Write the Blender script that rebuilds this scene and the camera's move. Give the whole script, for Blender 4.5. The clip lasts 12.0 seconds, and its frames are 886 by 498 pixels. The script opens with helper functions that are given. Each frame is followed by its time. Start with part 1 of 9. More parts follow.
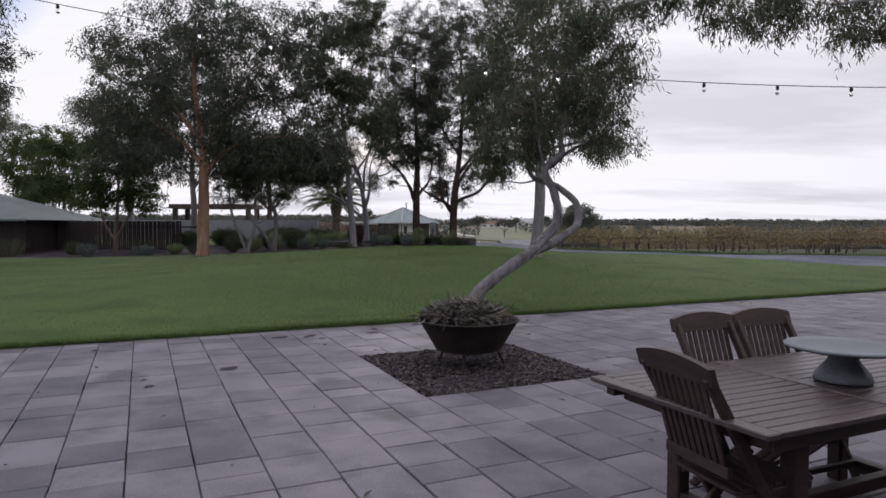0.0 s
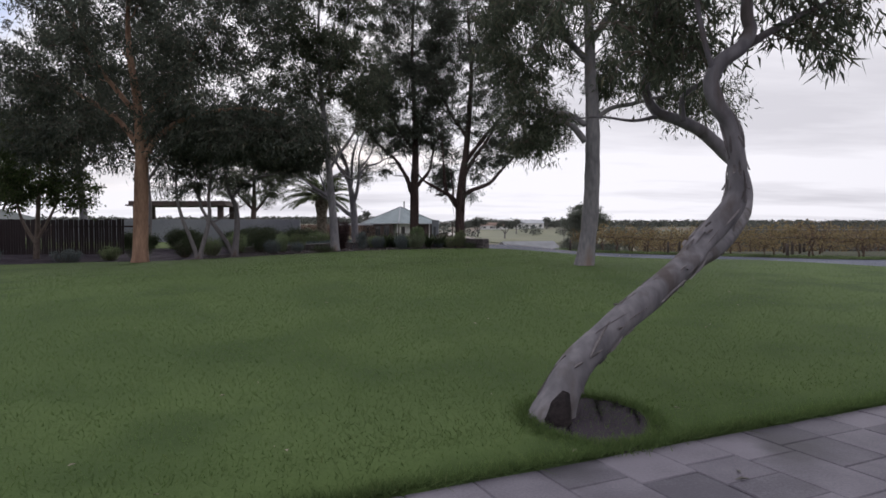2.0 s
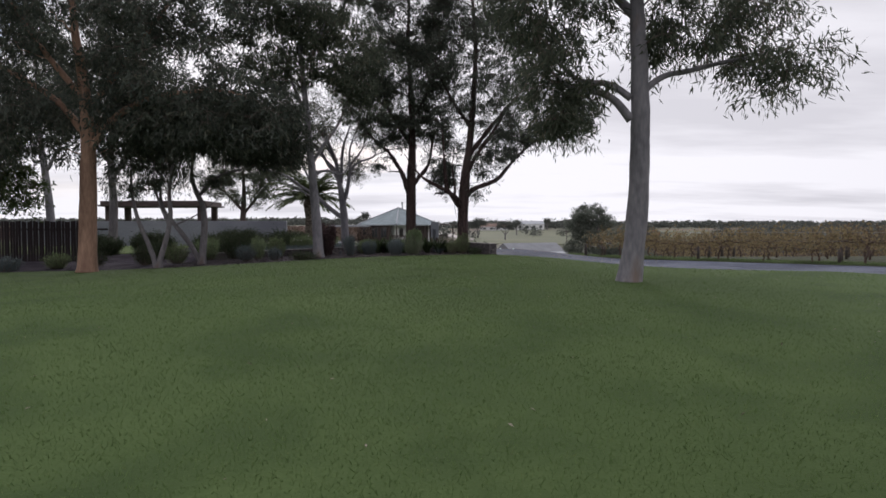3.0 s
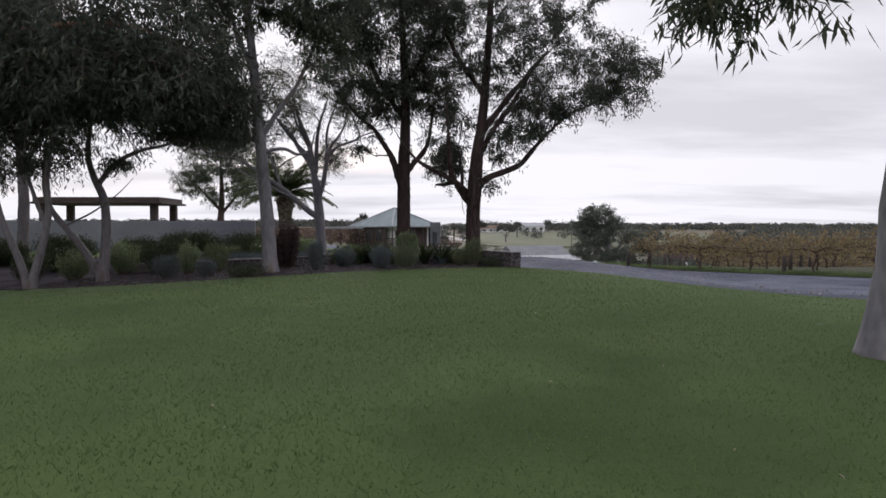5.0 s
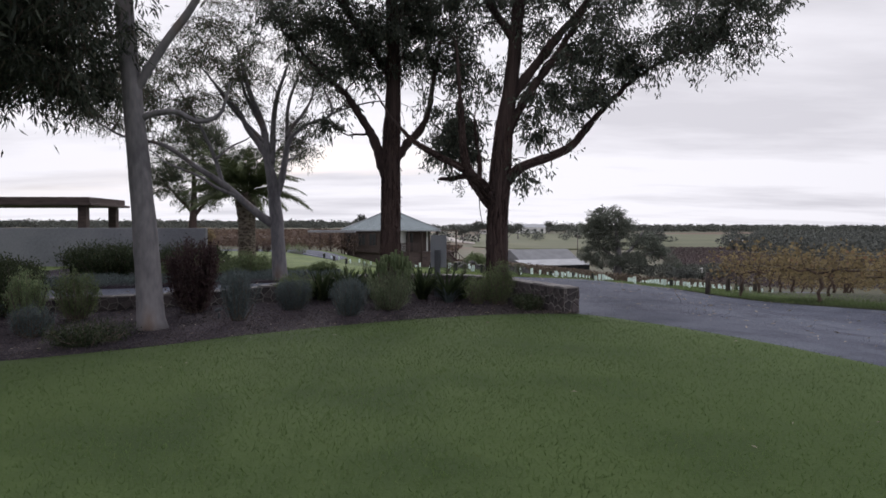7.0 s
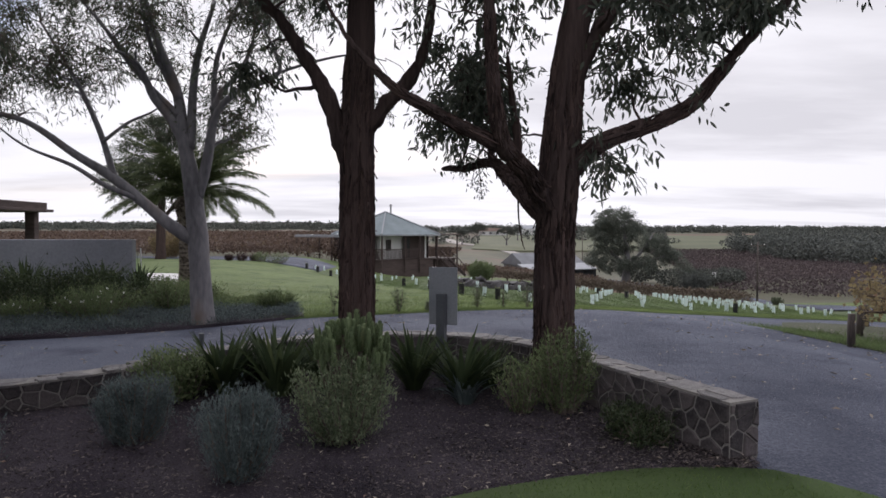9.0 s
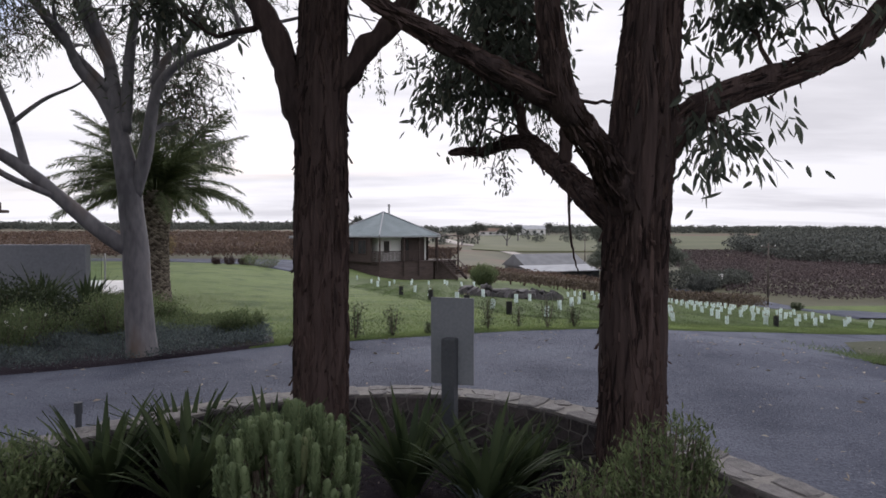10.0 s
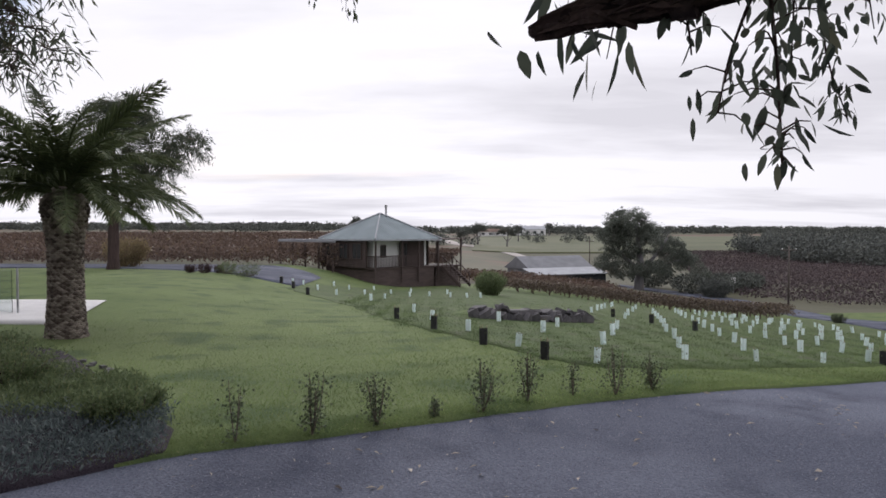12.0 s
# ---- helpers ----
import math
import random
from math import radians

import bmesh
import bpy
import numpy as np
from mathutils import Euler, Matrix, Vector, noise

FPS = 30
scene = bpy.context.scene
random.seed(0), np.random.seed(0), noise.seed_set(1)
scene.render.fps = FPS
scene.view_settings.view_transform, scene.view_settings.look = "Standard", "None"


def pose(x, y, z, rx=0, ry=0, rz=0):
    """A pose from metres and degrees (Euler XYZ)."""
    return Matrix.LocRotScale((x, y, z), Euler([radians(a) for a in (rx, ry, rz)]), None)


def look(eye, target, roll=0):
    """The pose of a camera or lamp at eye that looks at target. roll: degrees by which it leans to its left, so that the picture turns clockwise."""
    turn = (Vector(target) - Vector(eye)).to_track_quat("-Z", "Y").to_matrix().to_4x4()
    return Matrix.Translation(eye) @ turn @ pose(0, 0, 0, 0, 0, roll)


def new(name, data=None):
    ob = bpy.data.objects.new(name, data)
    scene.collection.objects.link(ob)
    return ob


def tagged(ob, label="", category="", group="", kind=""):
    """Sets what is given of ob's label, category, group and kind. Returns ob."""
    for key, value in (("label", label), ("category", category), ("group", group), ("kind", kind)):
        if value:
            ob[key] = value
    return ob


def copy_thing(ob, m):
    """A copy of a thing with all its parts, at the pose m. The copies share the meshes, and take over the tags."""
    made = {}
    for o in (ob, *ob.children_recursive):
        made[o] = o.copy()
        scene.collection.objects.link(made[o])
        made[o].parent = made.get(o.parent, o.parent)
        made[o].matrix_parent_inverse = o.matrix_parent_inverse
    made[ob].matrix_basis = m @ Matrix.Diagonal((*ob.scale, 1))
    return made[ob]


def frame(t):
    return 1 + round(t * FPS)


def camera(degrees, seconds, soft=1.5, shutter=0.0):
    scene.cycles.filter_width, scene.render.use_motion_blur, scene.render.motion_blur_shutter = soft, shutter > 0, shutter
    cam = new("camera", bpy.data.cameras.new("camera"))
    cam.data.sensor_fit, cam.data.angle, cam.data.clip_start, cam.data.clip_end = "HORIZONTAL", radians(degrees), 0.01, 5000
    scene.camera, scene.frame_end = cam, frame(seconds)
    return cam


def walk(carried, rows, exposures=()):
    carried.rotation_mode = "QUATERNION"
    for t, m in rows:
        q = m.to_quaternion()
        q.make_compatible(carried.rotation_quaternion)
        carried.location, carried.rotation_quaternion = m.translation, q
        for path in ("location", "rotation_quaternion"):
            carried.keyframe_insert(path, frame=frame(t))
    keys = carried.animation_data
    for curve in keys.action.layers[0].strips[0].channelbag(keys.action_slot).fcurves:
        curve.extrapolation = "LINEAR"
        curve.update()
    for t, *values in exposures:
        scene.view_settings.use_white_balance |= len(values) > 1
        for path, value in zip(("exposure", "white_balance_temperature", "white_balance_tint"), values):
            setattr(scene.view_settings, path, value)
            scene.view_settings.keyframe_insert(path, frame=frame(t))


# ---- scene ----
cam = camera(68.5, 12.0, soft=1.6)
# seconds, eye x, y, z, yaw, pitch, roll
PATH = [
    (0.0, 0.000, 0.000, 1.528, 0.09, -2.08, -0.09),
    (0.5, -0.067, 1.457, 1.445, 0.05, -2.05, -0.05),
    (1.0, -0.138, 3.161, 1.354, 0.02, -2.01, -0.02),
    (1.5, -0.202, 4.943, 1.320, 0.00, -1.96, 0.03),
    (2.0, -0.267, 6.975, 1.356, -0.01, -1.91, 0.07),
    (2.5, -0.286, 8.841, 1.411, -0.02, -1.88, 0.11),
    (3.0, -0.302, 10.685, 1.425, -0.04, -1.82, 0.12),
    (5.0, -0.426, 17.569, 1.446, -0.11, -1.66, 0.04),
    (5.5, -0.474, 19.349, 1.521, -0.13, -1.63, 0.01),
    (6.0, -0.508, 21.094, 1.602, -0.12, -1.61, -0.03),
    (6.5, -0.540, 22.874, 1.693, -0.15, -1.60, -0.05),
    (7.0, -0.577, 24.602, 1.787, -0.16, -1.58, -0.05),
    (9.0, -0.674, 30.659, 2.115, -0.28, -1.49, -0.02),
    (9.5, -0.697, 31.931, 2.168, -0.29, -1.51, -0.01),
    (10.0, -0.735, 33.256, 2.211, -0.31, -1.48, -0.01),
    (10.5, -0.794, 34.566, 2.265, -0.31, -1.48, -0.01),
    (11.0, -0.847, 35.772, 2.323, -0.32, -1.44, -0.01),
    (11.5, -0.886, 36.838, 2.381, -0.35, -1.45, -0.01),
    (12.0, -0.896, 37.786, 2.433, -0.38, -1.46, -0.01),
]
walk(cam, [(t, pose(x, y, z, 90 + pitch, roll, yaw)) for t, x, y, z, yaw, pitch, roll in PATH], [(0.0, 0.0, 6250, 15), (7.0, 0.0, 6250, 15), (9.0, 0.06, 6250, 15), (12.0, 0.04, 6250, 15)])

# ---- world and sun ----
SUN_DIR = Vector((-0.09, 1.0, 0.25)).normalized()


def build_world():
    world = bpy.data.worlds.new("sky")
    scene.world = world
    world.use_nodes = True
    nt = world.node_tree
    nt.nodes.clear()
    N, L = nt.nodes.new, nt.links.new
    out, bg = N("ShaderNodeOutputWorld"), N("ShaderNodeBackground")
    tc = N("ShaderNodeTexCoord")
    sky = N("ShaderNodeTexSky")
    sky.sky_type, sky.sun_disc = "NISHITA", False
    sky.sun_elevation, sky.sun_rotation = radians(14), radians(-5)
    sky.air_density, sky.dust_density = 1.0, 1.5
    dim = N("ShaderNodeVectorMath")
    dim.operation = "SCALE"
    dim.inputs[3].default_value = 0.06
    L(sky.outputs[0], dim.inputs[0])
    # cloud layer: direction projected on a high flat sheet
    sep = N("ShaderNodeSeparateXYZ")
    L(tc.outputs["Generated"], sep.inputs[0])
    up = N("ShaderNodeMath")
    up.operation = "MAXIMUM"
    up.inputs[1].default_value = 0.0
    L(sep.outputs[2], up.inputs[0])
    lift = N("ShaderNodeMath")
    lift.inputs[1].default_value = 0.10
    L(up.outputs[0], lift.inputs[0])
    px, py = N("ShaderNodeMath"), N("ShaderNodeMath")
    for node, k in ((px, 0), (py, 1)):
        node.operation = "DIVIDE"
        L(sep.outputs[k], node.inputs[0])
        L(lift.outputs[0], node.inputs[1])
    flat = N("ShaderNodeCombineXYZ")
    L(px.outputs[0], flat.inputs[0])
    L(py.outputs[0], flat.inputs[1])

    def cloud(scale, detail, off):
        add = N("ShaderNodeVectorMath")
        add.inputs[1].default_value = off
        wide = N("ShaderNodeVectorMath")
        wide.operation = "MULTIPLY"
        wide.inputs[1].default_value = (0.55, 1.15, 1.0)
        L(flat.outputs[0], wide.inputs[0])
        L(wide.outputs[0], add.inputs[0])
        n = N("ShaderNodeTexNoise")
        n.inputs["Scale"].default_value, n.inputs["Detail"].default_value, n.inputs["Roughness"].default_value = scale, detail, 0.55
        L(add.outputs[0], n.inputs["Vector"])
        return n

    body, gap = cloud(0.62, 7, (3.1, 1.7, 0)), cloud(0.33, 5, (9.4, 2.2, 5))
    ramp = N("ShaderNodeValToRGB")
    e = ramp.color_ramp.elements
    e[0].position, e[0].color = 0.34, (0.69, 0.680, 0.695, 1)
    e[1].position, e[1].color = 0.53, (0.93, 0.918, 0.924, 1)
    L(body.outputs["Fac"], ramp.inputs[0])
    # the veiled sun brightens the cloud round it
    dot = N("ShaderNodeVectorMath")
    dot.operation = "DOT_PRODUCT"
    dot.inputs[1].default_value = SUN_DIR
    L(tc.outputs["Generated"], dot.inputs[0])
    glow = N("ShaderNodeMapRange")
    glow.interpolation_type = "SMOOTHSTEP"
    for k, v in ((1, 0.45), (2, 1.0), (3, 0.90), (4, 1.06)):
        glow.inputs[k].default_value = v
    L(dot.outputs["Value"], glow.inputs[0])
    lit = N("ShaderNodeVectorMath")
    lit.operation = "SCALE"
    L(ramp.outputs[0], lit.inputs[0])
    # an overcast sky is brightest overhead
    high = N("ShaderNodeMapRange")
    for k, v in ((1, 0.30), (2, 1.0), (3, 1.0), (4, 1.85)):
        high.inputs[k].default_value = v
    L(up.outputs[0], high.inputs[0])
    both = N("ShaderNodeMath")
    both.operation = "MULTIPLY"
    L(glow.outputs[0], both.inputs[0])
    L(high.outputs[0], both.inputs[1])
    L(both.outputs[0], lit.inputs[3])
    mask = N("ShaderNodeMapRange")
    for k, v in ((1, 0.30), (2, 0.44), (3, 0.88), (4, 1.0)):
        mask.inputs[k].default_value = v
    L(gap.outputs["Fac"], mask.inputs[0])
    mix = N("ShaderNodeMix")
    mix.data_type = "RGBA"
    L(mask.outputs[0], mix.inputs[0])
    L(dim.outputs[0], mix.inputs[6])
    L(lit.outputs[0], mix.inputs[7])
    # a rift of blue in the cloud
    rift = N("ShaderNodeVectorMath")
    rift.operation = "DOT_PRODUCT"
    rift.inputs[1].default_value = Vector((-0.60, 0.72, 0.36)).normalized()
    L(tc.outputs["Generated"], rift.inputs[0])
    ragged = N("ShaderNodeMath")
    ragged.operation = "MULTIPLY_ADD"
    ragged.inputs[1].default_value = 0.03
    L(body.outputs["Fac"], ragged.inputs[0])
    L(rift.outputs["Value"], ragged.inputs[2])
    edge = N("ShaderNodeMapRange")
    for k, v in ((1, 1.000), (2, 1.008), (3, 0.0), (4, 0.8)):
        edge.inputs[k].default_value = v
    L(ragged.outputs[0], edge.inputs[0])
    blue = N("ShaderNodeMix")
    blue.data_type = "RGBA"
    L(edge.outputs[0], blue.inputs[0])
    L(mix.outputs[2], blue.inputs[6])
    blue.inputs[7].default_value = (0.40, 0.55, 0.86, 1)
    L(blue.outputs[2], bg.inputs[0])
    bg.inputs[1].default_value = 1.0
    L(bg.outputs[0], out.inputs[0])


build_world()
sun_data = bpy.data.lights.new("sun", "SUN")
sun_data.energy, sun_data.angle, sun_data.color = 1.5, radians(22), (1.0, 0.95, 0.88)
sun = new("sun", sun_data)
sun.matrix_world = look(SUN_DIR * 60, (0, 0, 0))


# ---- materials ----
def surf(name, dark, light, scale=3.0, fine=60.0, rough=0.8, bump=0.3, depth=0.01, stretch=(1, 1, 1), metal=0.0, vary=0.0, island=0.0,
         glow=0.0, spec=0.3, coords="Object", mid=0.5, contrast=1.0, stain=None, stain_scale=0.5, stain_lo=0.58, stain_hi=0.7):
    """A weathered surface: two colours mixed by coarse and fine noise, with fine relief; vary: by object, island: by loose piece."""
    m = bpy.data.materials.new(name)
    m.use_nodes = True
    nt = m.node_tree
    N, L = nt.nodes.new, nt.links.new
    p = nt.nodes["Principled BSDF"]
    if coords == "World":
        src = N("ShaderNodeNewGeometry").outputs["Position"]
    else:
        src = N("ShaderNodeTexCoord").outputs[coords]
    mp = N("ShaderNodeMapping")
    mp.inputs["Scale"].default_value = stretch
    L(src, mp.inputs[0])

    def noise_at(s, d):
        n = N("ShaderNodeTexNoise")
        n.inputs["Scale"].default_value, n.inputs["Detail"].default_value = s, d
        L(mp.outputs[0], n.inputs["Vector"])
        return n.outputs["Fac"]

    def math_node(op, a, b):
        n = N("ShaderNodeMath")
        n.operation = op
        for k, v in ((0, a), (1, b)):
            if isinstance(v, (int, float)):
                n.inputs[k].default_value = v
            else:
                L(v, n.inputs[k])
        return n.outputs[0]

    coarse, small = noise_at(scale, 5), noise_at(fine, 3)
    f = math_node("ADD", math_node("MULTIPLY", coarse, 0.62), math_node("MULTIPLY", small, 0.38))
    f = math_node("ADD", math_node("MULTIPLY", math_node("SUBTRACT", f, mid), 3.2 * contrast), 0.5)
    if vary:
        r = N("ShaderNodeObjectInfo").outputs["Random"]
        f = math_node("ADD", f, math_node("MULTIPLY", math_node("SUBTRACT", r, 0.5), vary))
    if island:
        r = N("ShaderNodeNewGeometry").outputs["Random Per Island"]
        f = math_node("ADD", f, math_node("MULTIPLY", math_node("SUBTRACT", r, 0.5), island))
    mix = N("ShaderNodeMix")
    mix.data_type = "RGBA"
    mix.clamp_factor = True
    L(f, mix.inputs[0])
    mix.inputs[6].default_value, mix.inputs[7].default_value = (*dark, 1), (*light, 1)
    colour = mix.outputs[2]
    if stain:
        s = noise_at(stain_scale, 4)
        rg = N("ShaderNodeMapRange")
        for k, v in ((1, stain_lo), (2, stain_hi), (3, 0.0), (4, 0.85)):
            rg.inputs[k].default_value = v
        L(s, rg.inputs[0])
        mx = N("ShaderNodeMix")
        mx.data_type = "RGBA"
        L(rg.outputs[0], mx.inputs[0])
        L(colour, mx.inputs[6])
        mx.inputs[7].default_value = (*stain, 1)
        colour = mx.outputs[2]
    L(colour, p.inputs["Base Color"])
    p.inputs["Roughness"].default_value, p.inputs["Metallic"].default_value = rough, metal
    p.inputs["Specular IOR Level"].default_value = spec
    if bump:
        b = N("ShaderNodeBump")
        b.inputs["Strength"].default_value, b.inputs["Distance"].default_value = bump, depth
        L(math_node("ADD", coarse, small), b.inputs["Height"])
        L(b.outputs[0], p.inputs["Normal"])
    if glow:
        p.inputs["Emission Color"].default_value, p.inputs["Emission Strength"].default_value = (*light, 1), glow
    return m


def foliage(name, dark, light, back, through_leaf=0.25, rough=0.65, patch=0.0):
    """Leaf: colour by loose piece, light partly passes through."""
    m = bpy.data.materials.new(name)
    m.use_nodes = True
    nt = m.node_tree
    N, L = nt.nodes.new, nt.links.new
    p, out = nt.nodes["Principled BSDF"], nt.nodes["Material Output"]
    r = N("ShaderNodeNewGeometry").outputs["Random Per Island"]
    ramp = N("ShaderNodeValToRGB")
    e = ramp.color_ramp.elements
    e[0].color, e[1].color = (*dark, 1), (*light, 1)
    k = ramp.color_ramp.elements.new(0.93)
    k.color = (*light, 1)
    e[-1].color = (*back, 1)
    L(r, ramp.inputs[0])
    colour = ramp.outputs[0]
    if patch:
        # thicker and thinner patches of growth
        n = N("ShaderNodeTexNoise")
        n.inputs["Scale"].default_value, n.inputs["Detail"].default_value = 0.75, 6
        L(N("ShaderNodeNewGeometry").outputs["Position"], n.inputs["Vector"])
        rg = N("ShaderNodeMapRange")
        for q, v in ((1, 0.36), (2, 0.64), (3, 1.0 - patch), (4, 1.0 + patch)):
            rg.inputs[q].default_value = v
        L(n.outputs["Fac"], rg.inputs[0])
        sc = N("ShaderNodeVectorMath")
        sc.operation = "SCALE"
        L(colour, sc.inputs[0])
        L(rg.outputs[0], sc.inputs[3])
        colour = sc.outputs[0]
    L(colour, p.inputs["Base Color"])
    p.inputs["Roughness"].default_value, p.inputs["Specular IOR Level"].default_value = rough, 0.25
    t = N("ShaderNodeBsdfTranslucent")
    L(colour, t.inputs[0])
    mx = N("ShaderNodeMixShader")
    mx.inputs[0].default_value = through_leaf
    L(p.outputs[0], mx.inputs[1])
    L(t.outputs[0], mx.inputs[2])
    L(mx.outputs[0], out.inputs[0])
    return m


def glass_mat(name, tint=(0.9, 0.96, 0.95), rough=0.02):
    m = bpy.data.materials.new(name)
    m.use_nodes = True
    p = m.node_tree.nodes["Principled BSDF"]
    p.inputs["Base Color"].default_value = (*tint, 1)
    p.inputs["Roughness"].default_value, p.inputs["Transmission Weight"].default_value, p.inputs["IOR"].default_value = rough, 1.0, 1.45
    return m


M_FIELD = surf("field_grass", (0.043, 0.044, 0.026), (0.088, 0.084, 0.049), 0.05, 1.5, 0.95, 0.2, 0.1, coords="World", stain=(0.10, 0.055, 0.040), stain_scale=0.012, stain_lo=0.5, stain_hi=0.6)
M_LAWN = surf("mown_lawn", (0.048, 0.075, 0.026), (0.074, 0.108, 0.038), 0.35, 45.0, 0.95, 0.5, 0.015, coords="World", spec=0.1, stain=(0.038, 0.061, 0.022), stain_scale=0.75, stain_lo=0.48, stain_hi=0.66)
M_BLADE = foliage("grass_blade", (0.072, 0.113, 0.040), (0.114, 0.168, 0.058), (0.16, 0.19, 0.08), 0.5, 0.9, 0.22)
M_GRAVEL = surf("grey_gravel", (0.059, 0.065, 0.092), (0.145, 0.156, 0.198), 0.25, 42.0, 0.95, 1.0, 0.03, coords="World", spec=0.1, contrast=1.5, stain=(0.044, 0.049, 0.072), stain_scale=1.1, stain_lo=0.48, stain_hi=0.78)
M_MULCH = surf("bark_mulch", (0.016, 0.0135, 0.019), (0.072, 0.060, 0.074), 1.2, 70.0, 0.95, 1.0, 0.03, coords="World", spec=0.1)
M_CHIP = surf("mulch_chip", (0.022, 0.017, 0.019), (0.125, 0.103, 0.100), 9, 60, 0.9, 0.3, island=2.2)
M_PAVER = surf("stone_paver", (0.064, 0.059, 0.076), (0.150, 0.138, 0.166), 2.2, 70.0, 0.62, 0.35, 0.006, vary=0.85, spec=0.35, coords="World", stain=(0.045, 0.042, 0.050), stain_scale=1.3, stain_lo=0.54, stain_hi=0.68)
M_JOINT = surf("paver_joint", (0.035, 0.033, 0.034), (0.075, 0.07, 0.07), 5, 60, 0.95, 0.4, coords="World")
M_GUM_WHITE = surf("pale_gum_bark", (0.098, 0.095, 0.106), (0.24, 0.23, 0.242), 1.6, 16.0, 0.85, 0.35, 0.01, stretch=(1, 1, 0.35), stain=(0.16, 0.12, 0.10), stain_scale=1.4, stain_lo=0.56, stain_hi=0.66)
M_GUM_GREY = surf("grey_gum_bark", (0.085, 0.078, 0.083), (0.215, 0.20, 0.206), 2.2, 22.0, 0.85, 0.5, 0.012, stretch=(1, 1, 0.3), stain=(0.10, 0.07, 0.06), stain_scale=1.6, stain_lo=0.54, stain_hi=0.62)
M_GUM_RED = surf("red_gum_bark", (0.14, 0.085, 0.060), (0.36, 0.225, 0.16), 1.8, 18.0, 0.88, 0.5, 0.012, stretch=(1, 1, 0.25), stain=(0.11, 0.06, 0.045), stain_scale=1.2)
M_IRONBARK = surf("stringy_dark_bark", (0.026, 0.0195, 0.020), (0.094, 0.066, 0.062), 3.0, 26.0, 0.95, 1.0, 0.03, stretch=(1, 1, 0.08), spec=0.15)
M_GUM_LEAN = surf("leaning_gum_bark", (0.088, 0.084, 0.095), (0.225, 0.212, 0.23), 1.6, 12.0, 0.9, 0.6, 0.015, stretch=(1, 1, 0.4), stain=(0.075, 0.062, 0.060), stain_scale=3.4, stain_lo=0.50, stain_hi=0.60)
M_TWIG = surf("twig_bark", (0.07, 0.055, 0.048), (0.17, 0.135, 0.115), 6, 40, 0.9, 0.2)
M_LEAF_DARK = foliage("gum_leaf_dark", (0.046, 0.057, 0.048), (0.098, 0.112, 0.086), (0.13, 0.13, 0.09), 0.4)
M_LEAF_GREY = foliage("gum_leaf_grey", (0.052, 0.066, 0.048), (0.11, 0.126, 0.086), (0.15, 0.14, 0.09), 0.5)
# far foliage paled and greyed so its colour carries the distance haze
M_LEAF_FAR = foliage("hazed_far_leaf", (0.062, 0.070, 0.064), (0.118, 0.126, 0.110), (0.13, 0.13, 0.105), 0.12, 0.95)


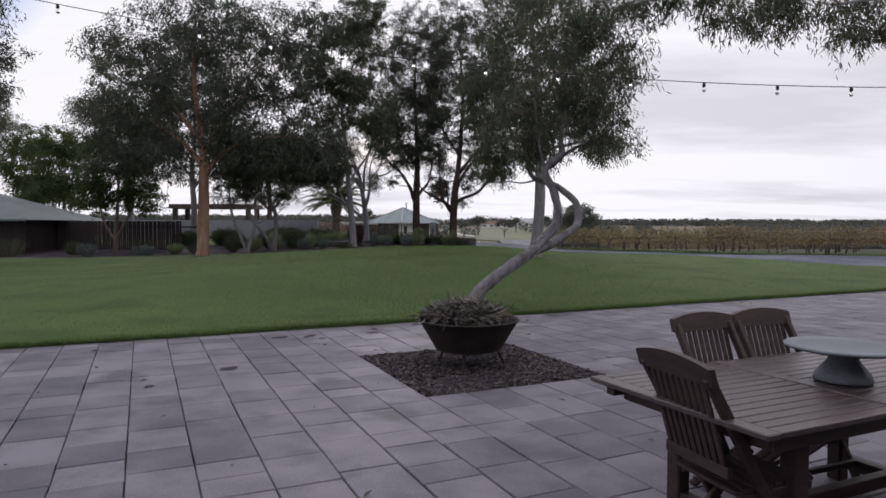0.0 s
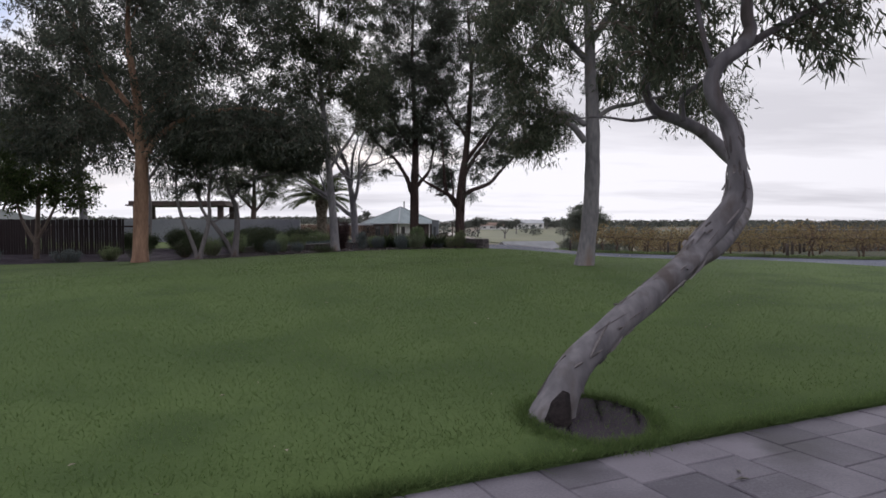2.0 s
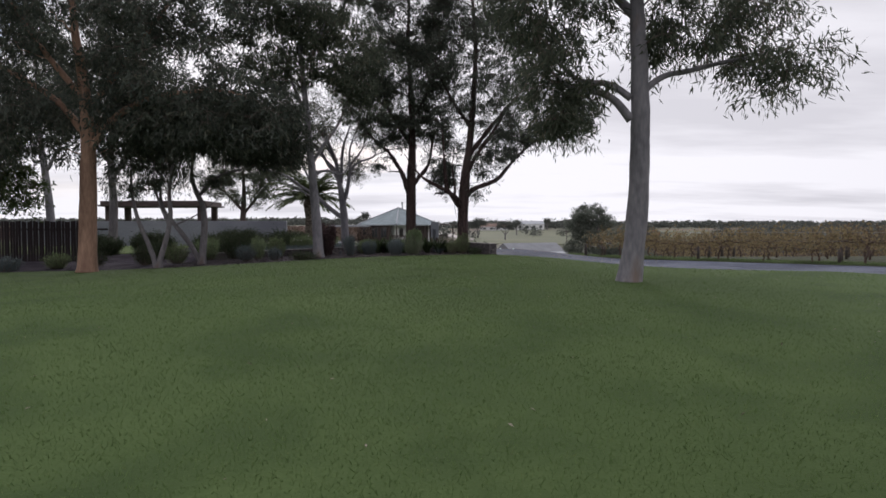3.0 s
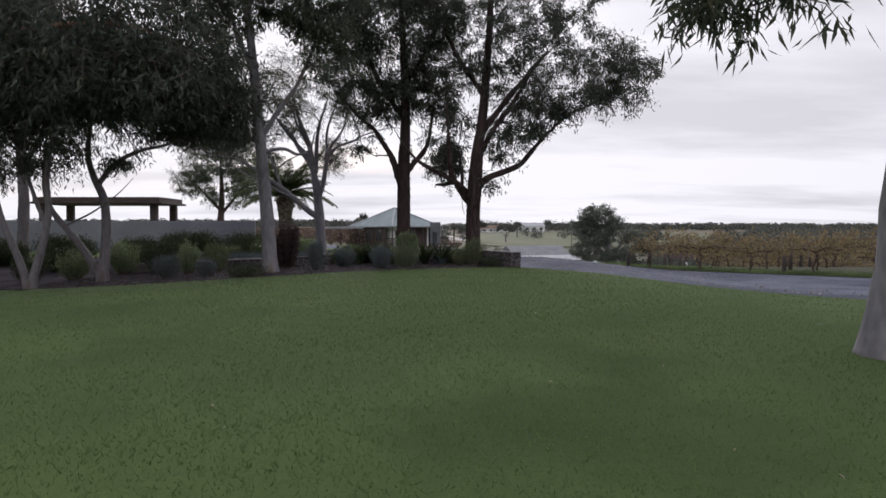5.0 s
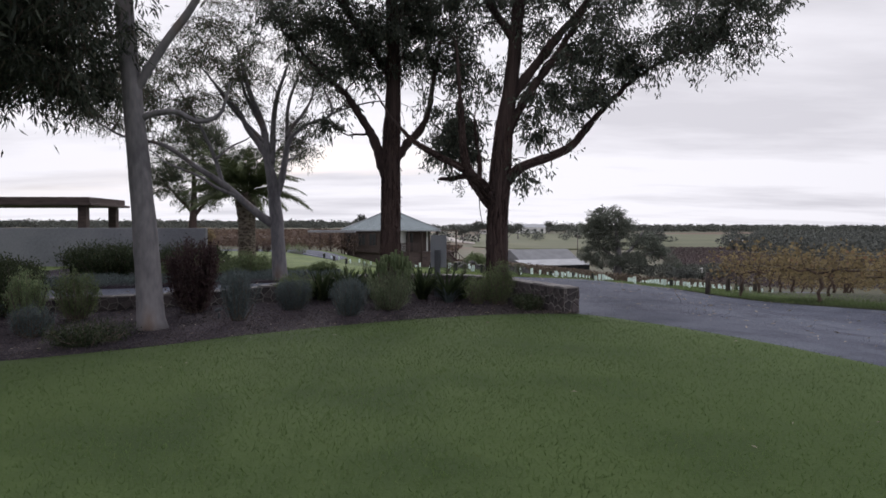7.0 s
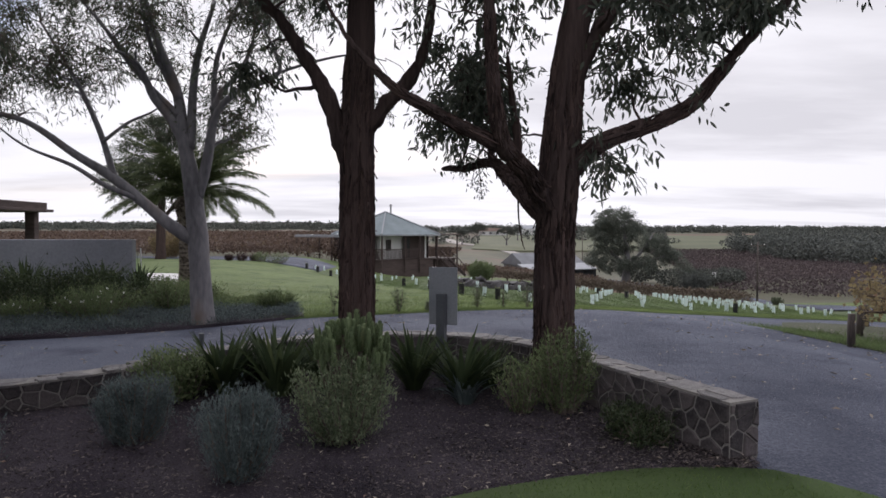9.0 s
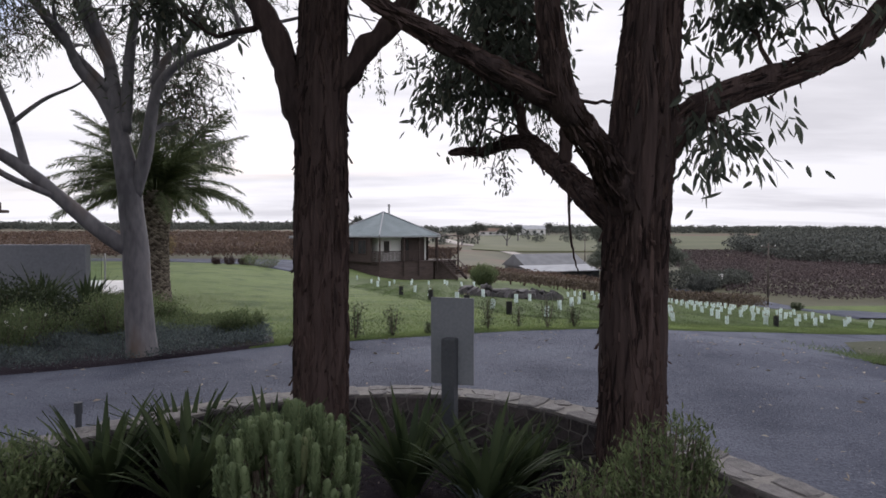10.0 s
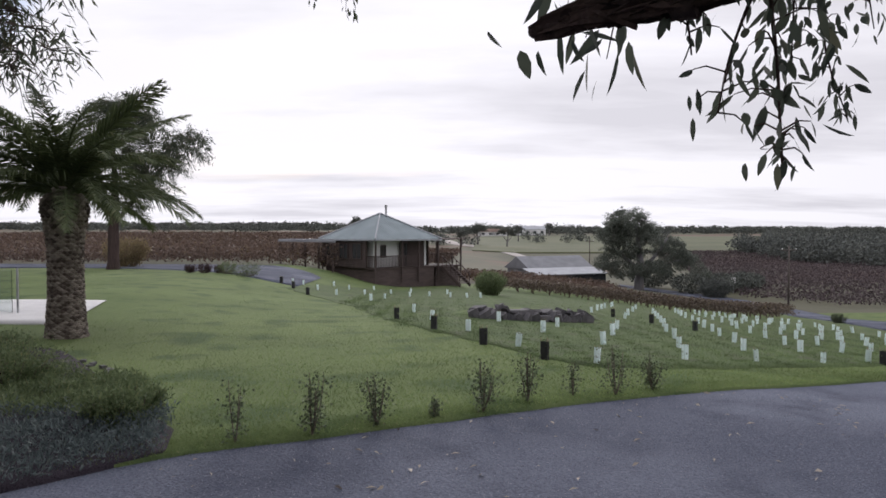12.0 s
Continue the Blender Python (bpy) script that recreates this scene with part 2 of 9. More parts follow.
# ---- mesh helpers ----
class Build:
    """Collects vertices and faces of one mesh."""

    def __init__(self):
        self.v, self.f = [], []

    def add(self, verts, faces):
        o = len(self.v)
        self.v.extend(tuple(p) for p in verts)
        self.f.extend(tuple(i + o for i in q) for q in faces)
        return self

    def convex(self, verts, faces):
        """Adds a convex solid with its faces turned outwards."""
        c = sum((Vector(p) for p in verts), Vector()) / len(verts)
        good = []
        for q in faces:
            a, b, d = (Vector(verts[i]) for i in q[:3])
            n = (b - a).cross(d - a)
            good.append(q if n.dot(a - c) >= 0 else q[::-1])
        return self.add(verts, good)

    def box(self, centre, size, turn=None, chamfer=0.0):
        """A box with chamfered edges."""
        h = [s / 2 for s in size]
        c = min(chamfer, min(h) * 0.9)
        m = Matrix.Translation(centre) @ (turn.to_4x4() if turn else Matrix())
        sg = [(a, b, d) for a in (-1, 1) for b in (-1, 1) for d in (-1, 1)]
        if c <= 0:
            pts = [m @ Vector((a * h[0], b * h[1], d * h[2])) for a, b, d in sg]
            return self.convex(pts, [(0, 1, 3, 2), (4, 5, 7, 6), (0, 1, 5, 4), (2, 3, 7, 6), (0, 2, 6, 4), (1, 3, 7, 5)])
        pts, at = [], {}
        for s in sg:
            for ax in range(3):
                at[s, ax] = len(pts)
                pts.append(m @ Vector([s[k] * (h[k] if k == ax else h[k] - c) for k in range(3)]))
        faces = [tuple(at[s, ax] for s in sg) for ax in range(3)]
        for ax in range(3):
            k1, k2 = [k for k in range(3) if k != ax]
            for side in (-1, 1):
                ring = []
                for p, q in ((-1, -1), (-1, 1), (1, 1), (1, -1)):
                    s = [0, 0, 0]
                    s[ax], s[k1], s[k2] = side, p, q
                    ring.append(at[tuple(s), ax])
                faces.append(tuple(ring))
            for p in (-1, 1):
                for q in (-1, 1):
                    s0, s1 = [0, 0, 0], [0, 0, 0]
                    s0[ax], s0[k1], s0[k2] = -1, p, q
                    s1[ax], s1[k1], s1[k2] = 1, p, q
                    s0, s1 = tuple(s0), tuple(s1)
                    faces.append((at[s0, k1], at[s1, k1], at[s1, k2], at[s0, k2]))
        faces = faces[3:] + [tuple(at[s, ax] for ax in range(3)) for s in sg]
        return self.convex(pts, faces)

    def beam(self, a, b, wide, high, chamfer=0.004, roll=0.0):
        """A straight bar from a to b."""
        a, b = Vector(a), Vector(b)
        d = b - a
        turn = d.to_track_quat("Y", "Z").to_matrix()
        if roll:
            turn = turn @ Matrix.Rotation(roll, 3, "Y")
        return self.box((a + b) / 2, (wide, d.length, high), turn, chamfer)

    def tube(self, pts, radii, sides=8, cap=True, wobble=None):
        """A tapering tube along a line of points."""
        pts = [Vector(p) for p in pts]
        n = len(pts)
        verts, faces = [], []
        side = None
        for i, p in enumerate(pts):
            d = (pts[min(i + 1, n - 1)] - pts[max(i - 1, 0)]).normalized()
            if side is None:
                side = d.orthogonal().normalized()
            side = (side - d * side.dot(d)).normalized()
            other = d.cross(side)
            for k in range(sides):
                a = 2 * math.pi * k / sides
                r = radii[i] * (wobble(i, a, p) if wobble else 1)
                verts.append(p + (side * math.cos(a) + other * math.sin(a)) * r)
        for i in range(n - 1):
            for k in range(sides):
                k2 = (k + 1) % sides
                faces.append((i * sides + k, i * sides + k2, (i + 1) * sides + k2, (i + 1) * sides + k))
        if cap:
            faces.append(tuple(range(sides))[::-1])
            faces.append(tuple((n - 1) * sides + k for k in range(sides)))
        return self.add(verts, faces)

    def lathe(self, profile, centre=(0, 0, 0), sides=32):
        """Turns a profile of (radius, height) round the upright axis."""
        verts, faces = [], []
        n = len(profile)
        for r, z in profile:
            for k in range(sides):
                a = 2 * math.pi * k / sides
                verts.append((centre[0] + r * math.cos(a), centre[1] + r * math.sin(a), centre[2] + z))
        for i in range(n - 1):
            for k in range(sides):
                k2 = (k + 1) % sides
                faces.append((i * sides + k, i * sides + k2, (i + 1) * sides + k2, (i + 1) * sides + k))
        return self.add(verts, faces)

    def mesh(self, name, material, smooth=False):
        me = bpy.data.meshes.new(name)
        me.from_pydata(self.v, [], self.f)
        me.materials.append(material)
        if smooth:
            me.polygons.foreach_set("use_smooth", [True] * len(me.polygons))
        me.update()
        return me


def quick_mesh(name, verts, faces, material, smooth=False):
    """A mesh from arrays; faces all have the same number of corners."""
    me = bpy.data.meshes.new(name)
    nf, k = faces.shape
    me.vertices.add(len(verts))
    me.vertices.foreach_set("co", np.ascontiguousarray(verts, dtype=np.float32).ravel())
    me.loops.add(nf * k)
    me.loops.foreach_set("vertex_index", np.ascontiguousarray(faces, dtype=np.int32).ravel())
    me.polygons.add(nf)
    me.polygons.foreach_set("loop_start", np.arange(0, nf * k, k, dtype=np.int32))
    if smooth:
        me.polygons.foreach_set("use_smooth", np.ones(nf, dtype=bool))
    me.materials.append(material)
    me.update(calc_edges=True)
    me.validate()
    return me


def part(name, made, material, parent, label="", smooth=False, at=None, kind=""):
    """Links one mesh under a thing or a part."""
    me = made.mesh(name, material, smooth) if isinstance(made, Build) else made
    ob = new(name, me)
    if at is not None:
        ob.matrix_basis = at
    ob.parent = parent
    return tagged(ob, label, kind=kind)


def thing(name, label, category, place=None, group="", kind=""):
    """An empty at the base of a thing that holds its parts."""
    ob = new(name)
    ob.empty_display_size = 0.1
    ob.matrix_basis = place if place is not None else Matrix()
    return tagged(ob, label, category, group, kind)


def single(name, made, material, label, category, place=None, group="", smooth=False, kind=""):
    """A thing that is one mesh."""
    me = made.mesh(name, material, smooth) if isinstance(made, Build) else made
    ob = new(name, me)
    if place is not None:
        ob.matrix_basis = place
    return tagged(ob, label, category, group, kind)


# ---- ground ----
def sm(a, b, v):
    u = np.clip((v - a) / (b - a), 0, 1)
    return u * u * (3 - 2 * u)


def height(x, y):
    """Height of the ground; works on arrays."""
    x, y = np.asarray(x, float), np.asarray(y, float)
    s = (y - 10.45 - 0.465 * x) / 1.103
    left = np.interp(y, [0, 33, 44, 60, 80, 120, 200, 330, 600, 900, 2000], [0, 0, 0.4, 0.4, 0.1, -0.6, -0.4, 1.4, 4.8, 7, 7])
    front = np.interp(s, [0, 0.5, 10, 25], [0, 0.05, 0.42, 0.4])
    mid = np.interp(y, [44, 55, 65, 85, 130, 180, 260, 420, 620, 900, 2000], [0.4, 0.02, -0.55, -1.75, -4, -5.5, -6.2, -5.0, 0.2, 3.4, 3.4])
    z = front + (mid - front) * sm(40, 45, y)
    z = z - 0.08 * np.clip(x, 0, 20) * sm(42, 52, y) * (1 - sm(90, 160, y))
    z = z - 0.38 * sm(3, 8, x) * sm(24, 34, y) * (1 - sm(43, 51, y))
    z = z - 2.5 * sm(5, 40, x) * sm(60, 120, y) * (1 - sm(250, 420, y))
    f = np.maximum(y - 80, 0) * 0.1
    w = sm(-13 - f, -3, x)
    return left + (z - left) * w


def gz(x, y):
    return float(height(x, y))


def on_ground(x, y, turn=0.0, lift=0.0, scale=1.0):
    return pose(x, y, gz(x, y) + lift, 0, 0, turn) @ Matrix.Scale(scale, 4)


def grid_sheet(xs, ys, lift):
    X, Y = np.meshgrid(xs, ys)
    Z = height(X, Y) + lift(X, Y)
    nx, ny = len(xs), len(ys)
    verts = np.stack([X, Y, Z], -1).reshape(-1, 3)
    i = np.arange((ny - 1) * (nx - 1))
    r, c = i // (nx - 1), i % (nx - 1)
    a = r * nx + c
    return verts, np.stack([a, a + 1, a + nx + 1, a + nx], -1)


def resample(curve, n):
    c = np.array(curve, float)
    d = np.concatenate([[0], np.cumsum(np.linalg.norm(np.diff(c, axis=0), axis=1))])
    t = np.linspace(0, d[-1], n)
    return np.stack([np.interp(t, d, c[:, k]) for k in range(c.shape[1])], -1)


def rounded(curve, n, times=3):
    """Softens the corners of a curve, then takes n even points."""
    c = np.array(curve, float)
    for _ in range(times):
        q, r = 0.75 * c[:-1] + 0.25 * c[1:], 0.25 * c[:-1] + 0.75 * c[1:]
        c = np.concatenate([c[:1], np.stack([q, r], 1).reshape(-1, c.shape[1]), c[-1:]])
    return resample(c, n)


def loft(near, far, nu, nv, lift, skirt=0.12, rough_edge=0.0):
    """A sheet on the ground between two curves, with its rim turned down."""
    A, B = rounded(near, nu), rounded(far, nu)
    if rough_edge:
        A = A + np.random.uniform(-rough_edge, rough_edge, A.shape)
        B = B + np.random.uniform(-rough_edge, rough_edge, B.shape)
    t = np.linspace(0, 1, nv)[:, None, None]
    P = A[None] * (1 - t) + B[None] * t
    Z = height(P[..., 0], P[..., 1]) + lift
    V = np.concatenate([P, Z[..., None]], -1)
    V = np.concatenate([V[:1] - [0, 0, skirt], V, V[-1:] - [0, 0, skirt]], 0)
    rows = nv + 2
    i = np.arange((rows - 1) * (nu - 1))
    r, c = i // (nu - 1), i % (nu - 1)
    a = r * nu + c
    return V.reshape(-1, 3), np.stack([a, a + 1, a + nu + 1, a + nu], -1)


def graded(lo, hi, fine_lo, fine_hi, step, grow=1.14):
    out = list(np.arange(fine_lo, fine_hi + step / 2, step))
    s, p = step, out[-1]
    while p < hi:
        s *= grow
        p += s
        out.append(p)
    s, p = step, out[0]
    while p > lo:
        s *= grow
        p -= s
        out.insert(0, p)
    return np.array(out)


v, f = grid_sheet(graded(-1600, 1600, -40, 50, 2.5), graded(-200, 2200, -10, 130, 2.5),
                  lambda X, Y: -0.14 * (1 - sm(44, 60, np.abs(X - 2))) * (1 - sm(96, 110, Y)) * sm(-60, -20, Y))
tagged(new("ground", quick_mesh("ground", v, f, M_FIELD, True)), "rolling dry farm ground of faded grass and soil", "ground", kind="structure")

v, f = grid_sheet(np.arange(-34, 36.1, 0.8), np.arange(12, 60, 0.8), lambda X, Y: -0.01 + 0 * X)
tagged(new("road", quick_mesh("road", v, f, M_GRAVEL, True)), "blue-grey gravel driveway strewn with fallen leaves", "road", kind="structure")

EDGE = lambda x: 10.45 + 0.465 * x
BED_EDGE = [(-34, 27.5), (-21, 29.6), (-16.5, 29.9), (-13.6, 32.6), (-10.5, 32.4), (-8.0, 31.5), (-6.0, 31.4), (-4.2, 32.05), (-3.0, 33.2), (-1.4, 34.4), (0.4, 35.25), (1.62, 35.3)]
ROAD_EDGE = [(1.9, 35.1), (2.9, 33.6), (3.9, 31.4), (4.7, 29.2), (7.2, 26.6), (9.9, 24.5), (12.2, 22.8), (14.3, 21.0), (24, 13.5 + 9)]
LAWN_FAR = BED_EDGE + ROAD_EDGE
v, f = loft([(-34, EDGE(-34)), (0, EDGE(0)), (24, EDGE(24))], LAWN_FAR, 220, 60, 0.025, rough_edge=0.012)
tagged(new("lawn_front", quick_mesh("lawn_front", v, f, M_LAWN, True)), "mown green lawn between the patio and the garden bed", "lawn", kind="structure")

BACK_EDGE = [(-34, 39.5), (-12, 40.6), (-7.2, 41.4), (-5.4, 42.1), (-3.55, 43.6), (-2.4, 44.05), (-0.4, 45.05), (1.15, 45.95), (3.5, 47.2), (7.9, 50.2), (14, 54), (22, 58), (45, 70)]
# yellower grass than the front lawn, its colour also lightened for the open sky
M_LAWN_BACK = surf("lower_lawn", (0.084, 0.116, 0.044), (0.130, 0.164, 0.066), 0.25, 30.0, 0.95, 0.9, 0.03, coords="World", spec=0.1, stain=(0.055, 0.085, 0.036), stain_scale=0.9, stain_lo=0.52, stain_hi=0.66)
M_BLADE_BACK = foliage("lower_grass_blade", (0.118, 0.170, 0.064), (0.195, 0.250, 0.096), (0.27, 0.27, 0.14), 0.5, 0.9, 0.28)
v, f = loft(BACK_EDGE, [(-50, 76), (-22, 80), (-9, 92), (5, 108), (22, 108), (60, 112)], 160, 60, 0.02, rough_edge=0.02)
tagged(new("lawn_back", quick_mesh("lawn_back", v, f, M_LAWN_BACK, True)), "sloping green lawn below the driveway with worn patches", "lawn", kind="structure")

ROUGH_EDGE = [(-8.3, 68.7), (-4.4, 63.4), (-2.0, 54.7), (-0.4, 51.8), (0.7, 49.8), (1.6, 48.6), (3.3, 49.1), (6.1, 50.7), (9.0, 52.3), (20, 59.5), (36, 69)]
M_ROUGH = surf("rough_grass", (0.056, 0.080, 0.036), (0.104, 0.136, 0.062), 0.9, 26.0, 0.95, 1.0, 0.04, coords="World", spec=0.1, stain=(0.085, 0.082, 0.062), stain_scale=1.6, stain_lo=0.54, stain_hi=0.70)
M_BLADE_ROUGH = foliage("rough_grass_blade", (0.070, 0.105, 0.046), (0.135, 0.180, 0.078), (0.16, 0.18, 0.09), 0.5, 0.9, 0.4)
v, f = loft(ROUGH_EDGE, [(-7.5, 74), (-4, 84), (3, 94), (12, 92), (22, 84), (40, 78)], 120, 50, 0.032, rough_edge=0.12)
tagged(new("rough_grass", quick_mesh("rough_grass", v, f, M_ROUGH, True)), "rougher darker grass round the planted tree guards", "grass", kind="structure")

# mulched garden bed between the front lawn and the curved wall
WALL = [(1.62, 35.52), (1.28, 36.3), (0.92, 37.15), (0.62, 37.8), (0.27, 38.32), (-0.5, 38.85), (-1.4, 38.9), (-2.3, 38.55), (-3.1, 37.9), (-4.0, 37.35), (-5.2, 36.85), (-7.0, 36.5), (-9.5, 36.4)]
v, f = loft(BED_EDGE[4:], [(-18, 47), (-14, 45), (-11, 41), (-9.5, 36.9)] + [(x, y + 0.05) for x, y in WALL[::-1]], 140, 24, 0.012)
tagged(new("garden_bed", quick_mesh("garden_bed", v, f, M_MULCH, True)), "garden bed of dark bark mulch scattered with dry leaves", "garden bed", kind="structure")
v, f = loft(BED_EDGE[:5], [(-34, 40), (-24, 42), (-14, 45)], 60, 16, 0.010)
tagged(new("garden_bed", quick_mesh("garden_bed", v, f, M_MULCH, True)), "long mulched garden bed in front of the dark shed", "garden bed", kind="structure")
VINE_EDGE = [(6.3, 43.8), (6.5, 43.2), (6.9, 41.5), (9.0, 39.4), (12.8, 36.2), (18, 31.6), (32, 20)]
v, f = loft(VINE_EDGE, [(8.5, 48), (14, 52.5), (22, 48), (30, 44), (40, 38), (60, 28)], 90, 20, 0.0)
M_SOIL = surf("vineyard_soil", (0.028, 0.033, 0.018), (0.056, 0.060, 0.033), 0.5, 20, 0.95, 0.6, 0.03, coords="World")
tagged(new("vineyard_ground", quick_mesh("vineyard_ground", v, f, M_SOIL, True)), "brown vineyard soil with tufts of grass", "ground", kind="structure")


# ---- trees ----
def smooth_line(pts, n):
    """A smooth curve through points; any number of columns."""
    p = np.array(pts, float)
    if len(p) == 2:
        return resample(p, n)
    q = np.concatenate([2 * p[:1] - p[1:2], p, 2 * p[-1:] - p[-2:-1]])
    out = []
    for i in range(1, len(q) - 2):
        for t in np.linspace(0, 1, 9)[: 9 if i == len(q) - 3 else 8]:
            a, b, c, d = q[i - 1], q[i], q[i + 1], q[i + 2]
            out.append(0.5 * (2 * b + (c - a) * t + (2 * a - 5 * b + 4 * c - d) * t * t + (3 * b - a - 3 * c + d) * t ** 3))
    return resample(np.array(out), n)


def leaf_mesh(name, base, axis, length, width, material, rng, bend=0.25, full=False):
    """Lance-shaped leaves, each a folded blade of two quads, hanging along axis from base."""
    n = len(base)
    r = rng.normal(size=(n, 3))
    side = np.cross(axis, r)
    side /= np.linalg.norm(side, axis=1, keepdims=True) + 1e-9
    face = np.cross(side, axis)
    L, W = length[:, None], width[:, None]
    k = rng.uniform(-bend, bend, (n, 1))
    p0 = base
    if full:
        rows = [base]
        for t, s in ((0.22, 0.42), (0.55, 0.5), (0.85, 0.26)):
            mid = base + axis * L * t + face * L * k * 1.5 * t * t
            rows += [mid + side * W * s, mid - side * W * s]
        rows.append(base + axis * L * 1.02 + face * L * k * 1.6)
        verts = np.stack([rows[0], rows[1], rows[3], rows[5], rows[7], rows[6], rows[4], rows[2]], 1).reshape(-1, 3)
        return quick_mesh(name, verts, np.arange(8 * n).reshape(n, 8), material)
    p1 = base + axis * L * 0.4 + side * W * 0.5 + face * L * k * 0.4
    p2 = base + axis * L + face * L * k * 1.6 + side * L * rng.uniform(-0.2, 0.2, (n, 1))
    p3 = base + axis * L * 0.4 - side * W * 0.5 + face * L * k * 0.4
    verts = np.stack([p0, p1, p2, p3], 1).reshape(-1, 3)
    return quick_mesh(name, verts, np.arange(4 * n).reshape(n, 4), material)


def grow_tree(name, label, base, stems, blobs, bark, leaf, seed, leaves=90, leaf_len=0.16, leaf_wide=0.035, clump=0.55, droop=0.8, twig_mat=None,
              trunk_wobble=0.06, sides=12, category="tree", group="", spread_twigs=5, trunk_noise=2.0, bare=0.0, extra=None, fissure=0.0, rings=6, full=False, limb=1.0, sprays=()):
    """A tree: stems are lines of (x, y, z, radius) from the base; blobs are parts of the crown (x, y, z, rx, ry, rz, clumps) from the base.
    Limbs are grown from the stems to the clumps, and leaves hang from the twigs of each clump."""
    rng = np.random.default_rng(seed)
    tree = thing(name, label, category, pose(*base), group)
    wood = Build()
    skel, rad = [], []
    for si, s in enumerate(stems):
        n = max(8, int((rings if si == 0 else (12 if fissure else 6)) * len(s)))
        c = smooth_line(s, n)
        off = rng.uniform(0, 50)
        if fissure and si:
            # knobbly limbs
            knob = np.array([noise.noise(Vector((k * 0.42, off, 0.0))) for k in range(n)])
            c[:, 3] *= 1 + 0.30 * knob
            c[3:, 2] += 0.035 * np.array([noise.noise(Vector((k * 0.3, off, 7.0))) for k in range(3, n)])

        def rough(i, a, p, off=off):
            crack = 0.0
            if fissure:
                crack = fissure * (1 - 3.2 * abs(noise.noise(Vector((math.cos(a) * 3.2 + off, math.sin(a) * 3.2, p.z * 0.75)))) - 1.6 * abs(noise.noise(Vector((math.cos(a) * 7.5, math.sin(a) * 7.5 + off, p.z * 1.7)))))
            return 1 + crack + trunk_wobble * (noise.noise(Vector((math.cos(a) * 1.3 + off, math.sin(a) * 1.3, p.z * trunk_noise))) * 1.6 + 0.5 * noise.noise(Vector((math.cos(a) * 4, math.sin(a) * 4 + off, p.z * 5))))

        wood.tube(c[:, :3], c[:, 3], sides if si == 0 else (32 if fissure else max(7, sides - 4)), True, rough)
        skel.append(c[:, :3])
        rad.append(c[:, 3])
    skel, rad = np.concatenate(skel), np.concatenate(rad)
    centres = []
    for x, y, z, rx, ry, rz, n in blobs:
        d = rng.normal(size=(n, 3))
        d /= np.linalg.norm(d, axis=1, keepdims=True)
        u = rng.uniform(0.15, 1, (n, 1)) ** 0.45
        centres.append(np.array([x, y, z]) + d * u * np.array([rx, ry, rz]))
    centres = np.concatenate(centres)
    near = np.min(np.linalg.norm(centres[:, None] - skel[None], axis=2), axis=1)
    lb, la, ll, lw = [], [], [], []
    twigs = Build()
    for ci in np.argsort(near):
        c = centres[ci]
        d = np.linalg.norm(skel - c, axis=1)
        cost = d + 1.6 * np.maximum(0, skel[:, 2] - c[2] + 0.25 * d) + np.where(rad < 0.012, 0.4, 0)
        k = int(np.argmin(cost))
        p, dist = skel[k], d[k]
        n = 7
        t = np.linspace(0, 1, n)[:, None]
        lift = np.array([0, 0, 0.16 * dist])
        sway = rng.normal(size=3) * 0.13 * dist
        line = p * (1 - t) + c * t + (lift + sway) * (4 * t * (1 - t)) * 0.5 + rng.normal(size=(n, 3)) * 0.025 * dist * (t * (1 - t) * 4)
        r0 = min(rad[k] * 0.62, (0.010 + 0.016 * dist) * limb)
        rr = r0 * (1 - t[:, 0]) + 0.006 * t[:, 0]
        (wood if r0 > 0.022 else twigs).tube(line, rr, 6 if r0 > 0.03 else 4, False)
        skel, rad = np.concatenate([skel, line[2:]]), np.concatenate([rad, rr[2:]])
        if rng.random() < bare:
            continue
        size = clump * rng.uniform(0.65, 1.25)
        m = int(leaves * rng.uniform(0.6, 1.4))
        tw = rng.normal(size=(spread_twigs, 3))
        tw[:, 2] = tw[:, 2] * 0.5 - 0.1
        tw /= np.linalg.norm(tw, axis=1, keepdims=True)
        for w in tw:
            e1 = c + w * size * 0.6
            twigs.tube([c, e1, e1 + w * size * 0.35 + np.array([0, 0, -0.3 * size])], [0.007, 0.005, 0.002], 3, False)
        pick = tw[rng.integers(0, spread_twigs, m)]
        along = rng.uniform(0.1, 1.0, (m, 1)) ** 0.7
        pos = c + pick * size * along + np.array([0, 0, -0.3]) * size * np.maximum(0, along - 0.5) + rng.normal(size=(m, 3)) * size * 0.16
        ax = rng.normal(size=(m, 3)) * 0.62 + np.array([0, 0, -droop]) + pick * 0.35
        ax /= np.linalg.norm(ax, axis=1, keepdims=True)
        lb.append(pos), la.append(ax)
        ll.append(leaf_len * rng.uniform(0.65, 1.25, m)), lw.append(leaf_wide * rng.uniform(0.7, 1.3, m))
    for line, few, size in sprays:
        # a thin branch that arches out from a limb and hangs down, leafy along its lower half
        c = smooth_line([(x - base[0], y - base[1], z - base[2], r) for x, y, z, r in line], 26)
        twigs.tube(c[:, :3], c[:, 3], 5, False)
        t = rng.uniform(0.52, 1.0, few)
        p = np.stack([np.interp(t, np.linspace(0, 1, 26), c[:, q]) for q in range(3)], -1)
        out = rng.normal(size=(few, 3)) * np.array([0.042, 0.04, 0.02])
        for k in range(0, few, 3):
            twigs.tube([p[k], p[k] + out[k] * 0.6 + np.array([0, 0, 0.01]), p[k] + out[k]], [0.003, 0.0022, 0.0015], 3, False)
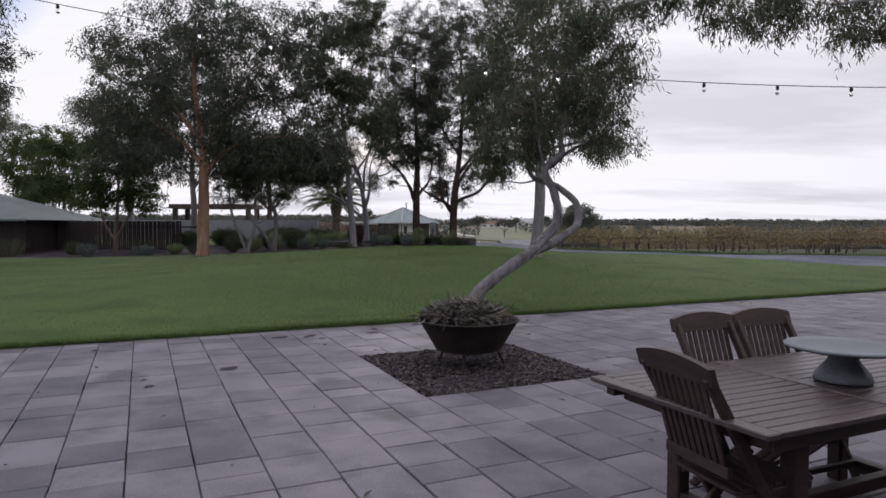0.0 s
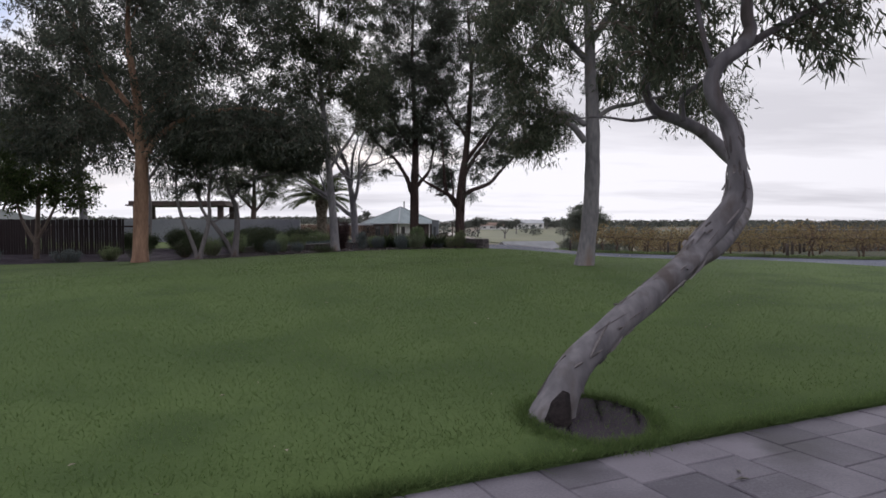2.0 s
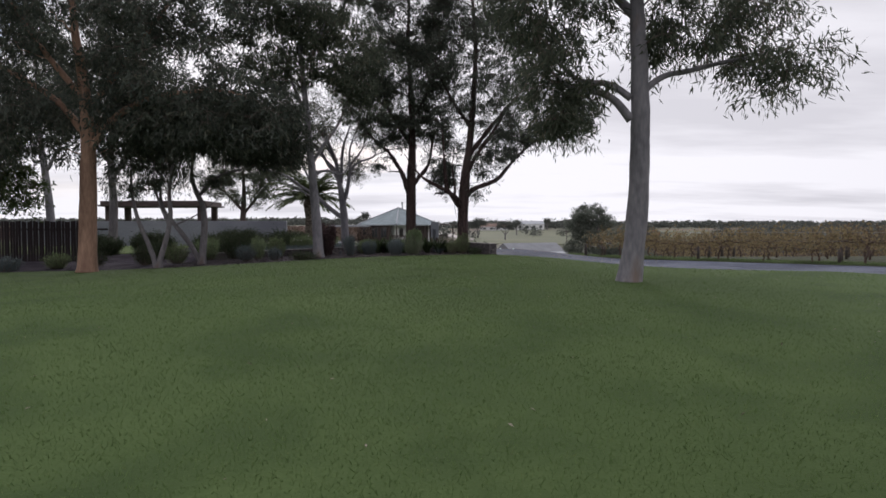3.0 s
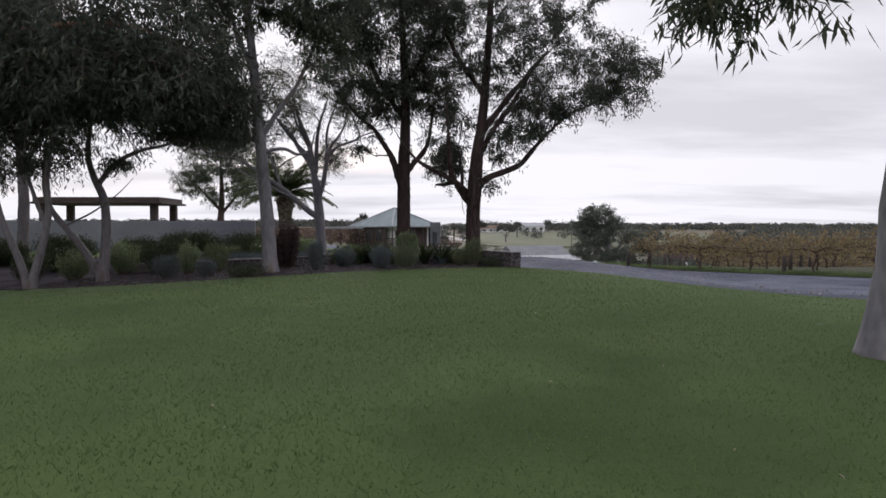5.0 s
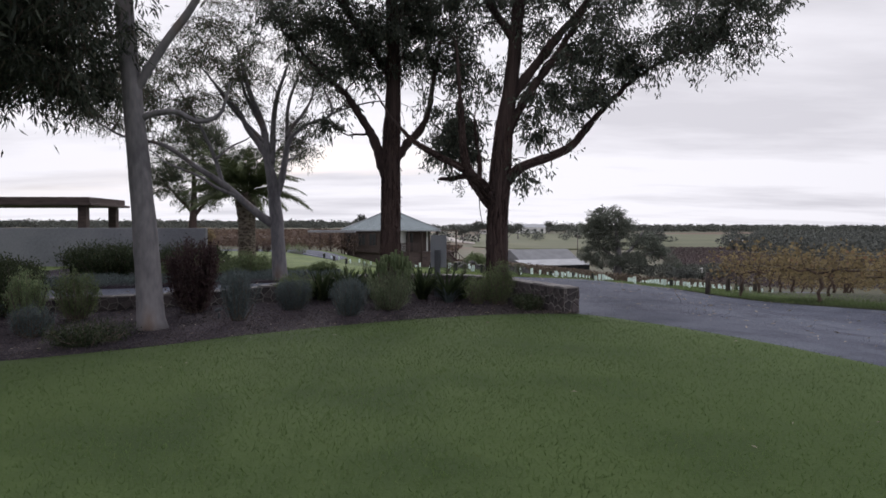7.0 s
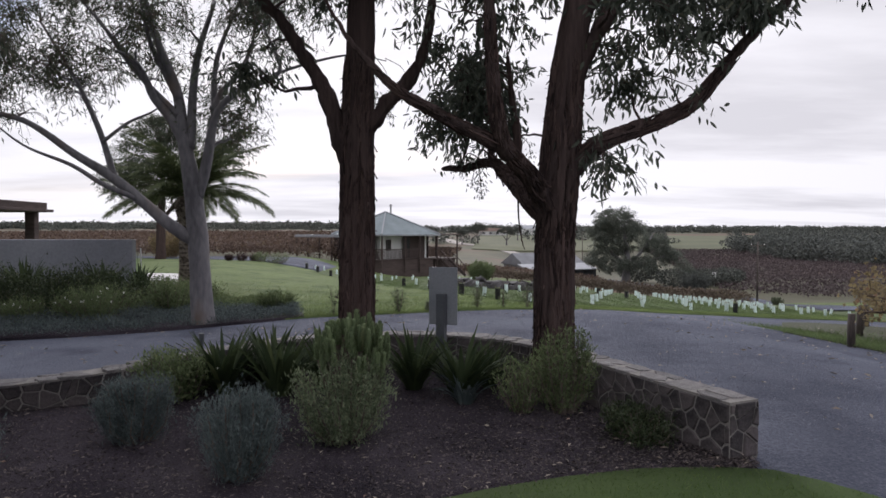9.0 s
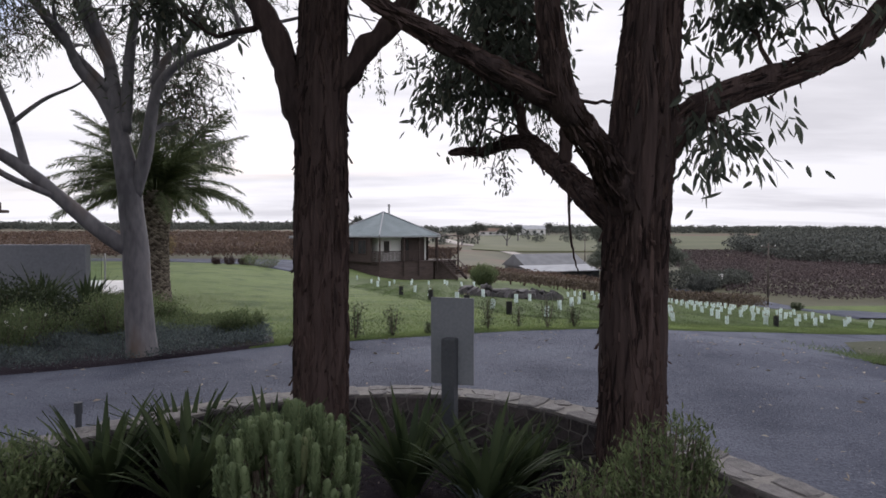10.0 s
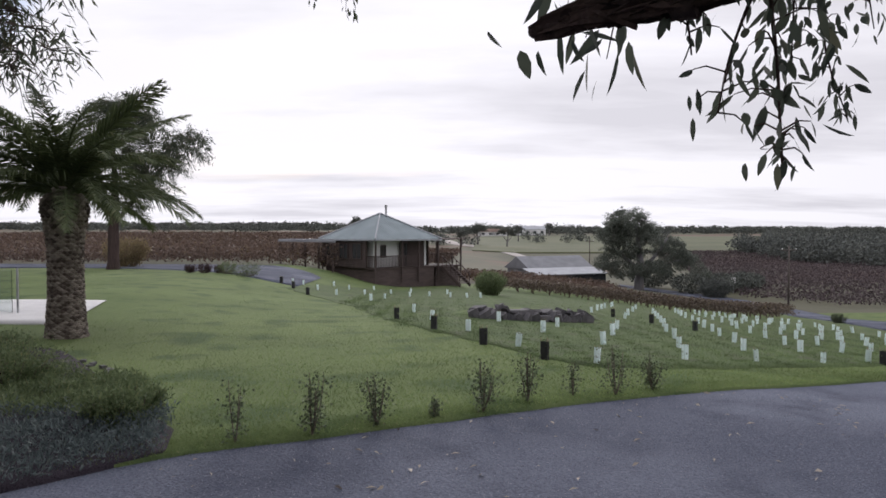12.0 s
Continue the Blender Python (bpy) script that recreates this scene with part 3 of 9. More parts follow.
        ax = out * 5 + rng.normal(size=(few, 3)) * 0.3 + np.array([0, 0, -0.9])
        lb.append(p + out), la.append(ax / np.linalg.norm(ax, axis=1, keepdims=True))
        ll.append(size * rng.uniform(0.45, 1.15, few)), lw.append(size * 0.30 * rng.uniform(0.6, 1.25, few))
    trunk = part("trunk", wood, bark, tree, smooth=True)
    if twigs.v:
        part("twig_work", twigs, twig_mat or M_TWIG, tree, smooth=True, kind="stuff")
    if extra:
        extra(trunk, rng)
    if lb:
        lb, la, ll, lw = np.concatenate(lb), np.concatenate(la), np.concatenate(ll), np.concatenate(lw)
        low = lb[:, 2] < (4.6 if full else 99.0)
        part("crown", leaf_mesh("crown", lb[low], la[low], ll[low], lw[low], leaf, rng, 0.25, full), leaf, tree)
        if full:
            part("upper_crown", leaf_mesh("upper_crown", lb[~low], la[~low], ll[~low], lw[~low], leaf, rng), leaf, tree)
    return tree


def at_base(x, y, sink=0.05):
    return (x, y, gz(x, y) - sink)


# white gum on the right of the lawn
grow_tree("white_gum_tree", "tall smooth white-trunked gum tree standing on the lawn", at_base(3.155, 22.75),
          [[(0.0, 0, -0.05, 0.29), (0.01, 0, 0.12, 0.235), (0.07, 0, 0.5, 0.205), (0.14, 0, 1.2, 0.19), (0.19, 0, 2.4, 0.18), (0.18, 0, 3.8, 0.16), (0.12, 0, 5.0, 0.13), (0.05, 0, 6.4, 0.10), (-0.1, 0.1, 8.0, 0.06), (0, 0.1, 9.6, 0.03)],
           [(0.02, 0, 3.05, 0.085), (-0.3, 0, 3.42, 0.07), (-0.62, -0.05, 3.55, 0.06), (-1.1, -0.1, 3.62, 0.04), (-1.7, -0.2, 4.1, 0.025)],
           [(0.02, 0, 3.45, 0.07), (-0.35, 0.1, 3.72, 0.06), (-0.97, 0.3, 3.9, 0.04), (-1.5, 0.4, 4.6, 0.025)],
           [(0.15, 0, 3.5, 0.075), (0.6, 0, 3.84, 0.056), (1.1, 0, 3.95, 0.05), (1.62, 0, 4.08, 0.038), (2.52, 0.1, 4.3, 0.022), (3.2, 0.2, 4.6, 0.012)],
           [(0.12, 0, 4.9, 0.09), (-0.7, 0.3, 6.0, 0.07), (-1.4, 0.5, 7.4, 0.04)], [(0.1, 0, 5.4, 0.08), (0.9, -0.3, 6.6, 0.06), (1.7, -0.4, 8.0, 0.03)]],
          [(0.0, 0, 7.6, 2.5, 2.3, 2.0, 110), (-1.6, 0, 5.6, 1.3, 1.5, 1.3, 52), (1.8, 0, 5.4, 1.7, 1.5, 1.2, 46), (2.7, 0, 4.2, 0.9, 0.9, 0.6, 14), (-1.3, -0.3, 3.75, 0.7, 0.8, 0.6, 16), (-1.35, -0.2, 2.95, 0.45, 0.4, 0.28, 8), (0.1, 0.2, 9.4, 1.6, 1.5, 1.0, 34), (0.5, 0.1, 4.6, 0.8, 0.8, 0.5, 8)],
          M_GUM_WHITE, M_LEAF_GREY, 5, leaves=170, leaf_len=0.17, leaf_wide=0.030, clump=0.55, sides=24, trunk_wobble=0.07, droop=1.0)
# wide dark gum with a red trunk on the left of the lawn
grow_tree("red_gum_tree", "broad dark gum tree with a rusty red trunk", at_base(-11.75, 31.6),
          [[(0, 0, -0.05, 0.40), (0.02, 0, 0.25, 0.30), (0.05, 0, 1.5, 0.265), (0.1, 0, 3.0, 0.24), (0.12, 0, 4.4, 0.21), (0.0, 0, 6.2, 0.16), (-0.3, 0, 8.5, 0.10), (-0.2, 0, 11.5, 0.04)],
           [(0.15, 0, 3.9, 0.13), (1.0, -0.2, 4.9, 0.11), (2.4, -0.3, 5.6, 0.08), (4.4, -0.3, 5.8, 0.05), (5.4, -0.1, 5.6, 0.02)],
           [(0.1, 0, 4.4, 0.13), (-1.0, 0.2, 5.6, 0.10), (-2.6, 0.2, 6.6, 0.07), (-4.5, 0.1, 7.4, 0.03)],
           [(0.1, 0, 5.2, 0.12), (1.2, 0.5, 7.0, 0.09), (2.6, 0.7, 9.0, 0.05)], [(0, 0, 5.6, 0.1), (-1.4, -0.4, 7.6, 0.08), (-2.6, -0.6, 10, 0.04)], [(0.1, 0, 4.2, 0.1), (0.3, 1.2, 5.6, 0.08), (0.5, 2.6, 7, 0.05)]],
          [(-3.2, 0, 6.6, 2.4, 2.2, 1.8, 70), (2.6, -0.2, 6.0, 2.6, 2.0, 1.7, 84), (5.0, -0.1, 5.2, 1.7, 1.5, 1.2, 46), (0, 0, 8.6, 3.4, 3.0, 2.2, 120), (-3.2, 0, 9.6, 2.2, 2.0, 1.8, 32), (3.4, 0.4, 9.0, 2.4, 2.2, 1.9, 70), (0.2, 0, 11.4, 3.2, 2.6, 1.6, 84), (-4.2, 0, 11.0, 1.8, 1.6, 1.2, 12), (4.4, 0.2, 11.0, 1.8, 1.6, 1.3, 34), (1.5, 0.5, 4.6, 1.6, 1.4, 0.7, 22), (-2.6, 0, 4.8, 2.4, 2.0, 1.2, 80), (3.6, 0, 4.6, 1.6, 1.3, 0.6, 26)],
          M_GUM_RED, M_LEAF_DARK, 7, leaves=125, leaf_len=0.20, leaf_wide=0.050, clump=0.78, sides=20, trunk_wobble=0.08)
# tall thin pale gum in the bed
grow_tree("tall_pale_gum_tree", "tall thin pale-barked gum tree rising from the mulched bed", at_base(-4.75, 33.9),
          [[(0.06, 0, -0.05, 0.24), (0.02, 0, 0.3, 0.185), (-0.05, 0, 1.4, 0.165), (-0.2, 0, 3.3, 0.135), (-0.36, 0, 5.2, 0.11), (-0.55, 0, 7.2, 0.08), (-0.6, 0, 9.5, 0.05), (-0.4, 0, 11.6, 0.02)],
           [(-0.12, 0, 3.05, 0.055), (0.1, 0, 3.13, 0.045), (0.42, 0, 3.15, 0.04), (0.72, 0, 3.02, 0.034), (1.0, 0.1, 3.15, 0.026), (1.15, 0.1, 3.6, 0.012)],
           [(-0.2, 0, 3.4, 0.07), (0.25, 0, 4.1, 0.06), (0.66, 0, 4.65, 0.05), (0.98, 0, 5.3, 0.04), (1.4, 0.1, 6.6, 0.02)],
           [(-0.36, 0, 5.0, 0.07), (-0.9, 0.1, 6.4, 0.05), (-1.3, 0.2, 8.0, 0.03)], [(-0.5, 0, 6.6, 0.06), (0.2, 0.2, 8.2, 0.045), (0.6, 0.3, 10, 0.02)]],
          [(-0.5, 0, 9.8, 2.2, 2.0, 2.2, 120), (0.9, 0, 7.2, 1.5, 1.4, 1.3, 52), (-1.7, 0.1, 7.4, 1.4, 1.3, 1.4, 42), (0.2, 0, 12.0, 1.8, 1.6, 1.2, 54), (1.5, 0, 5.8, 0.8, 0.9, 0.7, 12)],
          M_GUM_WHITE, M_LEAF_GREY, 11, leaves=180, leaf_len=0.17, leaf_wide=0.040, clump=0.55, sides=22, trunk_wobble=0.06)
# pale spreading gum across the drive
grow_tree("spreading_gum_tree", "pale many-limbed spreading gum tree with thin airy leaves", at_base(-5.17, 42.7),
          [[(0.12, 0, -0.05, 0.30), (0.1, 0, 0.2, 0.21), (0.05, 0, 1.3, 0.185), (-0.05, 0, 2.5, 0.165), (-0.2, 0, 3.4, 0.12), (-0.38, 0.1, 4.4, 0.09), (-0.8, 0.1, 5.5, 0.06), (-1.1, 0.2, 6.6, 0.03)],
           [(-0.02, 0, 1.6, 0.12), (-0.5, -0.1, 1.95, 0.11), (-1.38, -0.2, 2.72, 0.09), (-2.03, -0.3, 3.15, 0.07), (-2.9, -0.4, 3.75, 0.05), (-4.0, -0.5, 4.0, 0.03), (-5.0, -0.5, 4.6, 0.015)],
           [(-1.4, -0.2, 2.75, 0.06), (-1.7, -0.1, 3.6, 0.05), (-2.2, 0, 4.6, 0.035), (-2.8, 0, 5.6, 0.02)],
           [(-0.1, 0, 3.3, 0.09), (-0.05, 0.2, 4.9, 0.065), (0.28, 0.3, 6.1, 0.03)],
           [(0.02, 0, 2.4, 0.11), (0.2, 0, 3.0, 0.095), (0.37, 0, 3.9, 0.07), (0.82, -0.1, 4.33, 0.05), (1.6, -0.2, 4.66, 0.04), (1.3, -0.2, 5.5, 0.02)],
           [(-0.2, 0, 3.4, 0.10), (-0.45, 0, 3.85, 0.085), (-0.76, 0, 4.25, 0.072), (-1.0, 0.05, 4.73, 0.058), (-1.5, 0.1, 5.3, 0.04), (-2.1, 0.2, 6.0, 0.02)],
           [(-0.3, 0.05, 4.2, 0.075), (-0.6, 0.1, 4.74, 0.06), (-0.88, 0.15, 5.3, 0.045), (-1.1, 0.2, 6.2, 0.02)],
           [(0.3, 0, 4.0, 0.06), (0.47, 0.05, 4.35, 0.052), (0.75, 0.1, 4.7, 0.043), (1.0, 0.15, 5.2, 0.03), (1.1, 0.2, 6.0, 0.015)],
           [(-1.6, -0.2, 3.4, 0.034), (-1.2, -0.1, 3.75, 0.027), (-0.84, 0, 3.95, 0.018), (-0.6, 0, 4.1, 0.01)],
           [(-1.0, -0.2, 2.38, 0.05), (-1.5, -0.4, 2.62, 0.042), (-2.0, -0.5, 2.95, 0.034), (-2.8, -0.6, 3.3, 0.02), (-3.5, -0.7, 3.9, 0.01)],
           [(1.5, -0.2, 4.62, 0.03), (2.2, 0.0, 4.9, 0.024), (2.9, 0.1, 5.05, 0.016), (3.5, 0.15, 4.95, 0.007)],
           [(0.34, 0, 3.7, 0.06), (0.3, 0.3, 5.0, 0.045), (0.7, 0.5, 6.2, 0.02)], [(-0.3, 0, 3.9, 0.06), (-1.2, 0.2, 4.8, 0.045), (-2.0, 0.3, 5.9, 0.02)]],
          [(-2.6, 0, 5.8, 2.6, 1.8, 1.4, 120), (-0.2, 0.2, 6.9, 2.6, 2.0, 1.6, 130), (-3.4, -0.2, 4.9, 2.2, 1.4, 0.7, 50), (0.6, 0.3, 4.2, 0.7, 0.7, 0.4, 10), (-4.6, -0.4, 5.0, 1.4, 1.2, 0.9, 34), (1.5, -0.1, 6.0, 1.2, 1.1, 1.0, 30), (-3.2, 0.2, 4.4, 1.2, 1.0, 0.5, 16), (-0.6, 0.6, 5.0, 0.9, 0.8, 0.5, 8), (0.4, 0.7, 4.4, 0.6, 0.6, 0.5, 8), (0.5, 0.7, 3.8, 0.5, 0.5, 0.35, 10)],
          M_GUM_WHITE, M_LEAF_GREY, 13, limb=1.7, bare=0.15, leaves=90, leaf_len=0.13, leaf_wide=0.022, clump=0.5, spread_twigs=8, sides=22, trunk_wobble=0.06,
          sprays=[([(-2.3, 42.8, 5.42, 0.010), (-2.05, 42.85, 5.2, 0.007), (-1.9, 42.9, 4.8, 0.004), (-1.86, 42.9, 4.25, 0.002)], 70, 0.09),
                  ([(-1.9, 42.85, 5.4, 0.008), (-1.68, 42.9, 5.1, 0.006), (-1.6, 42.9, 4.7, 0.004), (-1.62, 42.9, 4.15, 0.002)], 60, 0.09),
                  ([(-1.7, 42.85, 5.35, 0.008), (-1.4, 42.9, 5.2, 0.006), (-1.28, 42.9, 4.95, 0.004), (-1.25, 42.9, 4.6, 0.002)], 44, 0.09)])


# ---- dark stringybark gums in the bed ----
def bark_plates(stems, material=None, loose="peeling flakes of dark bark", peeling=0.09):
    """Long thin plates of fibrous bark that cover stems, some of them lifting off; stems: (line, from, to, number)."""
    def cover(tree, rng):
        plates, strips = Build(), Build()
        for stem, low, high, count in stems:
            line = smooth_line(stem, 240)
            dist = np.concatenate([[0], np.cumsum(np.linalg.norm(np.diff(line[:, :3], axis=0), axis=1))])
            tang = np.gradient(line[:, :3], axis=0)
            tang /= np.linalg.norm(tang, axis=1, keepdims=True)
            high = min(high, dist[-1] - 0.1)

            def shell(s, a, lift):
                k = min(int(np.searchsorted(dist, s)), len(line) - 1)
                d = tang[k]
                e1 = np.cross(d, np.array([0.31, 0.95, 0.05]))
                e1 /= np.linalg.norm(e1)
                e2 = np.cross(d, e1)
                p = np.array([np.interp(s, dist, line[:, q]) for q in range(3)])
                r = float(np.interp(s, dist, line[:, 3]))
                return p + (e1 * math.cos(a) + e2 * math.sin(a)) * (r + lift), r

            for i in range(count):
                a, s = rng.uniform(0, 2 * math.pi), rng.uniform(low, high)
                L = 0.05 + 0.30 * rng.random() ** 2.2
                w, thick = rng.uniform(0.008, 0.030), rng.uniform(0.004, 0.018)
                lean = rng.normal() * 0.14
                peel = rng.random() < peeling
                rows = []
                for t in (0.0, 0.3, 0.7, 1.0):
                    ss = s + L * (t - 0.5)
                    _, r = shell(ss, a, 0)
                    aa = a + lean * (t - 0.5) * L / r
                    end = t in (0.0, 1.0)
                    wide = w * (0.5 if end else 1.0) * rng.uniform(0.7, 1.2) / r / 2
                    lift = thick * (0.6 if end else 1.0) * rng.uniform(0.6, 1.3)
                    if peel and t == 0.0:
                        lift += rng.uniform(0.012, 0.05)
                        wide *= 0.5
                    out = lift * 0.7 if peel else 0.0
                    rows.append([shell(ss, aa - wide, out - 0.004)[0], shell(ss, aa, lift)[0], shell(ss, aa + wide, out - 0.004)[0]])
                v = [p for r in rows for p in r]
                (strips if peel else plates).add(v, [(3 * k + j, 3 * k + j + 1, 3 * k + j + 4, 3 * k + j + 3) for k in range(3) for j in (0, 1)])
        part("bark_plate", plates, material or M_IRONBARK_PLATE, tree, "fibrous bark plates", kind="stuff")
        part("loose_bark", strips, material or M_IRONBARK_PLATE, tree, loose, kind="stuff")
    return cover


M_IRONBARK_PLATE = surf("bark_plate", (0.022, 0.0165, 0.017), (0.096, 0.066, 0.061), 3.0, 30.0, 0.95, 0.9, 0.015, stretch=(1, 1, 0.10), spec=0.12, island=1.0)
M_LEAN_PLATE = surf("peeling_gum_bark", (0.078, 0.070, 0.073), (0.205, 0.188, 0.196), 3.0, 24.0, 0.95, 0.5, 0.01, stretch=(1, 1, 0.3), spec=0.12, island=1.0)
TRUNK_LEAN = [(-0.02, -0.01, -0.02, 0.180), (0.0, 0.0, 0.08, 0.158), (0.055, 0.037, 0.19, 0.131), (0.165, 0.11, 0.37, 0.110), (0.382, 0.256, 0.54, 0.106), (0.619, 0.415, 0.714, 0.101), (0.95, 0.636, 0.911, 0.101), (1.197, 0.802, 1.068, 0.106), (1.331, 0.90, 1.199, 0.10), (1.488, 0.97, 1.345, 0.095), (1.669, 1.02, 1.569, 0.085), (1.684, 1.02, 1.81, 0.076), (1.64, 0.97, 2.012, 0.07), (1.588, 0.95, 2.192, 0.066), (1.468, 0.92, 2.346, 0.064), (1.42, 0.92, 2.517, 0.061), (1.504, 0.92, 2.684, 0.06), (1.662, 0.92, 2.796, 0.056), (1.746, 0.95, 2.949, 0.05), (1.725, 0.97, 3.149, 0.044), (1.92, 1.2, 4.1, 0.028), (2.1, 1.2, 5.2, 0.014)]
TRUNK_C = [(0.06, 0.1, -0.05, 0.28), (0.06, 0.1, 0.2, 0.225), (0.07, 0.1, 0.7, 0.205), (0.08, 0.1, 1.76, 0.20), (0.13, 0.1, 2.5, 0.20), (0.2, 0.1, 3.4, 0.17), (0.34, 0.1, 4.4, 0.14), (0.5, 0.1, 6.2, 0.115), (0.6, 0.1, 8.5, 0.08), (0.4, 0.1, 11.5, 0.03)]
LIMB_LOW = [(0.05, 0.1, 1.75, 0.10), (-0.02, 0.15, 1.92, 0.095), (-0.134, 0.222, 2.05, 0.09), (-0.18, 0.372, 2.126, 0.085), (-0.235, 0.522, 2.225, 0.08), (-0.294, 0.772, 2.34, 0.074), (-0.36, 0.972, 2.445, 0.07), (-0.438, 1.222, 2.59, 0.062), (-0.58, 1.472, 2.635, 0.045), (-0.81, 1.772, 2.59, 0.032), (-0.99, 2.022, 2.626, 0.026), (-1.1, 2.17, 2.63, 0.018)]
LIMB_HIGH = [(0.07, 0.05, 1.85, 0.10), (-0.06, -0.05, 2.08, 0.098), (-0.25, -0.3, 2.33, 0.088), (-0.42, -0.5, 2.46, 0.080), (-0.54, -0.65, 2.58, 0.072), (-0.62, -0.75, 2.9, 0.060), (-0.66, -0.8, 3.3, 0.050), (-0.7, -0.8, 4.0, 0.038), (-0.75, -0.7, 4.8, 0.02)]
LIMB_SIDE = [(-0.52, -0.63, 2.54, 0.062), (-0.8, -0.65, 2.68, 0.054), (-1.2, -0.65, 2.89, 0.046), (-1.6, -0.6, 3.15, 0.036), (-2.0, -0.5, 3.6, 0.022), (-2.3, -0.4, 4.1, 0.01)]
LIMB_RIGHT = [(0.16, 0.05, 2.28, 0.093), (0.42, 0.05, 2.61, 0.088), (0.75, 0.05, 2.78, 0.082), (1.1, 0.1, 2.90, 0.075), (1.53, 0.1, 3.12, 0.068), (1.9, 0.15, 3.55, 0.06), (2.35, 0.2, 4.04, 0.049), (3.0, 0.2, 4.6, 0.037), (4.2, 0.2, 5.2, 0.017)]
TRUNK_B = [(0.16, 0, -0.05, 0.27), (0.17, 0, 0.2, 0.222), (0.18, 0, 0.7, 0.20), (0.19, 0, 1.77, 0.195), (0.2, 0, 3.17, 0.175), (0.25, 0, 4.6, 0.145), (0.2, 0, 6.6, 0.11), (0.1, 0, 9.0, 0.07), (0.2, 0, 12.0, 0.03)]

# leaning gum beside the patio
leaning = grow_tree("leaning_gum_tree", "slender pale gum tree with a crooked leaning trunk", at_base(0.47, 11.33),
          [TRUNK_LEAN,
           [(1.2, 0.86, 1.06, 0.09), (1.40, 1.08, 1.10, 0.085), (1.638, 1.29, 1.179, 0.078), (1.93, 1.62, 1.336, 0.078), (2.262, 2.14, 1.505, 0.077), (2.350, 2.34, 1.754, 0.076), (2.312, 2.39, 1.989, 0.074), (2.209, 2.44, 2.123, 0.072), (2.052, 2.39, 2.239, 0.068), (1.891, 2.34, 2.342, 0.063), (1.638, 2.25, 2.430, 0.058), (1.418, 2.19, 2.489, 0.052), (1.299, 2.14, 2.625, 0.044), (1.265, 2.09, 2.819, 0.036), (1.296, 2.09, 3.038, 0.028), (1.3, 1.8, 3.7, 0.012)],
           [(1.45, 2.2, 2.47, 0.022), (1.15, 2.1, 2.40, 0.015), (0.8, 2.0, 2.42, 0.010), (0.45, 1.9, 2.38, 0.005)],
           [(1.62, 2.05, 2.38, 0.032), (1.61, 2.05, 2.62, 0.026), (1.82, 2.05, 2.78, 0.022), (2.05, 2.05, 3.05, 0.012), (2.1, 2.0, 3.4, 0.006)],
           [(1.62, 1.08, 2.26, 0.03), (1.42, 0.9, 2.62, 0.022), (1.30, 0.9, 3.1, 0.02), (1.2, 1.0, 4.2, 0.012)],
           [(1.79, 1.2, 2.86, 0.036), (2.2, 1.2, 3.1, 0.026), (2.6, 1.2, 3.3, 0.018), (3.0, 1.25, 3.7, 0.01)],
           [(1.87, 1.2, 3.5, 0.03), (2.3, 1.1, 4.2, 0.022), (2.8, 1.2, 5.2, 0.01)]],
          [(2.1, 1.2, 4.6, 1.2, 1.0, 1.1, 54), (2.5, 1.2, 3.5, 0.55, 0.55, 0.40, 14), (1.5, 1.05, 3.9, 0.8, 0.7, 0.7, 20), (2.75, 1.2, 5.5, 0.7, 0.7, 0.8, 18), (1.2, 1.85, 3.1, 0.5, 0.4, 0.4, 12), (1.0, 1.8, 3.7, 0.7, 0.6, 0.5, 16), (1.6, 1.1, 5.6, 1.0, 0.9, 0.8, 26), (2.35, 1.35, 2.95, 0.35, 0.35, 0.16, 4)],
          M_GUM_LEAN, M_LEAF_GREY, 3, leaves=95, leaf_len=0.15, leaf_wide=0.022, clump=0.42, trunk_wobble=0.12, sides=24, rings=9, droop=1.0, trunk_noise=3.0,
          extra=bark_plates([(TRUNK_LEAN, 0.25, 3.4, 110)], M_LEAN_PLATE, "flat peeling strips of grey-brown bark", 0.3))
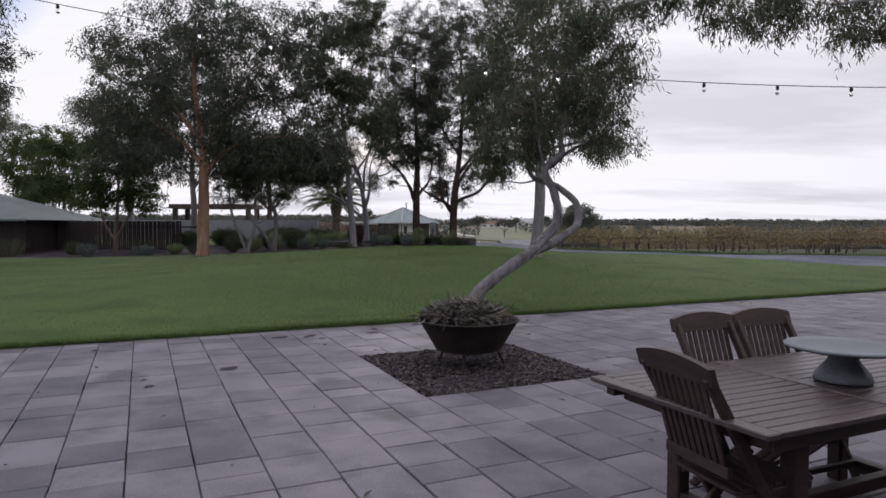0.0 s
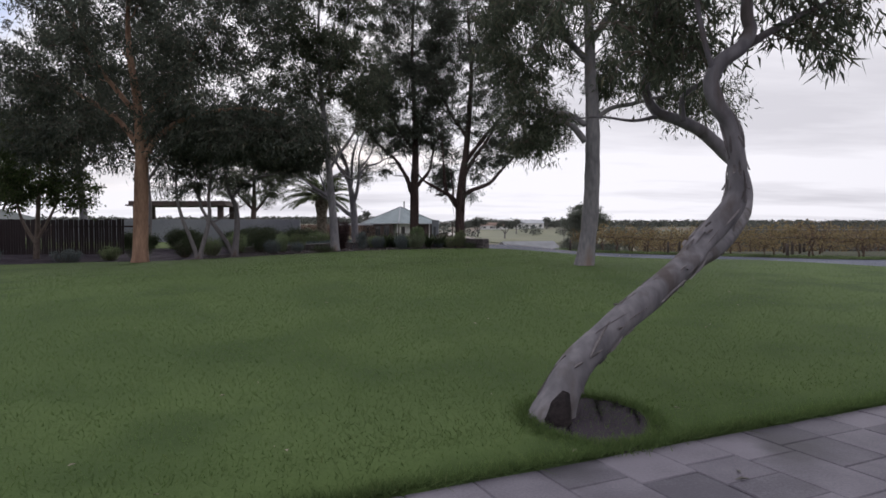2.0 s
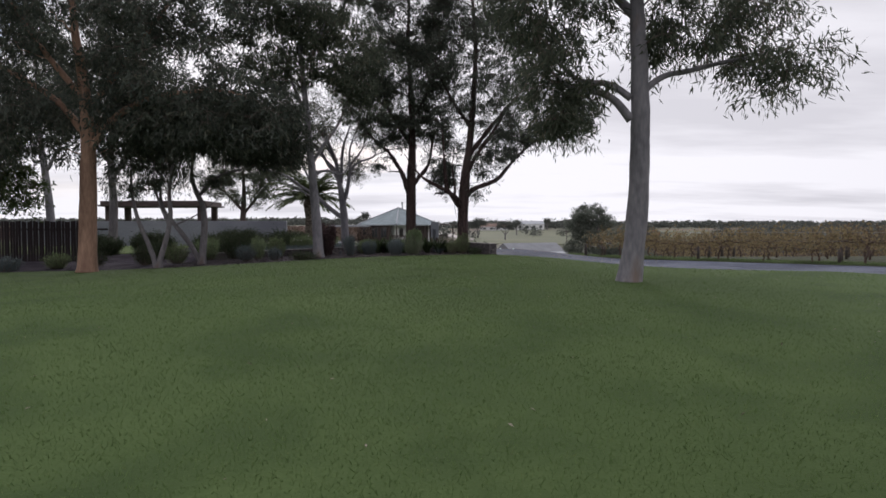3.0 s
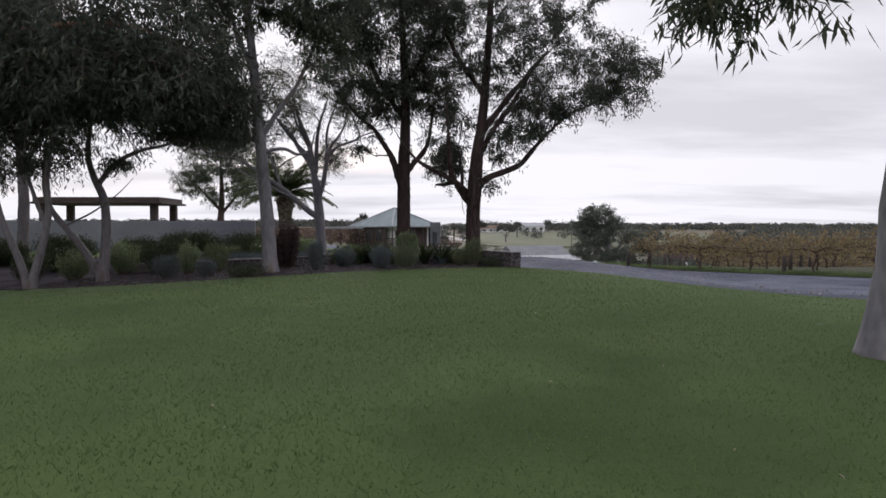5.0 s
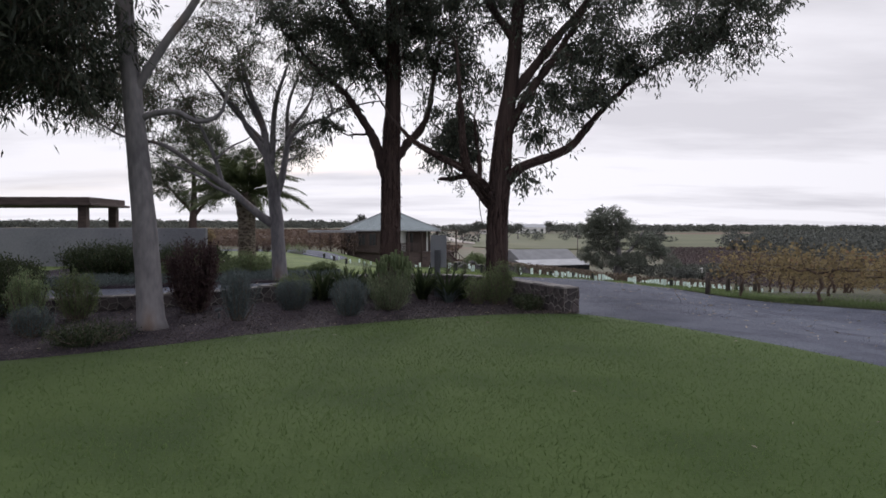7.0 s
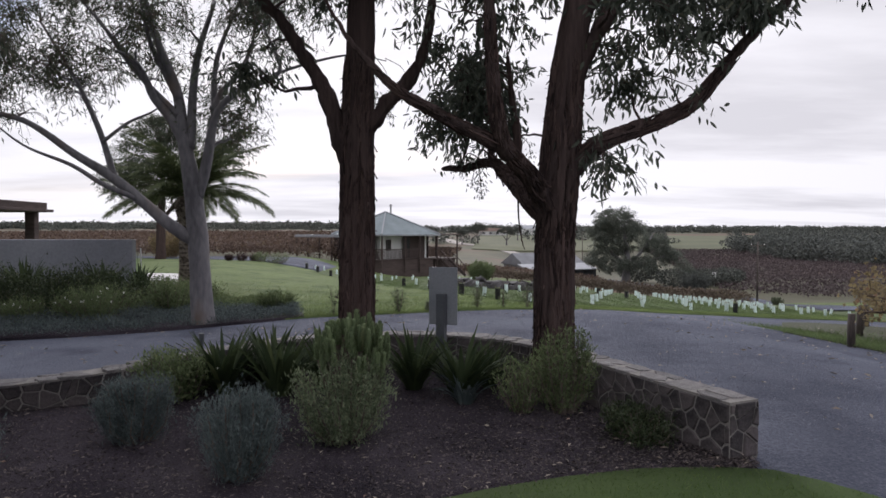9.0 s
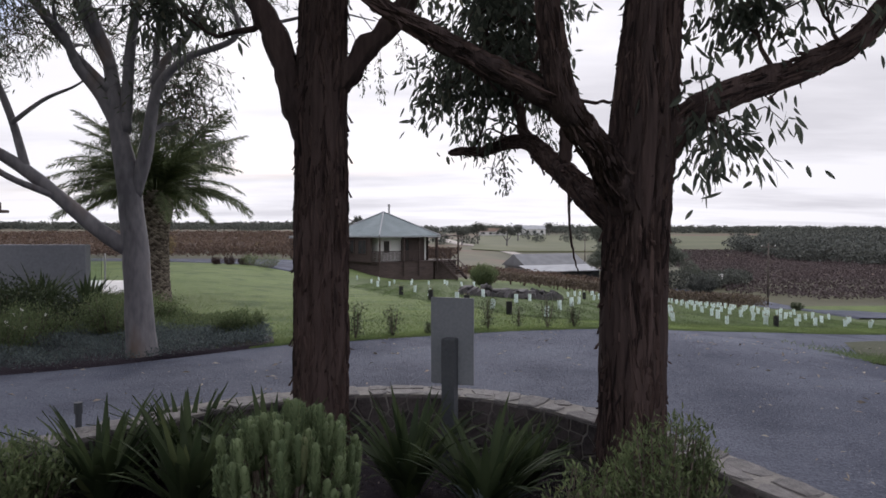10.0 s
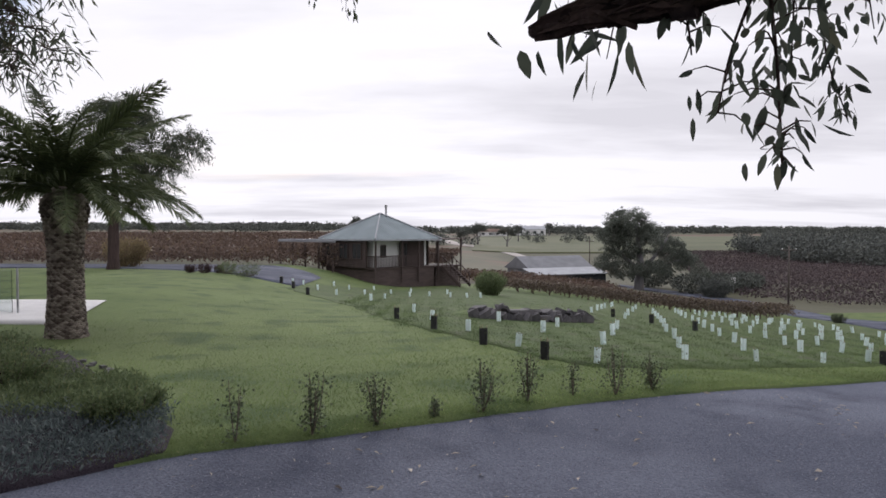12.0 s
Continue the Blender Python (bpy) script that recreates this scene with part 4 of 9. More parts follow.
grow_tree("stringybark_tree", "large stringybark tree with thick fissured dark red trunk", at_base(0.46, 37.4),
          [TRUNK_C,
           LIMB_RIGHT,
           LIMB_LOW,
           [(-0.28, 0.74, 2.32, 0.062), (-0.25, 0.75, 2.46, 0.055), (-0.243, 0.75, 2.65, 0.050), (-0.245, 0.75, 2.85, 0.046), (-0.3, 0.8, 3.3, 0.036), (-0.35, 0.85, 3.8, 0.018)],
           [(-0.46, 1.27, 2.60, 0.05), (-0.5, 1.35, 2.73, 0.044), (-0.51, 1.38, 2.9, 0.039), (-0.58, 1.41, 3.04, 0.034), (-0.75, 1.47, 3.35, 0.022), (-0.8, 1.5, 3.7, 0.012)],
           [(-0.25, 0.6, 2.2, 0.012), (-0.245, 0.62, 1.98, 0.009), (-0.22, 0.63, 1.75, 0.008), (-0.17, 0.64, 1.55, 0.005)],
           [(-0.52, 1.4, 2.95, 0.018), (-0.3, 1.55, 3.0, 0.015), (0.1, 1.6, 3.0, 0.014), (0.45, 1.6, 3.03, 0.012), (0.85, 1.6, 3.06, 0.008)],
           LIMB_HIGH, LIMB_SIDE,
           [(0.3, 0.1, 4.0, 0.10), (1.2, 0.2, 5.2, 0.08), (2.4, 0.3, 6.6, 0.04)], [(0.4, 0.1, 5.2, 0.09), (-0.5, 0.3, 6.6, 0.06), (-1.1, 0.4, 8.2, 0.03)], [(0.2, 0.02, 3.2, 0.09), (0.6, 0.1, 4.0, 0.08), (1.3, 0.2, 5.0, 0.06), (2.0, 0.2, 6.2, 0.03)]],
          [(2.9, 0.1, 5.9, 2.3, 1.8, 1.3, 84), (1.6, 0.2, 4.8, 1.7, 1.2, 0.8, 26), (-0.3, 0.2, 5.7, 1.7, 1.4, 1.2, 26), (-0.75, 0.4, 4.1, 0.75, 0.7, 0.7, 9), (0.9, 0, 7.8, 3.1, 2.7, 2.0, 215), (4.6, 0.1, 5.8, 1.4, 1.3, 1.0, 46), (-0.65, 0.9, 3.35, 0.5, 0.6, 0.45, 6), (-0.9, 1.75, 3.12, 0.3, 0.3, 0.18, 6), (0.58, 0.05, 2.58, 0.13, 0.13, 0.08, 3), (1.0, 0.1, 3.5, 0.5, 0.5, 0.3, 6), (0.5, 0, 10.8, 2.6, 2.3, 2.2, 190), (0.5, 0, 12.9, 2.2, 2.0, 1.3, 60), (1.35, 0.1, 4.0, 0.9, 0.8, 0.35, 11),
           (-0.6, 1.7, 3.75, 0.5, 0.4, 0.28, 7), (-0.95, 2.1, 3.6, 0.42, 0.3, 0.16, 6), (-0.7, 1.9, 3.45, 0.25, 0.2, 0.1, 2), (2.2, 0.1, 4.75, 1.0, 0.9, 0.5, 17), (-0.6, 0.2, 5.3, 0.9, 0.9, 0.8, 12)],
          M_IRONBARK, M_LEAF_DARK, 17, leaves=150, leaf_len=0.108, leaf_wide=0.029, clump=0.46, sides=64, rings=16, trunk_wobble=0.07, fissure=0.07, droop=1.1, twig_mat=M_IRONBARK, extra=bark_plates([(TRUNK_C, 0.05, 3.6, 2400), (LIMB_LOW, 0.2, 2.6, 1000), (LIMB_HIGH, 0.3, 2.4, 700), (LIMB_SIDE, 0.1, 1.4, 260), (LIMB_RIGHT, 0.2, 2.2, 500)]), full=True, group="stringybark trees",
          sprays=[([(-0.02, 38.5, 2.98, 0.012), (-0.14, 38.9, 3.16, 0.009), (-0.18, 39.18, 3.05, 0.006), (-0.14, 39.24, 2.78, 0.004), (-0.12, 39.25, 2.56, 0.002)], 110, 0.066),
                  ([(-0.16, 39.1, 3.06, 0.006), (-0.2, 39.2, 2.98, 0.005), (-0.24, 39.25, 2.84, 0.003), (-0.27, 39.25, 2.70, 0.002)], 26, 0.06),
                  ([(-0.16, 38.7, 3.0, 0.010), (-0.3, 39.0, 3.12, 0.007), (-0.36, 39.2, 3.02, 0.005), (-0.33, 39.25, 2.83, 0.002)], 36, 0.066),
                  ([(0.02, 38.5, 3.3, 0.014), (0.14, 39.2, 3.55, 0.010), (0.3, 39.8, 3.42, 0.007), (0.44, 40.05, 3.1, 0.004), (0.57, 40.12, 2.84, 0.002)], 150, 0.068),
                  ([(0.2, 39.5, 3.5, 0.008), (0.4, 39.9, 3.52, 0.006), (0.6, 40.1, 3.4, 0.004), (0.66, 40.12, 3.16, 0.002)], 46, 0.064),
                  ([(0.14, 39.2, 3.5, 0.008), (0.2, 39.7, 3.48, 0.006), (0.26, 39.9, 3.3, 0.004), (0.3, 40.0, 3.02, 0.002)], 60, 0.066)])
grow_tree("stringybark_tree", "stringybark tree with straight dark fissured trunk and two forked limbs", at_base(-1.82, 38.2),
          [TRUNK_B,
           [(0.12, 0, 2.5, 0.12), (0.0, 0, 2.85, 0.11), (-0.16, 0.05, 3.35, 0.095), (-0.5, 0.1, 3.9, 0.08), (-0.8, 0.1, 4.35, 0.065), (-1.35, 0.1, 4.8, 0.05), (-2.0, 0.2, 5.6, 0.02)],
           [(0.3, 0, 2.95, 0.09), (0.5, 0, 3.2, 0.085), (0.78, 0.05, 3.52, 0.075), (0.98, 0.1, 3.95, 0.06), (1.08, 0.1, 4.6, 0.045), (1.3, 0.2, 5.8, 0.02)],
           [(0.22, 0, 4.6, 0.08), (-0.7, 0.2, 6.0, 0.06), (-1.2, 0.3, 7.6, 0.03)], [(0.2, 0, 5.6, 0.07), (1.0, 0.2, 7.0, 0.05), (1.5, 0.2, 8.6, 0.02)]],
          [(-0.2, 0, 7.4, 2.2, 2.0, 1.7, 185), (0.2, 0.2, 5.4, 1.2, 1.2, 0.8, 40), (0.1, 0, 10.2, 2.4, 2.2, 2.4, 205), (-1.0, 0.1, 5.3, 1.1, 1.0, 0.7, 22), (1.2, 0.1, 5.4, 0.8, 0.8, 0.7, 16), (0.1, 0, 12.6, 2.1, 1.9, 1.4, 64), (-1.9, 0.1, 5.9, 0.7, 0.7, 0.6, 9), (-1.2, 0.6, 3.9, 0.4, 0.5, 0.3, 4)],
          M_IRONBARK, M_LEAF_DARK, 19, leaves=150, leaf_len=0.13, leaf_wide=0.030, clump=0.5, sides=64, rings=16, trunk_wobble=0.07, fissure=0.07, droop=1.0, twig_mat=M_IRONBARK, extra=bark_plates([(TRUNK_B, 0.05, 3.8, 2400)]), full=True, group="stringybark trees")

M_HOLLOW = surf("rotted_wood", (0.009, 0.008, 0.009), (0.034, 0.028, 0.029), 6, 40, 0.95, 0.8, 0.01, spec=0.1)
hollow = Build()
hollow.tube([(0.0, -0.115, -0.02), (0.01, -0.115, 0.08), (0.04, -0.09, 0.17), (0.08, -0.05, 0.25)], [0.112, 0.100, 0.075, 0.03], 14, True)
part("rotted_hollow", hollow, M_HOLLOW, leaning, "dark rotted hollow at the trunk foot", smooth=True)

# ---- more trees behind the left bed ----
grow_tree("many_stemmed_gum_tree", "small gum tree with splayed pale stems in a dark bed", at_base(-9.85, 32.4),
          [[(0.05, 0, -0.05, 0.14), (0.12, 0, 0.35, 0.10), (0.3, 0, 0.95, 0.085), (0.48, 0, 1.8, 0.075), (0.45, 0, 2.6, 0.06), (0.6, 0, 3.8, 0.035), (0.5, 0.1, 5.2, 0.015)], [(0.0, 0, 0, 0.12), (-0.1, 0, 0.4, 0.09), (-0.28, 0, 0.9, 0.08), (-0.6, 0, 1.7, 0.07), (-0.85, 0.1, 2.7, 0.05), (-0.8, 0.1, 4.0, 0.02)],
           [(0.42, 0, 1.5, 0.05), (0.1, 0.1, 2.2, 0.045), (-0.1, 0.1, 3.0, 0.03), (0, 0.1, 4.2, 0.015)]],
          [(-0.8, 0, 4.4, 1.3, 1.1, 1.1, 50), (0.7, 0, 4.6, 1.3, 1.2, 1.1, 54), (0, 0.2, 5.8, 1.7, 1.4, 1.1, 50), (-0.7, 0, 3.0, 0.9, 0.8, 0.5, 16), (0.5, 0.1, 3.1, 0.7, 0.7, 0.4, 10)],
          M_GUM_GREY, M_LEAF_DARK, 23, leaves=130, leaf_len=0.14, leaf_wide=0.028, clump=0.5, droop=1.1)
grow_tree("many_stemmed_gum_tree", "small forked gum tree with a crooked pale trunk", at_base(-8.8, 33.6),
          [[(0, 0, -0.05, 0.19), (0.02, 0, 0.25, 0.145), (0.10, 0, 1.0, 0.115), (0.12, 0, 1.6, 0.105), (0.06, 0, 2.15, 0.10), (-0.19, 0, 2.7, 0.08), (-0.3, 0, 3.3, 0.065), (-0.15, 0, 4.4, 0.04), (0, 0, 5.8, 0.015)], [(-0.06, 0, 0.15, 0.10), (-0.35, 0, 0.7, 0.09), (-0.75, 0, 1.25, 0.08), (-1.25, 0.05, 1.85, 0.065), (-1.45, 0.1, 2.5, 0.05), (-1.35, 0.1, 3.8, 0.02)],
           [(-0.03, 0, 2.5, 0.07), (0.4, 0, 3.0, 0.06), (1.05, 0, 3.3, 0.045), (1.7, 0, 3.45, 0.03), (2.4, 0.1, 3.9, 0.015)], [(-0.9, 0, 1.45, 0.03), (-0.2, -0.1, 1.75, 0.022), (0.5, -0.2, 2.2, 0.014), (0.9, -0.2, 2.6, 0.006)]],
          [(-0.2, 0, 5.2, 1.7, 1.4, 1.1, 60), (-1.4, 0, 4.0, 1.1, 1.0, 0.8, 34), (0.9, 0.1, 4.3, 1.1, 1.0, 0.7, 36), (2.1, 0.1, 4.3, 1.0, 1.0, 0.8, 54), (3.0, 0.0, 4.3, 0.9, 0.9, 1.0, 62), (2.5, 0.0, 5.5, 1.3, 1.1, 0.9, 64), (1.3, 0.0, 5.2, 1.1, 1.0, 0.8, 36), (0.5, 0, 3.1, 0.5, 0.5, 0.3, 6)],
          M_GUM_GREY, M_LEAF_DARK, 29, leaves=130, leaf_len=0.14, leaf_wide=0.028, clump=0.5, droop=1.1)
grow_tree("grey_gum_tree", "grey-trunked gum tree with a dense dark crown", at_base(-16.3, 42.2),
          [[(0, 0, -0.05, 0.3), (0.02, 0, 0.3, 0.22), (0.1, 0, 2.4, 0.19), (0.0, 0, 4.6, 0.15), (0.2, 0, 7.5, 0.10), (0, 0, 11, 0.03)], [(0.1, 0, 3.6, 0.1), (1.2, 0, 5.2, 0.07), (2.3, 0.1, 7.2, 0.03)], [(0.05, 0, 4.2, 0.1), (-1.3, 0, 6.0, 0.07), (-2.3, 0.1, 8.0, 0.03)]],
          [(0, 0, 8.6, 2.8, 2.4, 2.2, 90), (2.0, 0, 6.6, 1.6, 1.5, 1.2, 36), (-2.1, 0, 7.0, 1.7, 1.5, 1.3, 36), (0.2, 0, 11.2, 2.0, 1.8, 1.4, 44)],
          M_GUM_GREY, M_LEAF_DARK, 31, leaves=120, leaf_len=0.22, leaf_wide=0.05, clump=0.75)
grow_tree("grey_gum_tree", "tall pale gum tree beyond the dark fence", at_base(-24.5, 51),
          [[(0, 0, -0.05, 0.34), (0.05, 0, 0.4, 0.27), (-0.15, 0, 3, 0.23), (-0.5, 0, 6, 0.17), (-0.8, 0, 9, 0.1), (-0.6, 0, 13, 0.03)], [(-0.3, 0, 4.6, 0.12), (1.0, 0, 7, 0.08), (1.8, 0, 10, 0.03)], [(-0.4, 0, 5.4, 0.1), (-2.0, 0, 8, 0.07), (-3.2, 0, 10.5, 0.03)]],
          [(-0.5, 0, 10.6, 3.0, 2.6, 2.4, 80), (1.8, 0, 8.6, 1.9, 1.7, 1.5, 40), (-3.0, 0, 9.6, 1.9, 1.7, 1.6, 40), (-0.6, 0, 13.6, 2.2, 2.0, 1.4, 40), (-4.6, 0, 7.4, 1.5, 1.5, 1.2, 24)],
          M_GUM_WHITE, M_LEAF_GREY, 37, leaves=100, leaf_len=0.24, leaf_wide=0.05, clump=0.8)
grow_tree("grey_gum_tree", "airy grey gum tree behind the shed roof", at_base(-35.5, 49),
          [[(0, 0, -0.05, 0.3), (0, 0, 3, 0.22), (0.3, 0, 6, 0.15), (0.2, 0, 10, 0.05)], [(0, 0, 3.4, 0.12), (1.6, 0, 6, 0.07), (2.6, 0, 8, 0.03)], [(0.1, 0, 4, 0.12), (-1.6, 0, 7, 0.06), (-2.2, 0, 9, 0.03)]],
          [(0.3, 0, 10.5, 2.8, 2.4, 2.0, 60), (2.5, 0, 8.2, 1.7, 1.5, 1.3, 34), (-2.2, 0, 9.2, 1.9, 1.7, 1.4, 34), (1.6, 0, 6.0, 1.4, 1.3, 0.9, 18)],
          M_GUM_GREY, M_LEAF_GREY, 41, leaves=90, leaf_len=0.24, leaf_wide=0.05, clump=0.75)
grow_tree("bushy_tree", "leafy green garden tree beside the dark fence", at_base(-17.3, 34.2),
          [[(0, 0, -0.05, 0.13), (0.05, 0, 1.0, 0.1), (0.15, 0, 2.4, 0.08), (0.3, 0, 4.4, 0.03)], [(0, 0, 0.7, 0.08), (-0.6, 0, 1.8, 0.06), (-0.9, 0, 3.4, 0.03)], [(0.1, 0, 0.9, 0.07), (0.8, 0, 2.2, 0.05), (1.2, 0, 3.6, 0.02)]],
          [(0.1, 0, 4.2, 2.1, 1.8, 1.6, 80), (-1.2, 0, 3.0, 1.2, 1.1, 0.9, 30), (1.4, 0, 3.0, 1.2, 1.1, 0.9, 30), (0, 0, 6.0, 1.4, 1.3, 0.9, 24)],
          M_TWIG, foliage("garden_leaf", (0.030, 0.048, 0.018), (0.075, 0.105, 0.036), (0.12, 0.13, 0.05), 0.3), 43, leaves=120, leaf_len=0.15, leaf_wide=0.06, clump=0.55, droop=0.4)
bushy = [o for o in scene.objects if o.name == "bushy_tree"][0]
for x, y, a, k in ((-25.5, 43.5, 80, 1.15), (-29.0, 46.0, 300, 1.2)):
    copy_thing(bushy, pose(*at_base(x, y), 0, 0, a) @ Matrix.Scale(k, 4))
dense = [o for o in scene.objects if o.name == "grey_gum_tree"][0]
tagged(copy_thing(dense, pose(*at_base(-18.4, 24.5), 0, 0, 130) @ Matrix.Scale(0.92, 4)), "leafy gum tree at the lawn's open side", "tree")
# round dark tree down the slope behind the palm
grow_tree("round_gum_tree", "dark round-crowned gum tree at the far edge of the lawn", at_base(-21, 78),
          [[(0, 0, -0.1, 0.46), (0.05, 0, 0.5, 0.36), (0.1, 0, 2.6, 0.30), (0.2, 0, 5.0, 0.2), (0.1, 0, 9, 0.05)], [(0.1, 0, 2.8, 0.17), (1.6, 0, 4.6, 0.11), (3.0, 0, 6.2, 0.04)], [(0.1, 0, 3.2, 0.17), (-1.6, 0, 5.0, 0.11), (-3.0, 0, 6.4, 0.04)]],
          [(0, 0, 8.0, 3.0, 2.6, 2.4, 150), (2.6, 0, 6.0, 1.7, 1.6, 1.6, 56), (-2.6, 0, 6.2, 1.7, 1.6, 1.6, 56), (0.3, 0, 4.6, 2.2, 1.8, 0.9, 36), (4.4, 0, 7.6, 1.4, 1.4, 1.2, 40), (1.2, 0, 9.6, 1.9, 1.8, 1.2, 50)],
          M_IRONBARK, M_LEAF_GREY, 59, leaves=120, leaf_len=0.20, leaf_wide=0.045, clump=0.7)
# gum whose foliage hangs over the patio
grow_tree("patio_gum_tree", "gum tree whose leafy branches hang over the patio", (11.5, 12.2, 0.0),
          [[(0, 0, -0.05, 0.34), (0, 0, 0.4, 0.27), (-0.1, 0, 2.5, 0.24), (-0.2, 0, 4.5, 0.19), (0, 0, 8, 0.08)], [(-0.1, 0, 3.4, 0.13), (-1.5, 0.2, 5.2, 0.1), (-3.4, 0.3, 6.2, 0.07), (-5.6, 0.2, 6.4, 0.035), (-7.2, 0, 6.2, 0.015)], [(-2.4, 0.2, 5.7, 0.06), (-3.6, -0.4, 5.6, 0.04), (-4.6, -0.7, 5.4, 0.02)]],
          [(-3.3, 0, 5.4, 1.3, 0.8, 0.5, 28), (-5.4, 0.2, 5.65, 1.2, 0.7, 0.42, 26), (-7.1, 0, 5.9, 0.7, 0.5, 0.35, 13), (0, 0, 8, 2.6, 2.4, 1.8, 60), (-1.6, 0, 7, 1.8, 1.6, 1.2, 30)],
          M_GUM_WHITE, M_LEAF_GREY, 61, leaves=130, leaf_len=0.15, leaf_wide=0.026, clump=0.45, droop=1.2)
# lighter than the near gum leaves: valley haze mixed into the colour
M_LEAF_VALLEY = foliage("hazed_valley_gum_leaf", (0.090, 0.106, 0.090), (0.165, 0.182, 0.150), (0.19, 0.19, 0.15), 0.4)
# large gum in the valley
valley = grow_tree("valley_gum_tree", "large spreading gum tree in the valley beside a farm shed", at_base(31, 141, 0.1),
          [[(0, 0, -0.1, 0.75), (0, 0, 1.2, 0.6), (0.2, 0, 3.0, 0.5), (0, 0, 5.5, 0.35), (-0.5, 0, 9, 0.1)], [(0, 0, 2.6, 0.35), (2.4, 0, 5, 0.22), (4, 0, 7.5, 0.08)], [(0, 0, 2.8, 0.35), (-2.4, 0, 5, 0.22), (-3.8, 0, 8, 0.08)], [(0.1, 0, 2.2, 0.3), (4, 0.5, 3.6, 0.18), (7, 1, 4.4, 0.06)]],
          [(-1.8, 0, 9.4, 2.9, 2.8, 1.9, 84), (-3.9, 0, 7.7, 1.9, 2.0, 1.5, 46), (0.8, 0, 7.8, 1.9, 2.0, 1.5, 46), (-1.6, 0, 5.8, 3.3, 2.6, 1.5, 66), (4.4, 0.5, 5.9, 2.2, 2.0, 1.5, 44), (6.4, 1, 4.3, 1.7, 1.8, 1.4, 32), (-4.6, 0, 3.9, 1.5, 1.6, 1.2, 24), (0.8, -1.6, 3.4, 2.6, 1.4, 1.2, 40), (-2.8, -1.2, 3.0, 1.8, 1.4, 1.2, 26), (8.4, 1, 2.4, 1.7, 1.8, 1.3, 24), (3.4, 0, 3.4, 1.4, 1.4, 1.0, 18)],
          M_GUM_WHITE, M_LEAF_VALLEY, 67, leaves=150, leaf_len=0.26, leaf_wide=0.075, clump=0.85)
valley.matrix_basis = valley.matrix_basis @ Matrix.Scale(1.17, 4)


# ---- palm ----
M_PALM = surf("palm_trunk", (0.065, 0.050, 0.042), (0.25, 0.215, 0.18), 2.5, 22, 0.9, 0.7, 0.02, vary=0.3, island=1.6)
M_FROND = foliage("palm_frond", (0.048, 0.064, 0.030), (0.105, 0.128, 0.058), (0.16, 0.15, 0.08), 0.25)


